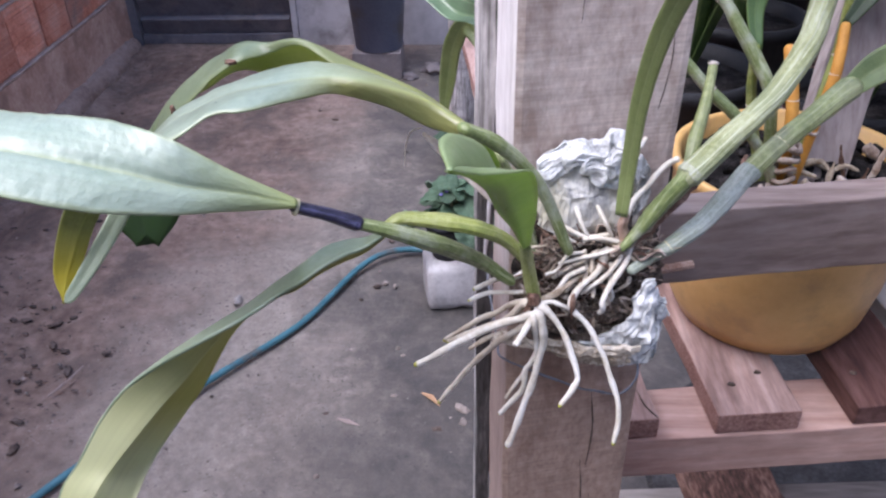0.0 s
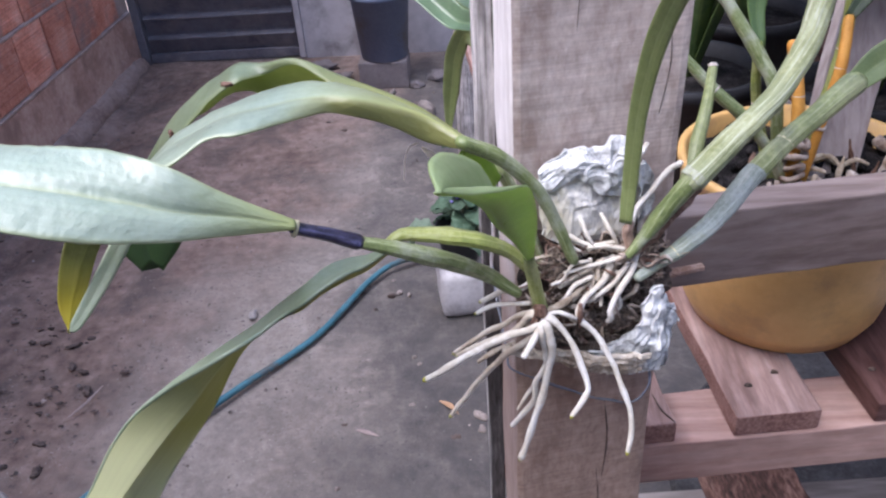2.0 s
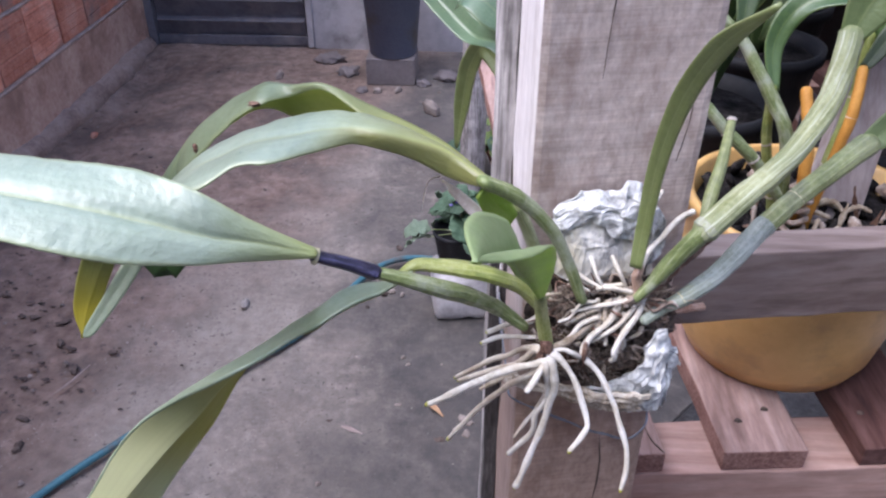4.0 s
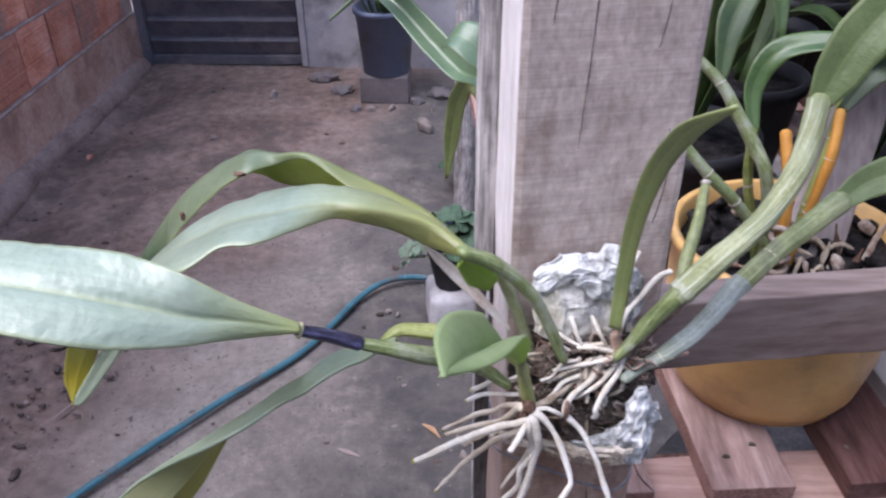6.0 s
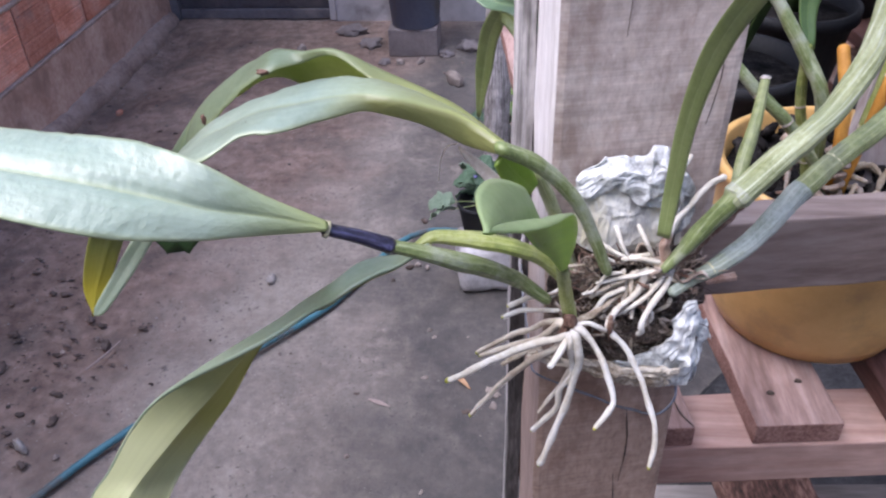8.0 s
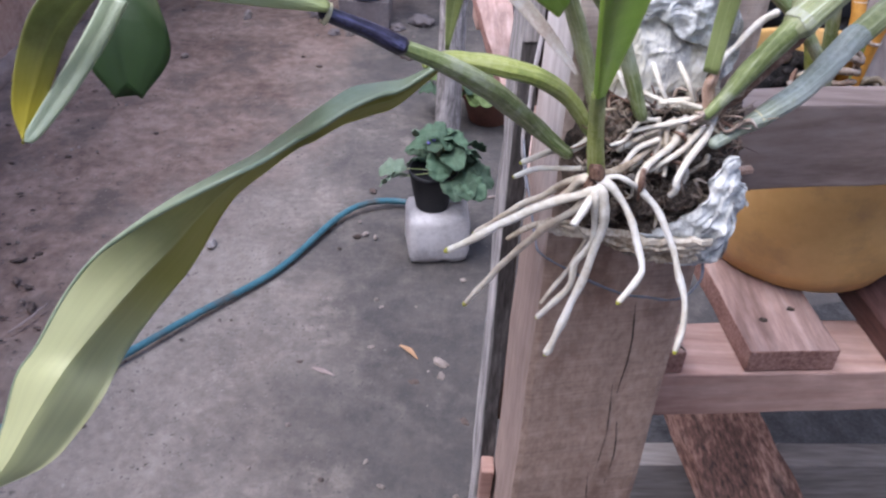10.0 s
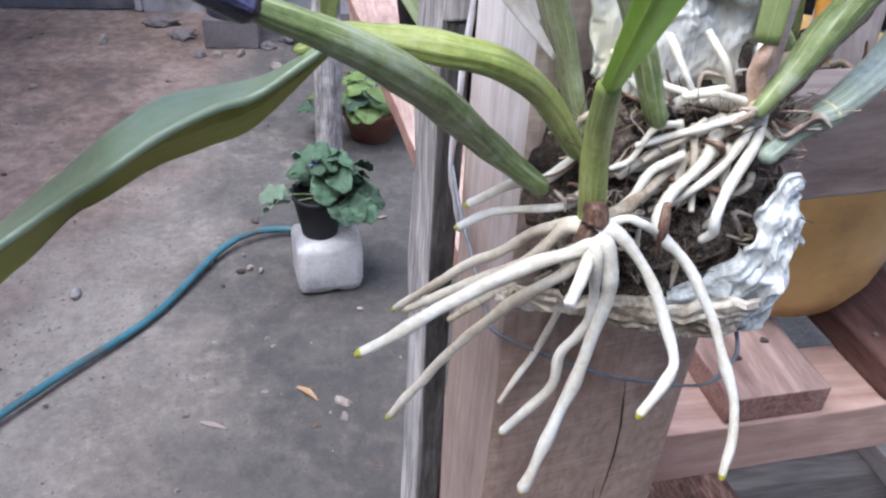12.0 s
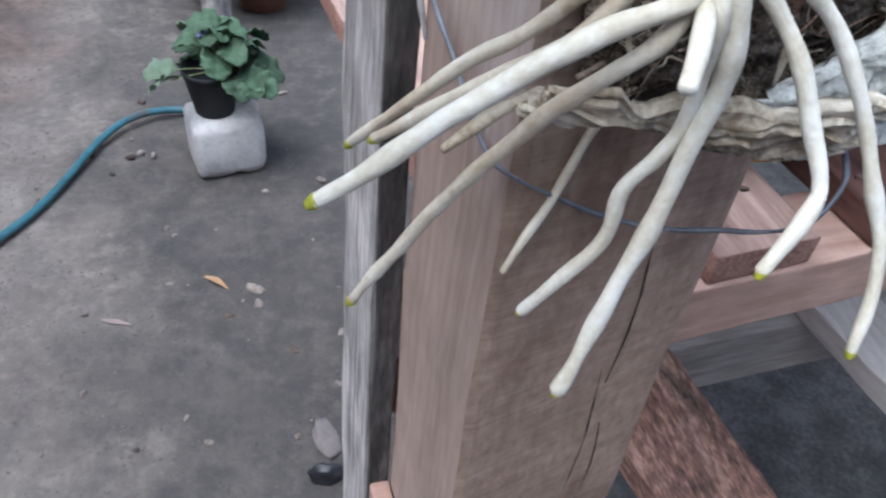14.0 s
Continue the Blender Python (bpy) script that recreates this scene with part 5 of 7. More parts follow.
tpart("back_wrap", crumple([(0.0500, 0.2610, 1.0375), (0.0558, 0.2615, 1.0369), (0.061, 0.2620, 1.0406), (0.0662, 0.2620, 1.0412), (0.0716, 0.2615, 1.0385), (0.0764, 0.2618, 1.0338), (0.0818, 0.2640, 1.0323), (0.0853, 0.2658, 1.0320), (0.0890, 0.2680, 1.0330), (0.0925, 0.2700, 1.0340)],
                           [(0.0508, 0.2640, 1.0408), (0.0530, 0.2645, 1.0462), (0.0579, 0.2650, 1.0510), (0.0664, 0.2660, 1.0522), (0.0748, 0.2670, 1.0520), (0.0775, 0.2672, 1.0552), (0.0824, 0.2682, 1.0545), (0.0850, 0.2700, 1.0475), (0.0890, 0.2710, 1.0410), (0.0925, 0.2720, 1.0360)],
                           120, 0.0024, 3, 190.0, 0.004, bands=0.9), M_WRAP, mount, "bright grey-white crumpled flap")
tpart("back_wrap", crumple([(0.0520, 0.2600, 1.0190), (0.0592, 0.2590, 1.0150), (0.0705, 0.2600, 1.0125), (0.0844, 0.2640, 1.0113), (0.0925, 0.2690, 1.0150)],
                           [(0.0507, 0.2640, 1.0402), (0.0614, 0.2650, 1.0427), (0.0723, 0.2660, 1.0409), (0.0837, 0.2690, 1.0353), (0.0930, 0.2720, 1.0340)],
                           110, 0.0014, 7, 160.0, 0.003, bands=1.6), M_PAD, mount, "cream and grey lower sheet")
tpart("back_wrap", crumple([(0.0885, 0.2650, 1.0190), (0.0905, 0.2655, 1.0260), (0.0895, 0.2660, 1.0340), (0.0880, 0.2665, 1.0420)],
                           [(0.0945, 0.2690, 1.0230), (0.0960, 0.2700, 1.0290), (0.0950, 0.2700, 1.0370), (0.0905, 0.2690, 1.0440)],
                           60, 0.0012, 15, 190.0, 0.002, bands=0.5), M_WRAP, mount, "grey-white torn edge")
tpart("side_wrap", crumple([(0.0700, 0.2530, 0.9590), (0.0843, 0.2520, 0.9560), (0.0955, 0.2510, 0.9550), (0.1015, 0.2500, 0.9615), (0.1025, 0.2500, 0.9739), (0.1055, 0.2530, 0.9840)],
                           [(0.0704, 0.2490, 0.9679), (0.0811, 0.2470, 0.9735), (0.0872, 0.2455, 0.9835), (0.0904, 0.2455, 0.9944), (0.0925, 0.2455, 1.0005), (0.0959, 0.2465, 1.0026)],
                           150, 0.0023, 9, 200.0, 0.005, bands=0.2, layers=0.9), M_WRAP, mount, "layered grey-white folds")
tpart("front_lip", crumple([(0.036, 0.253, 0.9680), (0.055, 0.2500, 0.9655), (0.072, 0.2475, 0.9610), (0.090, 0.2450, 0.9615)], [(0.040, 0.249, 0.9740), (0.056, 0.2460, 0.9728), (0.074, 0.2430, 0.9722), (0.094, 0.2415, 0.9735)], 90, 0.0022, 5, 200.0, 0.002, bands=0.15, layers=0.5), M_LIP, mount, "cream-coloured torn lip")
rnd = random.Random(11)
for k in range(260):
    c = Vector((rnd.uniform(0.048, 0.098), rnd.uniform(0.247, 0.258), rnd.uniform(0.970, 1.018)))
    a = rnd.uniform(0, 6.28)
    d = Vector((math.cos(a), -0.25 * rnd.random(), math.sin(a) * 0.8)) * rnd.uniform(0.005, 0.018)
    bend = Vector((rnd.uniform(-0.004, 0.004), rnd.uniform(-0.003, 0.001), rnd.uniform(-0.004, 0.004)))
    r = 0.00012 + 0.0006 * rnd.random() ** 4
    tpart("rootlet", tube([c - d * 0.5, c - d * 0.2 + bend, c + d * 0.2 - bend * 0.5, c + d * 0.5 + bend * 0.3], [r * 0.6, r, r, r * 0.5], 12, 5, wobble=0.5, seed=k), rnd.choice((M_TWIG, M_TWIG, M_OLDROOT, M_FIBRE, M_BROWN)), mount)
for k in range(5):
    c = Vector((rnd.uniform(0.060, 0.098), rnd.uniform(0.246, 0.253), rnd.uniform(0.976, 1.016)))
    a = rnd.uniform(0.6, 2.2)
    d = Vector((math.cos(a), -0.2, -math.sin(a))) * rnd.uniform(0.005, 0.010)
    w = rnd.uniform(0.0008, 0.0017)
    tpart("dry_scale", blade([c - d, c + Vector((0, -0.001, 0)), c + d], [w * 0.5, w, w * 0.3], [(rnd.uniform(-0.6, 0.6), -1, 0.3), (rnd.uniform(-0.6, 0.6), -1, 0.3)], 0.5, 8, 4, 0.0002, wave=0.4, seed=k), rnd.choice((M_BROWN, M_OLDROOT, M_TWIG, M_TWIG)), mount)
wire = thing("tie_wire", "thin bluish steel wire tied round the post", "wire", (0.08, 0.26, 0.93))
tpart("strand", tube([(0.0335, 0.3085, 0.972), (0.0345, 0.295, 0.9635), (0.036, 0.286, 0.958), (0.0382, 0.273, 0.949), (0.0395, 0.2622, 0.949), (0.0518, 0.2642, 0.940), (0.0670, 0.2660, 0.931), (0.0745, 0.2600, 0.9325), (0.082, 0.2535, 0.937), (0.0894, 0.2447, 0.9442), (0.0951, 0.2452, 0.9525), (0.0962, 0.2500, 0.9580)], [0.0005, 0.0005], 90, 6, wobble=0.5, seed=2), M_WIRE, wire)
thread = thing("hanging_thread", "pale cord hanging beside the post", "cord", (0.036, 0.315, 1.0))
tpart("cord", tube([(0.0360, 0.3085, 1.020), (0.0348, 0.3085, 1.002), (0.0342, 0.3085, 0.9898), (0.0340, 0.3085, 0.9817), (0.0332, 0.3085, 0.9724), (0.0350, 0.3085, 0.9609), (0.0371, 0.3085, 0.9495)], [0.0008, 0.0009, 0.0007], 40, 7, wobble=0.5), M_THREAD, thread)

orchid = thing("mounted_orchid", "bare-rooted orchid with drooping green leaves mounted on the post", "orchid", (0.05, 0.238, 0.997))


def root(pts, r, tip=True, mat=None, seed=0, bow=0.3):
    r *= 0.68
    start = Vector((0.0497, 0.2375, 0.9955))
    if 0.002 < (Vector(pts[0]) - start).length < 0.013:
        pts = [start] + list(pts)
    rad = [r * 1.1, r * 1.12, r, r * 1.04, r * 0.97, r * 0.98, r * 0.84]
    ob = tpart("root", tube(pts, rad, 44, 12, wobble=bow, seed=seed), mat or M_ROOT, orchid)
    if tip:
        p, q = Vector(pts[-2]), Vector(pts[-1])
        d = (q - p).normalized()
        cap = part("root_tip", tube([q - d * r * 0.1, q + d * r * 0.75], [r * 0.80, r * 0.55], 6, 12), M_ROOTTIP, None, "bright yellow-green growing tip")
        under(cap, ob)
    return ob


root([(0.0469, 0.2355, 0.9929), (0.0390, 0.2372, 0.9886), (0.0270, 0.2387, 0.9808), (0.0162, 0.2394, 0.9731), (0.0045, 0.2400, 0.9647)], 0.0022, seed=1)
root([(0.0485, 0.2417, 0.9948), (0.0427, 0.2503, 0.9877), (0.0366, 0.2569, 0.9775), (0.0303, 0.2628, 0.9698), (0.0148, 0.2735, 0.9490)], 0.0018, mat=M_TANROOT, seed=2)
root([(0.0463, 0.2432, 0.9929), (0.0410, 0.2472, 0.9828), (0.0289, 0.2554, 0.9698), (0.0168, 0.2621, 0.9579)], 0.0018, mat=M_TANROOT, seed=3)
root([(0.0463, 0.2366, 0.9876), (0.0409, 0.2419, 0.9781), (0.0365, 0.2453, 0.9711), (0.0271, 0.2511, 0.9548), (0.0197, 0.2541, 0.9412), (0.0123, 0.2564, 0.9275)], 0.0019, mat=M_TANROOT, seed=4)
root([(0.0600, 0.2610, 0.9680), (0.0582, 0.2630, 0.9605), (0.0564, 0.2650, 0.9540), (0.0540, 0.2650, 0.9470), (0.0490, 0.2630, 0.9370), (0.0420, 0.2600, 0.9265)], 0.0014, False, M_TANROOT, 5)
root([(0.0502, 0.2338, 0.9915), (0.0523, 0.2357, 0.9769), (0.0510, 0.2371, 0.9692), (0.0483, 0.2390, 0.9621), (0.0474, 0.2397, 0.9509), (0.0390, 0.2435, 0.9336)], 0.0018, seed=6)
root([(0.0526, 0.2347, 0.9932), (0.0544, 0.2340, 0.9818), (0.0528, 0.2338, 0.9717), (0.0498, 0.2331, 0.9568), (0.0461, 0.2321, 0.9423), (0.0418, 0.2307, 0.9277)], 0.0022, seed=7)
root([(0.0542, 0.2365, 0.9960), (0.0596, 0.2336, 0.9903), (0.0632, 0.2305, 0.9839), (0.0672, 0.2251, 0.9727), (0.0656, 0.2232, 0.9677), (0.0612, 0.2213, 0.9607)], 0.0018, seed=8)
root([(0.0839, 0.2529, 1.0154), (0.0777, 0.2501, 1.0102), (0.0745, 0.2469, 1.0052), (0.0673, 0.2437, 0.9991), (0.0648, 0.2400, 0.9938), (0.0704, 0.2377, 0.9880), (0.0764, 0.2335, 0.9787), (0.0805, 0.2292, 0.9685), (0.0839, 0.2251, 0.9589), (0.0843, 0.2216, 0.9501), (0.0829, 0.2188, 0.9423)], 0.0017, seed=9)
root([(0.0493, 0.2349, 0.9926), (0.0460, 0.2294, 0.9900), (0.0427, 0.2250, 0.9881)], 0.0019, False, seed=10)
root([(0.0628, 0.2573, 1.0088), (0.0566, 0.2562, 1.0055), (0.0504, 0.2555, 1.0025), (0.0442, 0.2538, 0.9982), (0.0375, 0.2543, 0.9969), (0.0282, 0.2535, 0.9928)], 0.0017, seed=11)
root([(0.0527, 0.2521, 0.9961), (0.0475, 0.2511, 0.9930), (0.0383, 0.2524, 0.9917), (0.0321, 0.2531, 0.9906), (0.0260, 0.2526, 0.9877)], 0.0014, seed=12)
root([(0.0873, 0.2515, 1.0144), (0.0846, 0.2473, 1.0082), (0.0793, 0.2432, 1.0015), (0.0766, 0.2399, 0.9965), (0.0772, 0.2405, 0.9925), (0.0765, 0.2430, 0.9890)], 0.0016, False, seed=14)
root([(0.0788, 0.2518, 1.0127), (0.0711, 0.2512, 1.0087), (0.0634, 0.2507, 1.0046), (0.0585, 0.2498, 1.0012)], 0.0018, False, seed=15)
root([(0.0809, 0.2533, 1.0152), (0.0729, 0.2568, 1.0149), (0.0684, 0.2568, 1.0117), (0.0627, 0.2571, 1.0086)], 0.0019, False, seed=16)
root([(0.0560, 0.2380, 0.9980), (0.0600, 0.2375, 0.9970), (0.0635, 0.2385, 0.9945)], 0.0012, False, seed=17)
root([(0.1045, 0.2690, 1.0424), (0.1015, 0.2715, 1.0385), (0.0975, 0.2700, 1.0345), (0.0940, 0.2660, 1.0325), (0.0878, 0.2590, 1.0300), (0.0850, 0.2550, 1.0240)], 0.0016, False, seed=18)
root([(0.0919, 0.2703, 1.0503), (0.0885, 0.2640, 1.0495), (0.0862, 0.2610, 1.0485), (0.0862, 0.2620, 1.0430)], 0.0013, False, seed=19)
for k, (a, b, c) in enumerate((((0.062, 0.257, 1.020), (0.070, 0.252, 1.0185), (0.079, 0.253, 1.019)), ((0.066, 0.257, 1.028), (0.069, 0.252, 1.022), (0.072, 0.252, 1.017)), ((0.074, 0.257, 1.029), (0.077, 0.253, 1.024), (0.080, 0.253, 1.018)),
                              ((0.056, 0.259, 1.024), (0.060, 0.254, 1.019), (0.066, 0.252, 1.016)), ((0.070, 0.252, 1.012), (0.071, 0.249, 1.004), (0.069, 0.247, 0.998)))):
    root([a, b, c], 0.0012, False, seed=30 + k)
for k, pts in enumerate((((0.0850, 0.2500, 1.0150), (0.0760, 0.2480, 1.0135), (0.0680, 0.2490, 1.0105), (0.0600, 0.2480, 1.0090)), ((0.0840, 0.2490, 1.0120), (0.0790, 0.2460, 1.0060), (0.0740, 0.2450, 1.0015), (0.0690, 0.2460, 0.9960)),
                        ((0.0820, 0.2510, 1.0170), (0.0750, 0.2500, 1.0190), (0.0690, 0.2510, 1.0180)), ((0.0800, 0.2490, 1.0080), (0.0800, 0.2470, 1.0000), (0.0815, 0.2480, 0.9930), (0.0800, 0.2490, 0.9880)),
                        ((0.0700, 0.2475, 1.0070), (0.0640, 0.2470, 1.0040), (0.0600, 0.2450, 0.9990), (0.0570, 0.2460, 0.9940)))):
    root(pts, 0.0013, False, seed=50 + k)
root([(0.041, 0.256, 0.9682), (0.035, 0.255, 0.9668), (0.0299, 0.2545, 0.9637), (0.0258, 0.2545, 0.9604)], 0.0015, False, M_OLDROOT, 71)
rnd = random.Random(61)
for k in range(16):
    a = Vector((rnd.uniform(0.060, 0.090), rnd.uniform(0.249, 0.253), rnd.uniform(0.998, 1.016)))
    d = Vector((rnd.uniform(-1.0, 0.25), rnd.uniform(-0.25, 0.1), rnd.uniform(-0.9, -0.1))).normalized() * rnd.uniform(0.010, 0.020)
    bend = Vector((rnd.uniform(-0.002, 0.002), rnd.uniform(-0.002, 0.0), rnd.uniform(-0.002, 0.003)))
    root([a, a + d * 0.35 + bend, a + d * 0.7 - bend * 0.4, a + d], rnd.uniform(0.0009, 0.0014), False, M_ROOT if k % 3 else M_TANROOT, 90 + k)
# rhizome with brown sheaths
tpart("rhizome", tube([(0.092, 0.2515, 1.024), (0.085, 0.2505, 1.017), (0.076, 0.2500, 1.008), (0.065, 0.2470, 1.001), (0.052, 0.2390, 0.997)], [0.0028, 0.0020, 0.0012, 0.0012, 0.0016], 40, 12, wobble=0.7), M_OLDROOT, orchid, "rough woody rhizome")
tpart("sheath", tube([(0.0475, 0.2365, 0.9925), (0.0500, 0.2375, 0.9975), (0.0495, 0.2380, 1.001)], [0.0018, 0.0026, 0.0024], 16, 14, wobble=0.35), M_BROWN, orchid, "papery brown sheath")
tpart("sheath", tube([(0.0845, 0.2520, 1.0140), (0.0835, 0.2510, 1.0220), (0.0825, 0.2490, 1.0310)], [0.0012, 0.0018, 0.0012], 16, 12, wobble=0.7), M_TAN, orchid, "papery brown sheath")


tpart("sheath", tube([(0.0652, 0.2395, 1.0000), (0.0650, 0.2388, 0.9945), (0.0655, 0.2392, 0.9885)], [0.0008, 0.0012, 0.0005], 14, 10, wobble=0.5), M_BROWN, orchid, "papery brown sheath")


def cane(pts, rad, mat, flat=0.8, label="", nodes=(), ribs=0):
    ob = tpart("cane", tube(pts, rad, 48, 44 if ribs else 16, flat=flat, wobble=0.05, seed=len(pts), ribs=ribs), mat, orchid, label)
    c = spline(pts, 48)
    for u in nodes:
        k = int(u * 47)
        r = along(rad, k / 48)
        ring = part("node_ring", tube([c[k], c[k] + (c[k + 1] - c[k]).normalized() * 0.0006], [r * 1.03, r * 1.0], 2, 16, flat=flat, rounded=False), M_NODE)
        under(ring, ob)
    return ob


G = [(0.0834, 0.2478, 1.0158), (0.0940, 0.2506, 1.0301), (0.1046, 0.2515, 1.0450), (0.1173, 0.2570, 1.0559), (0.1308, 0.2626, 1.0671), (0.1420, 0.2700, 1.0809), (0.1485, 0.2778, 1.0938), (0.1519, 0.2854, 1.1067)]
cane(G[:3], [0.0018, 0.0038, 0.0042], M_CANE, 0.85)
cane(G[2:], [0.0054, 0.0050, 0.0044, 0.0042, 0.0044, 0.0048], M_CANE_SILVER, 0.8, "ribbed silvery green cane", ribs=11)
axis = (Vector(G[3]) - Vector(G[2])).normalized()
bm = tube([Vector(G[2]) - axis * 0.0004, Vector(G[2]) + axis * 0.0025], [0.00545, 0.0054], 8, 44, flat=0.8, rounded=False)
for v in bm.verts:
    d = (v.co - Vector(G[2])).dot(axis)
    v.co -= axis * max(0.0, 1 - d / 0.003) * 0.0014 * noise.noise(v.co * 900)
tpart("torn_sheath", bm, M_GREYPAPER, orchid, "ragged grey papery rim")
tpart("dry_sheath", blade([(0.0850, 0.2520, 1.0110), (0.0955, 0.2540, 1.0230), (0.1050, 0.2560, 1.0350), (0.1120, 0.2580, 1.0420)], [0.0012, 0.0030, 0.0034, 0.0012], [(0.4, -0.8, -0.3), (0.4, -0.8, -0.3)], 0.3, 24, 6, 0.0004, wave=0.3), M_BROWN, orchid, "dark brown dry sheath")
H = [(0.0872, 0.2460, 1.0070), (0.0945, 0.2510, 1.0092), (0.1025, 0.2516, 1.0149), (0.1173, 0.2605, 1.0219), (0.1309, 0.2707, 1.0326), (0.1350, 0.2733, 1.0353), (0.1481, 0.2815, 1.0440), (0.1632, 0.2900, 1.0522), (0.1763, 0.2976, 1.0590)]
cane(H[:6], [0.0020, 0.0026, 0.0034, 0.0039, 0.0042, 0.0043], M_CANE_BLUE, 0.85, "bluish silvery cane", nodes=(0.40,), ribs=10)
cane(H[5:], [0.0042, 0.0041, 0.0045, 0.005], M_CANE_OLIVE, 0.85, "yellowish green upper cane", nodes=(0.30,), ribs=10)
cane([(-0.0293, 0.2105, 1.0567), (-0.0195, 0.2137, 1.0518), (-0.0107, 0.2167, 1.0466)], [0.0022, 0.0026, 0.0031], M_STEM_DARK, 0.85, "blackened purple stem", ribs=5)
cane([(-0.0107, 0.2167, 1.0466), (0.0000, 0.2206, 1.0410), (0.0100, 0.2271, 1.0332), (0.0200, 0.2393, 1.0210), (0.0300, 0.2500, 1.0085), (0.0420, 0.2510, 0.9985)], [0.0024, 0.0033, 0.0042, 0.0043, 0.0039, 0.0028], M_CANE, 0.75, "flattened green pseudobulb", ribs=9)
cane([(-0.0050, 0.2350, 1.0335), (0.0010, 0.2400, 1.0340), (0.0100, 0.2410, 1.0330), (0.0200, 0.2419, 1.0309), (0.0300, 0.2427, 1.0278), (0.0400, 0.2481, 1.0190), (0.0490, 0.2520, 1.0060)], [0.0010, 0.0028, 0.0036, 0.0040, 0.0038, 0.0034, 0.0028], M_CANE_YG, 0.75, "flattened yellow-green pseudobulb", ribs=9)
cane([(0.0241, 0.2385, 1.0697), (0.0353, 0.2437, 1.0617), (0.0455, 0.2469, 1.0507), (0.0532, 0.2484, 1.0386), (0.0631, 0.2487, 1.0146)], [0.0034, 0.0040, 0.0036, 0.0034, 0.0030], M_CANE, 0.7, "pale green cane")
cane([(0.0370, 0.2610, 1.0480), (0.0450, 0.2620, 1.0280), (0.0520, 0.2600, 1.0060)], [0.0046, 0.0050, 0.0040], M_CANE_SILVER, 0.5, "old silvery cane")

tpart("node_ring", tube([(-0.0293, 0.2105, 1.0567), (-0.0283, 0.2108, 1.0562)], [0.0027, 0.0029], 2, 14, rounded=False), M_NODE, orchid)
# leaves
tpart("leaf", draped([(-0.0285, 0.2105, 1.0595), (-0.045, 0.2045, 1.0728), (-0.060, 0.2025, 1.0840), (-0.075, 0.2060, 1.0875), (-0.090, 0.2079, 1.0890), (-0.105, 0.2080, 1.0905), (-0.125, 0.2080, 1.0915), (-0.145, 0.2050, 1.0920), (-0.165, 0.1940, 1.0885)],
                     [(-0.0278, 0.2085, 1.0586), (-0.042, 0.2025, 1.0660), (-0.0573, 0.1972, 1.0714), (-0.072, 0.1932, 1.0780), (-0.087, 0.1905, 1.0835), (-0.105, 0.1890, 1.0880), (-0.125, 0.1890, 1.0910), (-0.145, 0.1900, 1.0910), (-0.165, 0.1930, 1.0880)],
                     [(-0.0285, 0.2075, 1.0578), (-0.045, 0.1994, 1.0616), (-0.060, 0.1882, 1.0672), (-0.075, 0.1788, 1.0737), (-0.090, 0.1739, 1.0797), (-0.105, 0.1725, 1.0850), (-0.125, 0.1730, 1.0880), (-0.145, 0.1770, 1.0900), (-0.165, 0.1915, 1.0878)],
                     110, 24, 0.0008, 0.07, 0.035, 0.05, 3), (M_LEAF, M_LEAF_UNDER), orchid, "broad wrinkled leaf with a pale sheen")
tpart("leaf", draped([(0.026, 0.2420, 1.0675), (0.009, 0.268, 1.064), (-0.002, 0.275, 1.064), (-0.012, 0.280, 1.065), (-0.022, 0.284, 1.067), (-0.037, 0.288, 1.068), (-0.051, 0.293, 1.067), (-0.063, 0.301, 1.067), (-0.072, 0.304, 1.064), (-0.082, 0.305, 1.058), (-0.104, 0.302, 1.045), (-0.1240, 0.281, 1.015), (-0.1155, 0.275, 0.9985)],
                     [(0.0265, 0.2405, 1.0690), (0.010, 0.263, 1.0712), (0, 0.2691, 1.0741), (-0.010, 0.2741, 1.0766), (-0.020, 0.2777, 1.0795), (-0.036, 0.2795, 1.0863), (-0.050, 0.287, 1.0827), (-0.062, 0.2951, 1.0802), (-0.070, 0.2991, 1.0750), (-0.080, 0.2999, 1.0691), (-0.098, 0.2975, 1.053), (-0.110, 0.284, 1.028), (-0.1105, 0.2765, 1.0025)],
                     [(0.0265, 0.2385, 1.0672), (0.012, 0.2555, 1.0690), (0.001, 0.2610, 1.0725), (-0.008, 0.2655, 1.0750), (-0.019, 0.2690, 1.0780), (-0.0355, 0.2775, 1.0848), (-0.0495, 0.284, 1.0797), (-0.0597, 0.276, 1.0795), (-0.070, 0.2765, 1.0725), (-0.080, 0.277, 1.064), (-0.096, 0.277, 1.045), (-0.0935, 0.277, 1.017), (-0.1060, 0.275, 0.9990)],
                     120, 14, 0.0007, 0.05, 0.04, 0.0, 5), (M_LEAF_DARKEND, M_LEAF_UNDER), orchid, "arching leaf sharply kinked at the top, notched dark end")
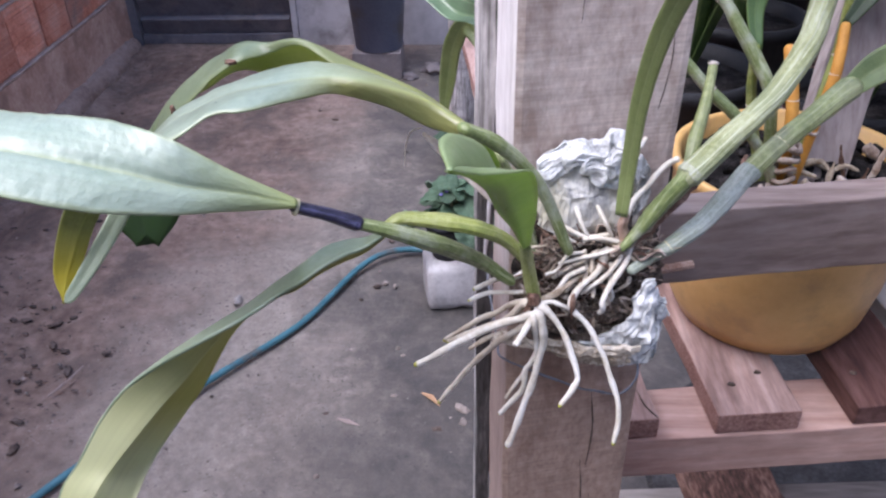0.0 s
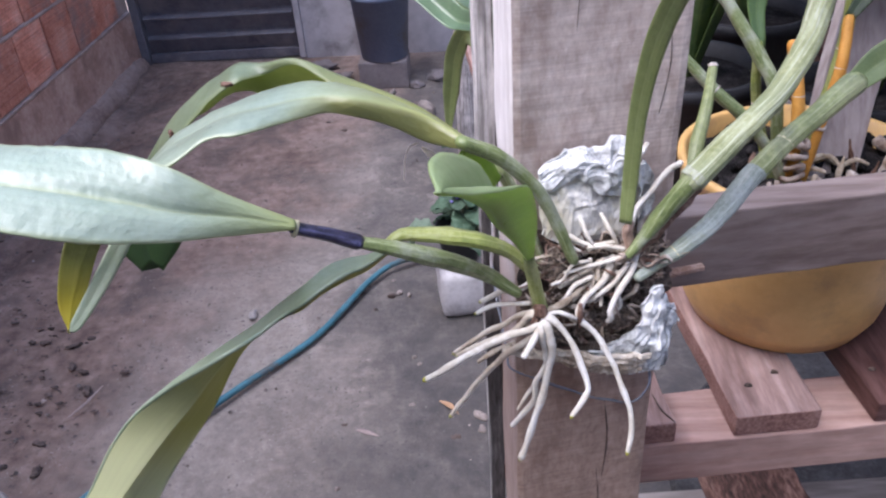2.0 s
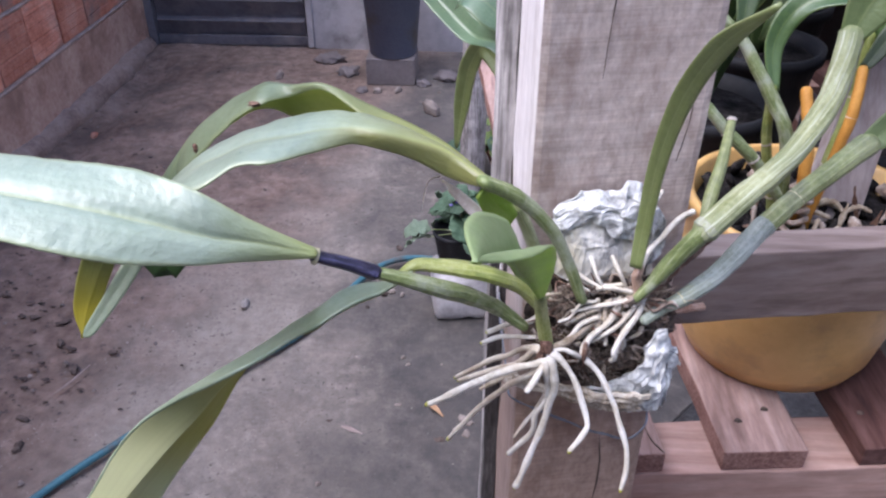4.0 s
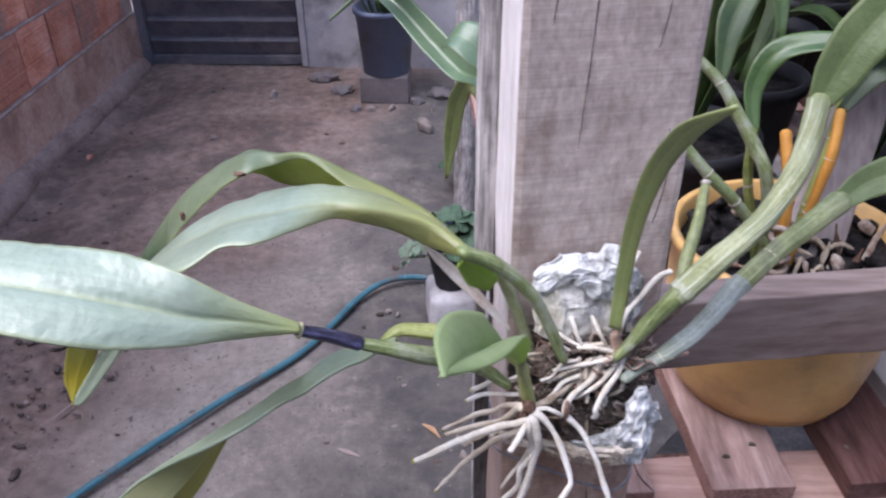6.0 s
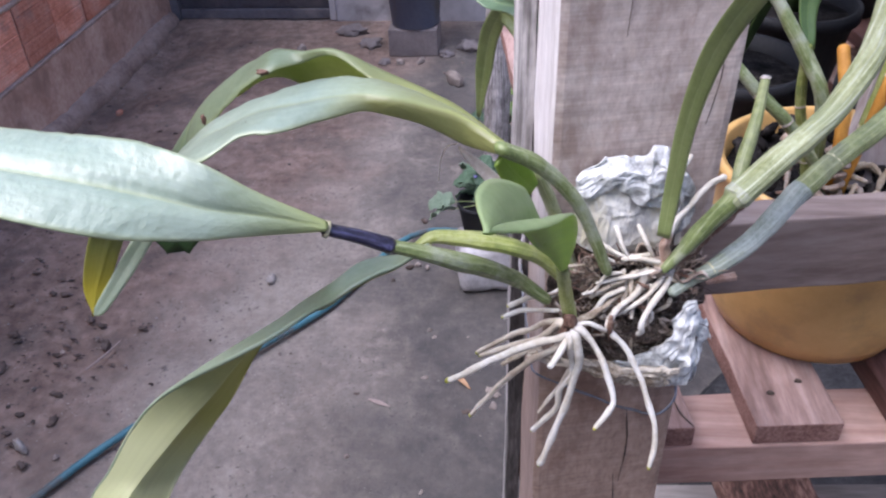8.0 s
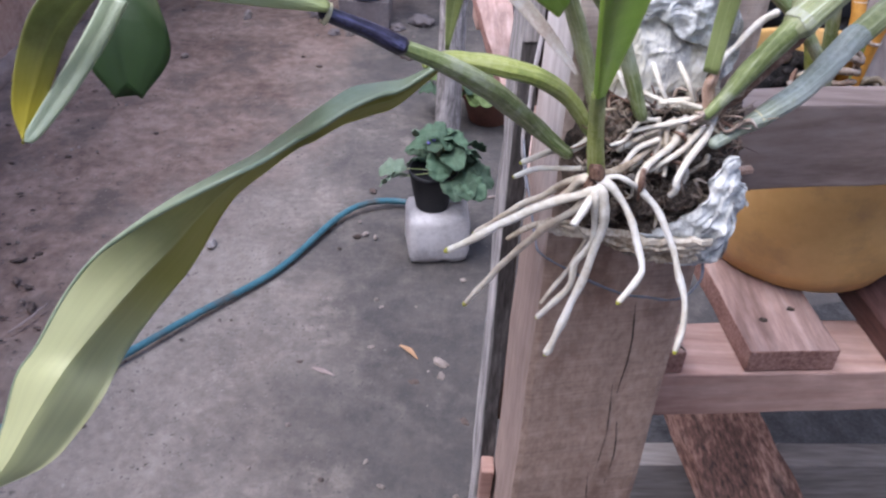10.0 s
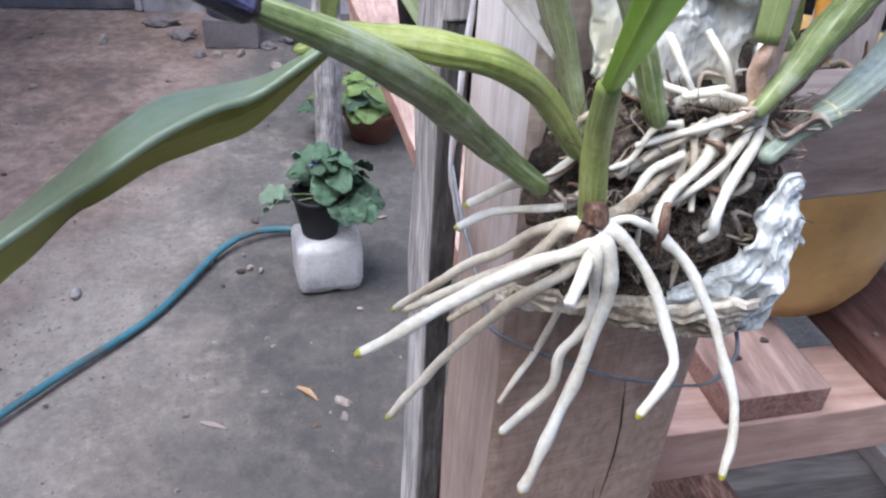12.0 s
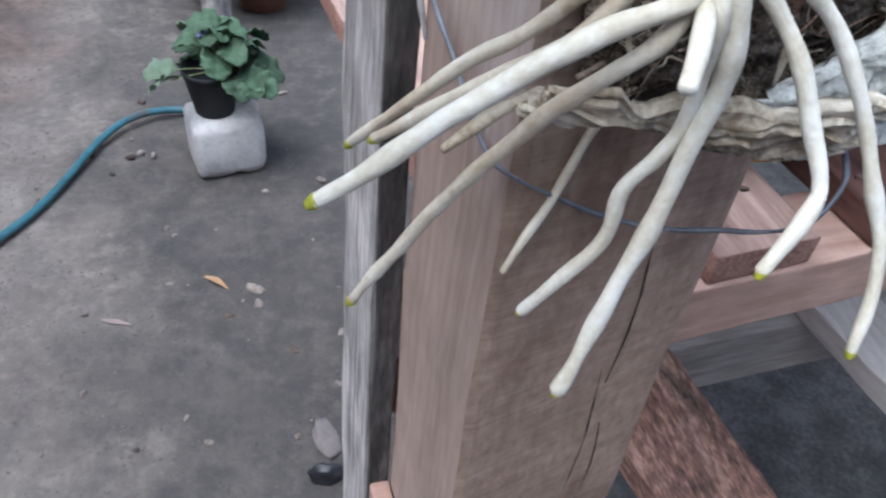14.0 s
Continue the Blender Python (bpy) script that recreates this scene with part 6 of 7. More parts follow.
tpart("leaf", draped([(0.0245, 0.2440, 1.0680), (0.010, 0.263, 1.0690), (0, 0.2632, 1.0755), (-0.010, 0.258, 1.0823), (-0.020, 0.2525, 1.0873), (-0.030, 0.2519, 1.0878), (-0.040, 0.2542, 1.0852), (-0.050, 0.257, 1.0811), (-0.060, 0.2576, 1.0769), (-0.070, 0.2545, 1.0730), (-0.086, 0.251, 1.060), (-0.1052, 0.238, 1.0399), (-0.1150, 0.230, 1.0205), (-0.1222, 0.2228, 1.0092)],
                     [(0.0240, 0.2420, 1.0690), (0.012, 0.2480, 1.0750), (0, 0.2443, 1.0812), (-0.010, 0.240, 1.0856), (-0.020, 0.240, 1.0870), (-0.030, 0.237, 1.0872), (-0.040, 0.232, 1.0870), (-0.050, 0.232, 1.0848), (-0.060, 0.231, 1.0808), (-0.070, 0.230, 1.076), (-0.088, 0.236, 1.061), (-0.1085, 0.2345, 1.0415), (-0.1185, 0.2290, 1.0215), (-0.1220, 0.2227, 1.0088)],
                     [(0.0230, 0.2415, 1.0660), (0.012, 0.2470, 1.0665), (0, 0.244, 1.0746), (-0.010, 0.2401, 1.0800), (-0.020, 0.2375, 1.0830), (-0.030, 0.2252, 1.0856), (-0.040, 0.2131, 1.0879), (-0.050, 0.2121, 1.0867), (-0.0615, 0.2075, 1.0815), (-0.073, 0.2105, 1.0745), (-0.090, 0.222, 1.064), (-0.1135, 0.231, 1.046), (-0.1235, 0.2265, 1.022), (-0.1219, 0.2228, 1.0085)],
                     120, 18, 0.0007, 0.05, 0.035, 0.02, 8), (M_LEAF_TIP, M_LEAF_TIPUNDER), orchid, "broad arching leaf with a yellowing tip")
tpart("leaf", blade([(-0.0965, 0.2496, 1.0443), (-0.1026, 0.242, 1.0335), (-0.1105, 0.2327, 1.022), (-0.1185, 0.2241, 1.0116), (-0.121, 0.2225, 1.0095)], [0.0036, 0.0036, 0.0032, 0.0022, 0.0005], [(0.2, -0.8, 0.5), (0.2, -0.8, 0.5)], 0.3, 30, 8), M_LEAF_TWIST, orchid, "split pale half of the yellowing leaf")
tpart("leaf", rolled([[(0.0005, 0.2325, 1.0355), (-0.0112, 0.2300, 1.0282), (-0.0174, 0.2265, 1.0278), (-0.0251, 0.2220, 1.0249), (-0.0325, 0.2185, 1.0210), (-0.0403, 0.2195, 1.0156), (-0.0482, 0.2172, 1.0112), (-0.0573, 0.2105, 1.0085), (-0.0701, 0.2075, 1.0021), (-0.0858, 0.2085, 0.9916), (-0.1012, 0.2086, 0.9792), (-0.1129, 0.2061, 0.9653), (-0.1236, 0.2006, 0.9485), (-0.1323, 0.1986, 0.9365), (-0.1394, 0.1936, 0.9185), (-0.1465, 0.1866, 0.9013), (-0.1498, 0.1846, 0.8952)],
                      [(0.0004, 0.2335, 1.0358), (-0.0104, 0.2365, 1.0283), (-0.0189, 0.2380, 1.0258), (-0.0258, 0.2325, 1.0264), (-0.0328, 0.2250, 1.0243), (-0.0436, 0.2270, 1.0150), (-0.0537, 0.2250, 1.0075), (-0.0637, 0.2180, 1.0043), (-0.0745, 0.2125, 0.9997), (-0.0872, 0.2100, 0.9911), (-0.1017, 0.2090, 0.9791), (-0.1134, 0.2065, 0.9652), (-0.1241, 0.2010, 0.9483), (-0.1329, 0.1990, 0.9364), (-0.1400, 0.1940, 0.9183), (-0.1471, 0.1870, 0.9011), (-0.1504, 0.1850, 0.8950)],
                      [(0.0004, 0.2330, 1.0352), (-0.0131, 0.2410, 1.0212), (-0.0211, 0.2390, 1.0187), (-0.0290, 0.2320, 1.0182), (-0.0361, 0.2260, 1.0162), (-0.0440, 0.2280, 1.0107), (-0.0566, 0.2350, 0.9982), (-0.0653, 0.2275, 0.9938), (-0.0752, 0.2215, 0.9849), (-0.0821, 0.2140, 0.9785), (-0.0906, 0.2075, 0.9708), (-0.1000, 0.2020, 0.9608), (-0.1107, 0.1975, 0.9482), (-0.1157, 0.1915, 0.9418), (-0.1253, 0.1870, 0.9277), (-0.1360, 0.1840, 0.9109), (-0.1460, 0.1840, 0.8986)],
                      [(0.0005, 0.2335, 1.0346), (-0.0140, 0.2470, 1.0153), (-0.0225, 0.2440, 1.0126), (-0.0299, 0.2340, 1.0140), (-0.0374, 0.2270, 1.0119), (-0.0446, 0.2320, 1.0055), (-0.0590, 0.2470, 0.9875), (-0.0701, 0.2465, 0.9770), (-0.0799, 0.2465, 0.9620), (-0.0842, 0.2380, 0.9543), (-0.0894, 0.2280, 0.9504), (-0.0950, 0.2180, 0.9461), (-0.1032, 0.2080, 0.9358), (-0.1054, 0.1965, 0.9309), (-0.1144, 0.1915, 0.9188), (-0.1254, 0.1870, 0.9077), (-0.1446, 0.1850, 0.8966)]], (0.30, 0.02, 0.5, 1.0), 130, 7, 0.0006, 0.04, 6), (M_OLIVE_UNDER, M_LEAF_TWIST), orchid, "hanging leaf turned underside out, its upper margin rolled over")
tpart("leaf", blade([(0.0817, 0.2488, 1.0298), (0.0826, 0.2502, 1.0480), (0.0828, 0.2454, 1.0765), (0.0842, 0.2337, 1.1038), (0.0864, 0.2133, 1.1271), (0.0893, 0.1871, 1.1452)],
                    [0.0024, 0.0029, 0.0032, 0.0036, 0.0033, 0.0006], [(-0.5, -0.85, 0.1), (-0.5, -0.75, -0.2), (-0.5, -0.6, -0.5)], 0.18, 44, 10), M_LEAF_OLIVE, orchid, "upright narrow green leaf")
tpart("leaf", blade([(0.1519, 0.2854, 1.1067), (0.1560, 0.2873, 1.1163), (0.1624, 0.2897, 1.1284), (0.1733, 0.2925, 1.1409), (0.186, 0.290, 1.148)], [0.0046, 0.0085, 0.0100, 0.0090, 0.002], [(0, -0.8, 0.6), (0, -0.7, 0.7)], 0.3, 30, 10), M_LEAF_MID, orchid)
tpart("leaf", blade([(0.1763, 0.2976, 1.0590), (0.1864, 0.3018, 1.0646), (0.1991, 0.3008, 1.0713), (0.2166, 0.3012, 1.0798), (0.235, 0.300, 1.082)], [0.0046, 0.0070, 0.0085, 0.0080, 0.002], [(0, -0.7, 0.7), (0, -0.6, 0.8)], 0.35, 30, 10), M_LEAF_MID, orchid)
shoot = tpart("side_shoot", tube([(0.1046, 0.2555, 1.0469), (0.1081, 0.2625, 1.0555), (0.1121, 0.2710, 1.0636), (0.1163, 0.2831, 1.0741)], [0.0016, 0.0026, 0.0024, 0.0021, 0.0017], 30, 20, flat=0.8, ribs=6, rounded=False), M_CANE_OLIVE, orchid, "dry-tipped yellow-green side shoot")
under(part("cut_tip", lump((0.1162, 0.2831, 1.0748), (0.0019, 0.0015, 0.0008), 3, 0.4, 2), M_PALESHEATH), shoot)
tpart("dry_sheath", blade([(0.0087, 0.2640, 1.0562), (0.0150, 0.2610, 1.0515), (0.0230, 0.2575, 1.0450), (0.0310, 0.2545, 1.0375), (0.0370, 0.2535, 1.0310), (0.0420, 0.2530, 1.0250)], [0.0005, 0.0021, 0.0027, 0.0025, 0.0020, 0.0015, 0.0006], [(-0.2, -0.7, 0.7), (0, -0.7, 0.7)], 0.5, 30, 8, thick=0.0003, wave=0.2), M_PALESHEATH, orchid, "papery pinkish-white dry sheath")
tpart("tendril", tube([(0.0085, 0.2560, 1.0620), (0.0050, 0.2550, 1.0610), (0.0030, 0.2545, 1.0560), (0.0020, 0.2540, 1.0480)], [0.0002, 0.00025, 0.0001], 24, 5), M_PALESHEATH, orchid)
tpart("leaf", blade([(0.0241, 0.2440, 1.0640), (0.0290, 0.2500, 1.0540), (0.0350, 0.2550, 1.0450)], [0.0040, 0.0060, 0.0030], [(-0.1, -0.75, 0.65), (-0.1, -0.75, 0.65)], 0.2, 20, 8), M_LEAF_YOUNG, orchid)
for k, (p, size) in enumerate((((-0.0618, 0.2755, 1.0797), (0.0022, 0.0008, 0.0010)), ((-0.0868, 0.2745, 1.0615), (0.0010, 0.0006, 0.0018)))):
    tpart("blemish", lump(p, size, 20 + k, 0.6, 3, 2.5), M_BROWN, orchid, "dark brown torn spot on a leaf edge")
drops = (((-0.0460, 0.2229, 1.0874), 0.0013), ((-0.0511, 0.2215, 1.0863), 0.0015), ((-0.0563, 0.2245, 1.0838), 0.0009), ((-0.0420, 0.2202, 1.0882), 0.0008), ((-0.0618, 0.2190, 1.0816), 0.0010), ((-0.0350, 0.2258, 1.0879), 0.0007))
for k, (p, r) in enumerate(drops):
    tagged(part("water_drop", lump(p, (r, r * 0.8, r * 0.55), k, 0.2, 2), M_WATER), "small clear drop of water lying on the broad leaf", "water drop", "water drops on the leaf")
# new shoot in front
cane([(0.0512, 0.2420, 0.9940), (0.0476, 0.2374, 1.0133), (0.0452, 0.2305, 1.0290)], [0.0030, 0.0027, 0.0022], M_CANE_YG, 0.9, "young green stem")
tpart("leaf", draped([(0.0440, 0.2310, 1.0290), (0.0375, 0.2050, 1.0570), (0.0315, 0.1800, 1.0860), (0.0289, 0.1649, 1.1001), (0.0225, 0.1520, 1.1095), (0.0200, 0.1373, 1.1148), (0.0221, 0.1232, 1.1163)],
                     [(0.0452, 0.2300, 1.0280), (0.0400, 0.2060, 1.0510), (0.0343, 0.1803, 1.0730), (0.0310, 0.1600, 1.0905), (0.0285, 0.1480, 1.1000), (0.0255, 0.1360, 1.1085), (0.0221, 0.1230, 1.1160)],
                     [(0.0468, 0.2300, 1.0290), (0.0460, 0.2050, 1.0560), (0.0440, 0.1830, 1.0770), (0.0407, 0.1625, 1.0944), (0.0345, 0.1410, 1.1058), (0.0273, 0.1301, 1.1115), (0.0221, 0.1232, 1.1163)],
                     60, 16, 0.0006, 0.10, 0.02, 0.03, 2), (M_YOUNG_TOP, M_LEAF_YOUNG), orchid, "fresh folded new leaf pointing outwards")
splinter = thing("wood_chip", "small pale dry wood splinter stuck to the rail", "wood chip", (0.1297, 0.3305, 0.948))
tpart("chip_body", box(-0.009, -0.003, -0.0012, 0.009, 0.003, 0.0012, 0.0006, pose(0.1297, 0.3305, 0.9497, 0, -4, 8.5), cuts=6, rough=0.0010), M_TAN, splinter)

# ---- yard things ----
BLOCK = Vector((-0.012, 1.56, 0))
bm = box(-0.074, -0.062, 0.0, 0.074, 0.062, 0.125, 0.02, pose(BLOCK.x, BLOCK.y, 0, 0, 0, 9), cuts=6, rough=0.007, seed=9)
for v in bm.verts:
    k = 1.03 - (1.9 if v.co.z > 0.06 else 1.2) * abs(v.co.z - 0.06)
    v.co = Vector((BLOCK.x + (v.co.x - BLOCK.x) * k, BLOCK.y + (v.co.y - BLOCK.y) * k, max(0.0, v.co.z)))
tagged(part("stone_block", finish(bm), M_STONE), "rough pale grey concrete block used as a plant stand", "stone block")
VP = Vector((BLOCK.x - 0.014, BLOCK.y + 0.002, 0.126))
vpot = thing("small_pot", "small black plastic pot standing on the stone block", "plant pot", VP)
tpart("pot_wall", turned([(0.036, 0), (0.038, 0.001), (0.053, 0.086), (0.056, 0.086), (0.056, 0.097), (0.052, 0.097), (0.049, 0.082), (0.0, 0.082)], VP, 36), M_BLACKPOT, vpot)
violet = thing("african_violet", "bushy velvety green potted plant with a few violet flowers", "potted plant", VP + Vector((0, 0, 0.083)))
rnd = random.Random(3)
for k in range(34):
    ring = 0 if k < 8 else (1 if k < 19 else 2)
    az = k * 2.399 + rnd.uniform(-0.35, 0.35)
    out = (0.024, 0.055, 0.078)[ring] * rnd.uniform(0.75, 1.25)
    up = (0.080, 0.050, 0.006)[ring] * rnd.uniform(0.75, 1.25)
    if ring == 2:
        az = -1.25 + 3.6 * (k - 19) / 14 + rnd.uniform(-0.12, 0.12)
    if k in (12, 17, 18):
        az, out, up = 3.05 + 0.22 * (k - 16), 0.098 + 0.004 * (k - 15), 0.055 - 0.009 * (k - 12)
    d = Vector((math.cos(az), math.sin(az), 0))
    o = VP + Vector((0.016, 0.0, 0.088))
    L = 0.029 * rnd.uniform(0.75, 1.3)
    c = o + d * out + Vector((0, 0, up))
    tpart("leaf_stalk", tube([o + d * 0.008, o + d * out * 0.4 + Vector((0, 0, up * 0.75)), c - d * L * 0.5], [0.0016, 0.0012], 10, 6), M_CANE, violet)
    dr = -0.2 - 0.4 * ring * rnd.uniform(0.3, 1.5)
    tilt = Vector((-d.y, d.x, 0)) * rnd.uniform(-0.5, 0.5)
    w = L / 0.029
    pts = [c - d * L, c - d * L * 0.4 + Vector((0, 0, 0.006)), c + d * L * 0.3 + Vector((0, 0, 0.004 + dr * 0.010)), c + d * L + Vector((0, 0, dr * 0.030))]
    tpart("leaf", blade(pts, [0.006 * w, 0.020 * w, 0.0255 * w, 0.0255 * w, 0.021 * w, 0.009 * w], [Vector((0, 0, 1)) - d * 0.1 + tilt, Vector((0, 0, 1)) + d * (0.2 + 0.4 * ring) + tilt], 0.22, 18, 10, 0.0006, wave=0.4, seed=k), M_SAGE_LEAF if k in (12, 17, 18) else M_VIOLET_LEAF, violet)
for k in range(3):
    c = VP + Vector((-0.012 + 0.012 * k, -0.03 + 0.008 * k, 0.176 + 0.003 * k))
    fl = part("flower", lump(c, (0.004, 0.004, 0.0022), k, 0.4, 2, 3.0), M_PETAL, None, "small violet flower")
    under(fl, violet)

hose = thing("garden_hose", "faded green garden hose lying across the yard", "garden hose", (-0.3, 1.5, 0))
tpart("hose_tube", tube([(-1.35, 0.20, 0.012), (-0.98, 0.62, 0.014), (-0.829, 0.834, 0.012), (-0.724, 0.998, 0.012), (-0.528, 1.245, 0.014), (-0.370, 1.434, 0.012), (-0.262, 1.647, 0.016), (-0.19, 1.72, 0.02), (-0.108, 1.742, 0.014), (-0.03, 1.72, 0.012), (0.01, 1.68, 0.012)],
                        [0.0078, 0.0078], 160, 12, wobble=0.06), M_HOSE, hose)

# grey pipe-like post standing behind, with its reddish pot
tagged(part("fence_post", tube([(0.0, 2.13, -0.05), (0.004, 2.135, 0.8), (0.0, 2.13, 2.1)], [0.037, 0.036, 0.035], 30, 16, wobble=0.05), M_GREYWOOD), "weathered grey round post standing in the yard", "post")
TP = Vector((0.125, 2.26, 0.0))
tpot = thing("terracotta_bowl", "low reddish-brown clay bowl on the ground", "plant pot", TP)
tpart("bowl", turned([(0.055, 0), (0.06, 0.002), (0.085, 0.085), (0.092, 0.085), (0.092, 0.1), (0.084, 0.1), (0.078, 0.08), (0.0, 0.08)], TP, 36), M_CLAY, tpot)
tbush = thing("broad_leaf_plant", "plant with broad pale green scalloped leaves in a clay bowl", "potted plant", TP + Vector((0, 0, 0.08)))
rnd = random.Random(9)
for k in range(26):
    az = k * 2.4
    d = Vector((math.cos(az), math.sin(az), 0))
    o = TP + Vector((0, 0, 0.08))
    out, up = rnd.uniform(0.03, 0.17), rnd.uniform(0.0, 0.10)
    c = o + d * out + Vector((0, 0, up))
    tpart("leaf_stalk", tube([o, o + d * out * 0.4 + Vector((0, 0, up * 0.8)), c], [0.002, 0.0015], 10, 6), M_CANE, tbush)
    L = rnd.uniform(0.035, 0.05)
    tpart("leaf", blade([c - d * L * 0.5, c, c + d * L * 0.6, c + d * L * 1.2 - Vector((0, 0, 0.015))], [0.010, 0.034, 0.042, 0.036, 0.008], [Vector((0, 0, 1)) - d * 0.3, Vector((0, 0, 1)) + d * 0.5], 0.15, 14, 8, wave=0.3, seed=k), rnd.choice((M_PALE_LEAF, M_PALE_LEAF, M_VIOLET_LEAF)), tbush)

# blue tub on a cement block by the back wall
CB = Vector((-0.335, 3.04, 0))
tagged(part("cement_block", box(CB.x - 0.095, CB.y - 0.075, 0.0, CB.x + 0.095, CB.y + 0.075, 0.105, 0.004, cuts=8, rough=0.003), M_DIMCEMENT), "dusty grey cement block under the blue tub", "cement block")
TB = Vector((-0.330, 3.05, 0.1065))
tub = thing("blue_tub", "faded blue plastic tub planted with dark leaves", "plant pot", TB)
tpart("tub_wall", turned([(0.088, 0), (0.092, 0.003), (0.112, 0.235), (0.122, 0.235), (0.122, 0.255), (0.110, 0.255), (0.104, 0.22), (0.0, 0.22)], TB, 40), M_BLUEPOT, tub)
rnd = random.Random(14)
bush = thing("tub_plant", "dark leafy plant in the blue tub", "potted plant", TB + Vector((0, 0, 0.22)))
for k in range(26):
    az = rnd.uniform(0, 6.28)
    d = Vector((math.cos(az), math.sin(az), 0))
    o = TB + Vector((0, 0, 0.22)) + d * rnd.uniform(0.01, 0.07)
    out, up = rnd.uniform(0.05, 0.2), rnd.uniform(0.1, 0.35)
    tpart("leaf", blade([o, o + d * out * 0.4 + Vector((0, 0, up * 0.8)), o + d * out * 0.8 + Vector((0, 0, up)), o + d * out * 1.2 + Vector((0, 0, up * 0.75))], [0.006, 0.014, 0.02, 0.016, 0.002], [Vector((0, 0, 1)) - d, Vector((0, 0, 1)), Vector((0, 0, 1)) + d * 0.5], 0.3, 16, 6, thick=0.001), M_LEAF_FAR, bush)

# dark damp earth under the stand; the stand's shade is put into its colour
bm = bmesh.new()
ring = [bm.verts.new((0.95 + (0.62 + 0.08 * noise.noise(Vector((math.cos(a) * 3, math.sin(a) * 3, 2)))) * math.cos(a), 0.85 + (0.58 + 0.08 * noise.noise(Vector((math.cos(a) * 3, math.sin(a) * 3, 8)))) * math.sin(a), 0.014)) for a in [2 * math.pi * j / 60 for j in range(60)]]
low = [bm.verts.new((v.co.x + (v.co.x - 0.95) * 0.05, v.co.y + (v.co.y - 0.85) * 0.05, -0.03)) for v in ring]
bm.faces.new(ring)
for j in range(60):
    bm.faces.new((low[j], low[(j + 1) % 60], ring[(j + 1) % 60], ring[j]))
tagged(part("soil_patch", finish(bm, False), material("damp_shade_soil", [(0.012, 0.012, 0.013), (0.035, 0.034, 0.036), (0.07, 0.068, 0.07)], scale=14.0, rough=0.8, bump=0.8, bump_scale=60.0, bump_depth=0.008)), "dark damp soil patch with the plant stand's shade in its colour", "soil", kind="structure")

M_WETSTONE = material("wet_stone", [(0.012, 0.013, 0.017), (0.035, 0.036, 0.045)], scale=40.0, rough=0.4, bump=0.4, bump_scale=90.0)
M_CLOD = material("dark_clod", [(0.07, 0.052, 0.045), (0.15, 0.112, 0.096)], scale=60.0, rough=0.95, bump=0.5, bump_scale=120.0)
# stones and litter
rnd = random.Random(21)
pebbles = [
    (-0.162, 2.726, 0.045, 0.03, "pale flat stone"),
    (-0.542, 1.532, 0.017, 0.013, "pale pebble"),
    (0.01, 1.171, 0.019, 0.009, "grey pebble"),
    (0.012, 1.135, 0.013, 0.005, "grey pebble"),
    (-0.92, 2.62, 0.013, 0.01, "small pale stone"),
    (-0.79, 3.02, 0.026, 0.022, "small pale stone"),
    (-0.44, 2.9, 0.03, 0.024, "broken plaster lump"),
    (-0.52, 3.08, 0.06, 0.04, "broken plaster lump"),
    (-0.62, 3.22, 0.08, 0.05, "broken plaster lump"),
    (-0.21, 2.98, 0.04, 0.03, "broken plaster lump"),
    (-0.12, 3.05, 0.06, 0.05, "broken plaster lump"),
    (-0.3, 2.9, 0.022, 0.016, "small pale stone"),
    (-0.38, 2.89, 0.018, 0.014, "small pale stone"),
    (-0.995, 0.86, 0.02, 0.014, "white pebble"),
    (-0.90, 0.985, 0.018, 0.018, "white pebble"),
    (0.075, 0.781, 0.026, 0.024, "dark wet stone"),
    (0.086, 0.847, 0.036, 0.006, "pale mossy cement flake"),
]
chips = [
    (-1.307, 2.447, 0.018, 0.012, "reddish brick chip"),
    (-0.133, 1.211, 0.008, 0.004, "white chip"),
    (-0.136, 1.361, 0.007, 0.005, "pale chip"),
    (-0.123, 1.338, 0.006, 0.004, "pale chip"),
    (-0.083, 0.872, 0.007, 0.003, "pale chip"),
    (0.119, 0.941, 0.008, 0.006, "pale chip"),
    (0.168, 1.466, 0.012, 0.004, "white chip"),
    (-0.161, 1.596, 0.009, 0.006, "white chip"),
    (-0.186, 1.607, 0.008, 0.006, "pale chip"),
    (0.053, 1.444, 0.007, 0.005, "pale chip"),
    (-0.114, 0.922, 0.006, 0.003, "pale chip"),
    (-0.312, 0.897, 0.004, 0.003, "white chip"),
    (0.141, 1.047, 0.008, 0.006, "pale chip"),
    (0.126, 1.805, 0.012, 0.004, "white chip"),
]
clods = [
    (-1.05, 0.99, 0.010, 0.007, "dark clod"),
    (-0.872, 1.057, 0.013, 0.006, "dark clod"),
    (-0.88, 0.945, 0.011, 0.005, "dark clod"),
    (-0.86, 1.285, 0.016, 0.004, "dark clod"),
    (-0.93, 1.37, 0.013, 0.003, "dark clod"),
    (-0.955, 1.445, 0.017, 0.004, "dark clod"),
    (-1.088, 1.31, 0.013, 0.005, "dark clod"),
    (-1.06, 1.20, 0.02, 0.004, "dark clod"),
    (-0.205, 1.594, 0.009, 0.007, "dark clod"),
    (-0.268, 1.645, 0.007, 0.008, "dark clod"),
    (-0.279, 1.614, 0.009, 0.006, "dark clod"),
    (0.058, 1.024, 0.01, 0.005, "dark clod"),
    (-0.04, 1.118, 0.009, 0.004, "dark clod"),
    (-0.27, 1.159, 0.006, 0.003, "dark clod"),
    (-0.188, 1.807, 0.01, 0.004, "dark clod"),
]
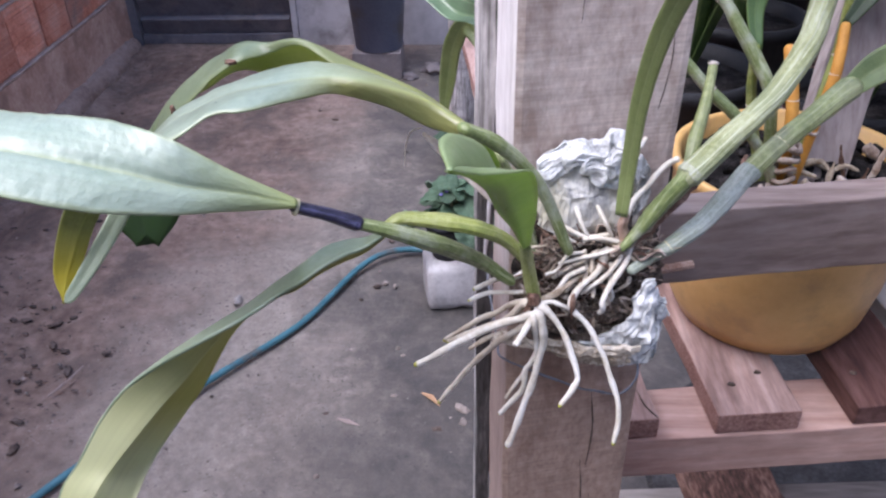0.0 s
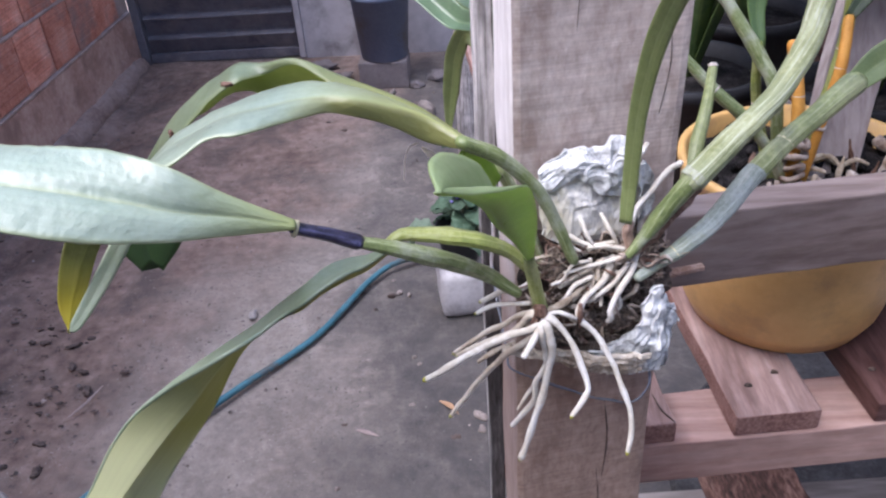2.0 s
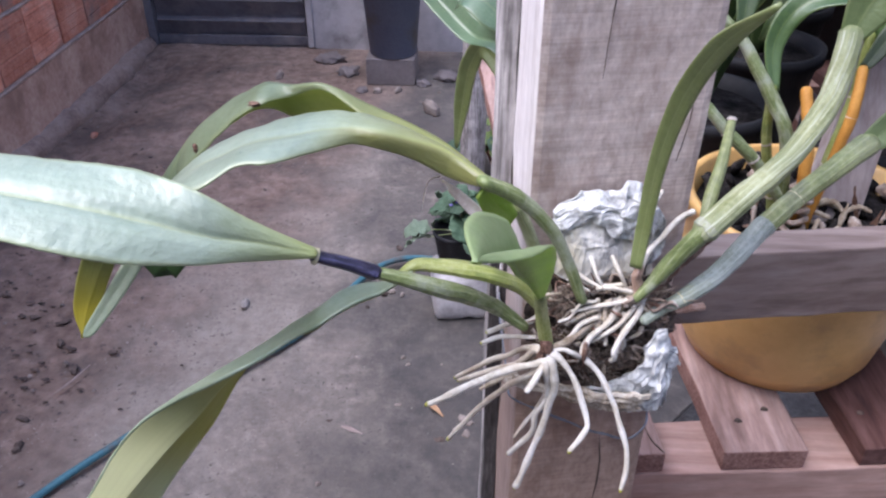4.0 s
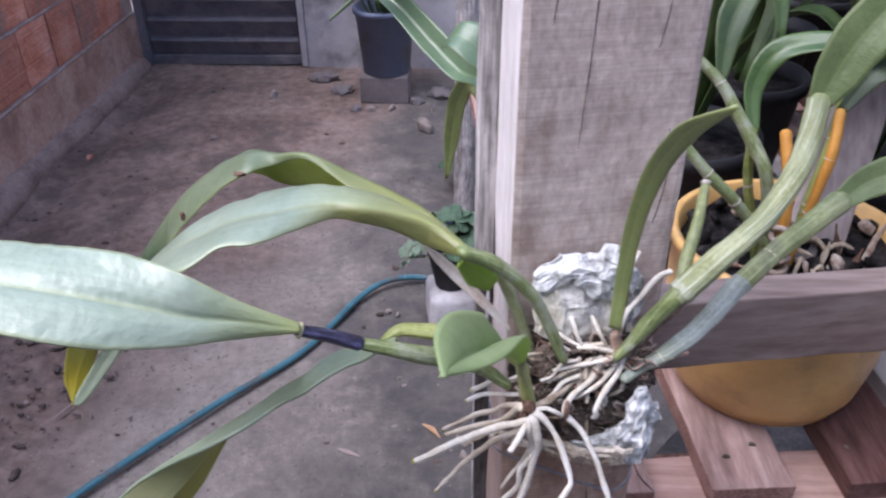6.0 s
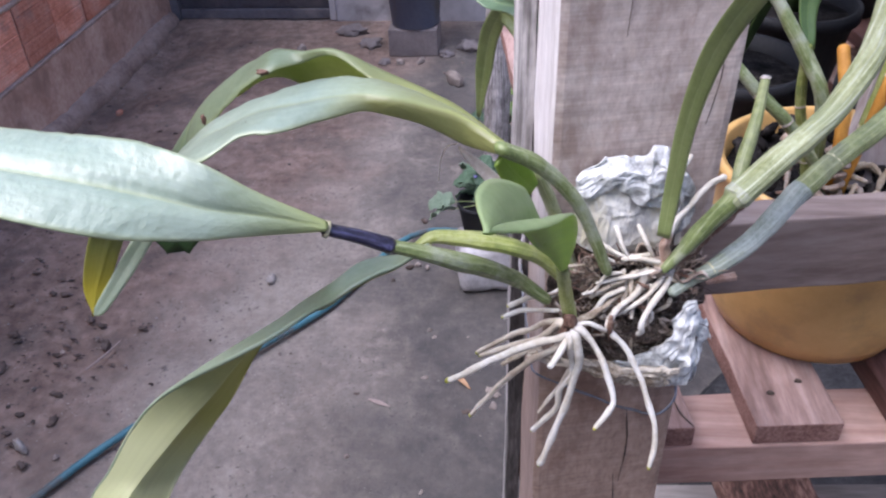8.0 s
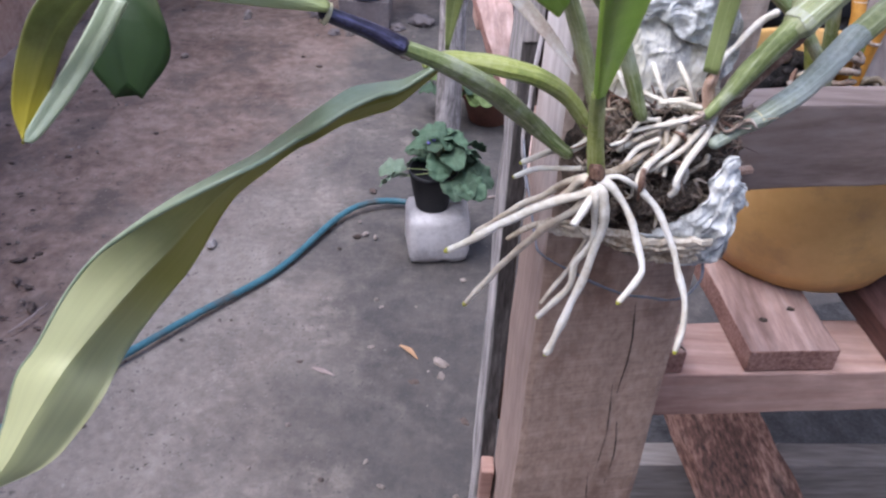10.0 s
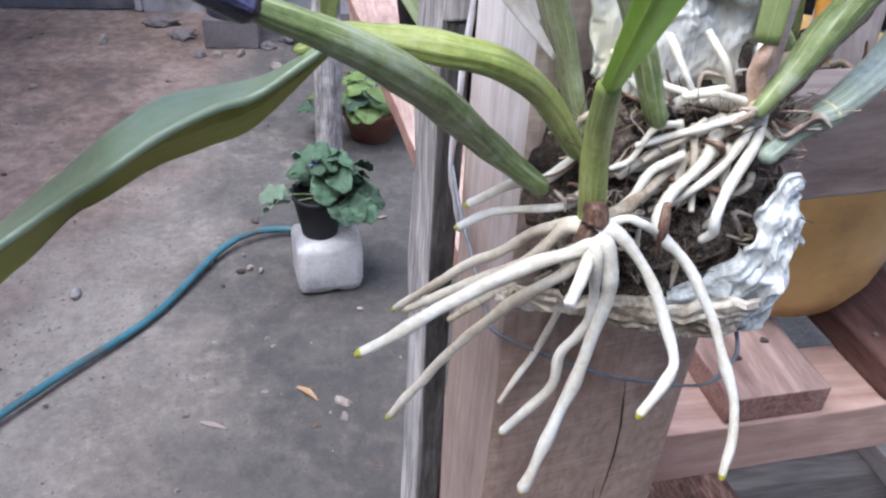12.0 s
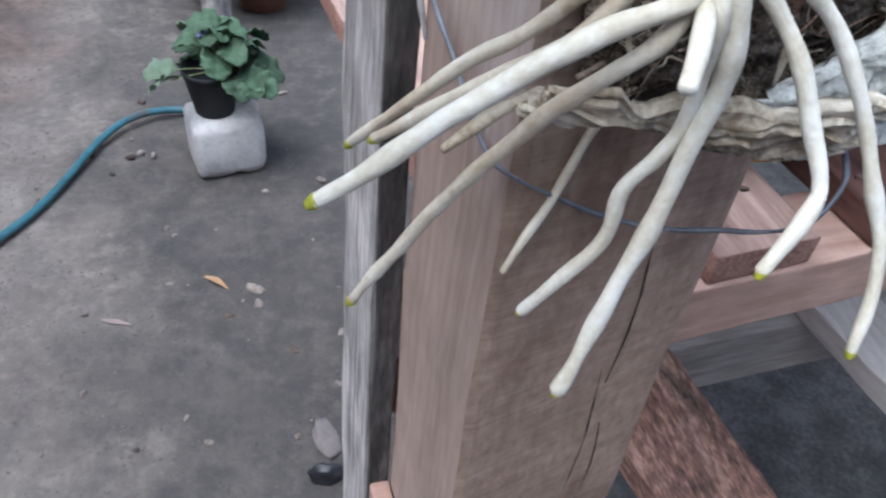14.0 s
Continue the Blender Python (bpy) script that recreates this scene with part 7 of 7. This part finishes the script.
for k, (x, y, a, h, lab) in enumerate(pebbles + chips + clods):
    tagged(part("stone", lump((x, y, h * (0.15 if "plaster" in lab else 0.3)), (a * (0.7 if "plaster" in lab else 1), a * rnd.uniform(0.4, 0.7), h * (0.5 if "plaster" in lab else 1)), k, 0.7 if "plaster" in lab else (0.9 if "clod" in lab else 0.4), 3, 2.0, True, pose(0, 0, 0, 0, 0, rnd.uniform(0, 180))), M_BRICK if "brick" in lab else (M_CLOD if "clod" in lab else M_WETSTONE if "wet" in lab else M_DIMCEMENT if "flake" in lab or "plaster" in lab else M_PALEPEBBLE if lab in ("white pebble", "pale pebble") else M_PEBBLE)), lab + " lying on the yard floor", "stone", "stones in the yard")
M_FADED = material("faded_leaf", [(0.27, 0.21, 0.19), (0.36, 0.29, 0.265)], scale=60.0, rough=0.85, bump=0.3)
dry = tagged(part("fallen_leaf", blade([(-0.075, 1.215, 0.006), (-0.055, 1.197, 0.010), (-0.036, 1.178, 0.005)], [0.002, 0.007, 0.001], [(0, 0, 1), (0, 0, 1)], 0.4, 14, 6, 0.0005), M_DRYLEAF), "narrow orange-brown fallen leaf on the floor", "leaf")
tagged(part("fallen_leaf", blade([(-0.243, 1.1444, 0.002), (-0.2206, 1.134, 0.004), (-0.1966, 1.1259, 0.002)], [0.002, 0.006, 0.001], [(0, 0, 1), (0, 0, 1)], 0.3, 14, 6, 0.0005), M_FADED), "faded pinkish-grey fallen leaf on the floor", "leaf")

tagged(part("twig", tube([(-0.867, 1.201, 0.004), (-0.846, 1.236, 0.007), (-0.828, 1.295, 0.005)], [0.0015, 0.0028, 0.0022, 0.001], 20, 6, wobble=0.4), M_FADED), "thin faded dry twig lying on the floor", "twig")

# crumbs of earth and grit, thickest along the brick wall
rnd = random.Random(33)
bm = bmesh.new()
for k in range(1500):
    if rnd.random() < 0.6:
        x, y = WALL_X + 0.05 + abs(rnd.gauss(0, 0.35)), rnd.uniform(0.3, 3.3)
    else:
        x, y = rnd.uniform(-1.3, 0.9), rnd.uniform(0.4, 3.2)
    s = 0.0016 + 0.005 * rnd.random() ** 4
    vs = [bm.verts.new((x + s * rnd.uniform(0.6, 1.3) * math.cos(a), y + s * rnd.uniform(0.6, 1.3) * math.sin(a), 0.001)) for a in (0.3, 1.5, 2.9, 4.1, 5.4)]
    tops = [bm.verts.new((v.co.x * 0.45 + x * 0.55, v.co.y * 0.45 + y * 0.55, s * rnd.uniform(0.7, 1.2))) for v in vs]
    for j in range(5):
        bm.faces.new((vs[j], vs[(j + 1) % 5], tops[(j + 1) % 5], tops[j]))
    bm.faces.new(tops)
tagged(part("grit", finish(bm, False), material("grit", [(0.10, 0.08, 0.07), (0.26, 0.22, 0.2)], scale=30.0, rough=0.9, bump=0.2, island=0.5)), "loose grit and crumbs of earth on the yard floor", "grit", kind="stuff")

# clods of earth along the brick wall
rnd = random.Random(44)
bm = bmesh.new()
for k in range(280):
    x, y = WALL_X + 0.06 + abs(rnd.gauss(0, 0.28)), rnd.uniform(0.5, 3.3)
    if k % 2:
        x, y = rnd.gauss(-1.0, 0.13), rnd.gauss(1.25, 0.25)
    r = 0.0022 + 0.0060 * rnd.random() ** 4
    b2 = bmesh.new()
    bmesh.ops.create_icosphere(b2, subdivisions=2, radius=1.0)
    for v in b2.verts:
        d = 1 + 0.8 * noise.noise(v.co * 1.7 + Vector((k * 1.3, 0, 0)))
        v.co = Vector((x + v.co.x * r * d * 1.5, y + v.co.y * r * d * 0.85, max(-0.006, v.co.z * r * 0.4 * d)))
    me = bpy.data.meshes.new("tmp")
    b2.to_mesh(me)
    b2.free()
    bm.from_mesh(me)
    bpy.data.meshes.remove(me)
tagged(part("clods", finish(bm), material("clod_earth", [(0.055, 0.04, 0.035), (0.14, 0.105, 0.09)], scale=25.0, rough=0.95, bump=0.6, bump_scale=120.0, island=0.35)), "crumbly clods of dark earth along the wall", "earth", kind="stuff")

# ---- bricks of the wall, last ----
def brick_mesh(length, seed):
    """A hollow brick's face with shallow horizontal grooves."""
    r = random.Random(seed)
    prof = [(0.0, 0.0), (0.009, 0.0), (0.012, 0.004)]
    for k in range(4):
        z = 0.028 + 0.042 * k + r.uniform(-0.004, 0.004)
        prof += [(0.012, z), (0.0095, z + 0.003), (0.012, z + 0.007)]
    prof += [(0.012, 0.186), (0.009, 0.19), (0.0, 0.19)]
    b = bmesh.new()
    sides = [[b.verts.new((x + r.uniform(-0.0008, 0.0008) - (0.002 if y in (0, length) and x > 0.01 else 0), y, z)) for x, z in prof] for y in (0, 0.004, length - 0.004, length)]
    for a, c in zip(sides, sides[1:]):
        for k in range(len(prof) - 1):
            b.faces.new((a[k], a[k + 1], c[k + 1], c[k]))
    b.faces.new(sides[0][::-1])
    b.faces.new(sides[-1])
    bmesh.ops.recalc_face_normals(b, faces=b.faces)
    me = bpy.data.meshes.new("brick")
    b.to_mesh(me)
    b.free()
    me.materials.append(M_BRICK)
    return me


meshes = [brick_mesh(0.196, s) for s in range(5)]
rnd = random.Random(2)
for row in range(1, 11):
    z = 0.040 + 0.2055 * row
    y = -0.2 + (0.1 if row % 2 else 0.0) + 0.125
    while y + 0.196 < BACK_Y and len([1 for c in wall_bricks.children]) < 300:
        ob = new("brick", rnd.choice(meshes))
        ob.parent = wall_bricks
        ob.location = (WALL_X - 0.011 + rnd.uniform(-0.002, 0.002), y, z + rnd.uniform(-0.002, 0.002))
        y += 0.2035
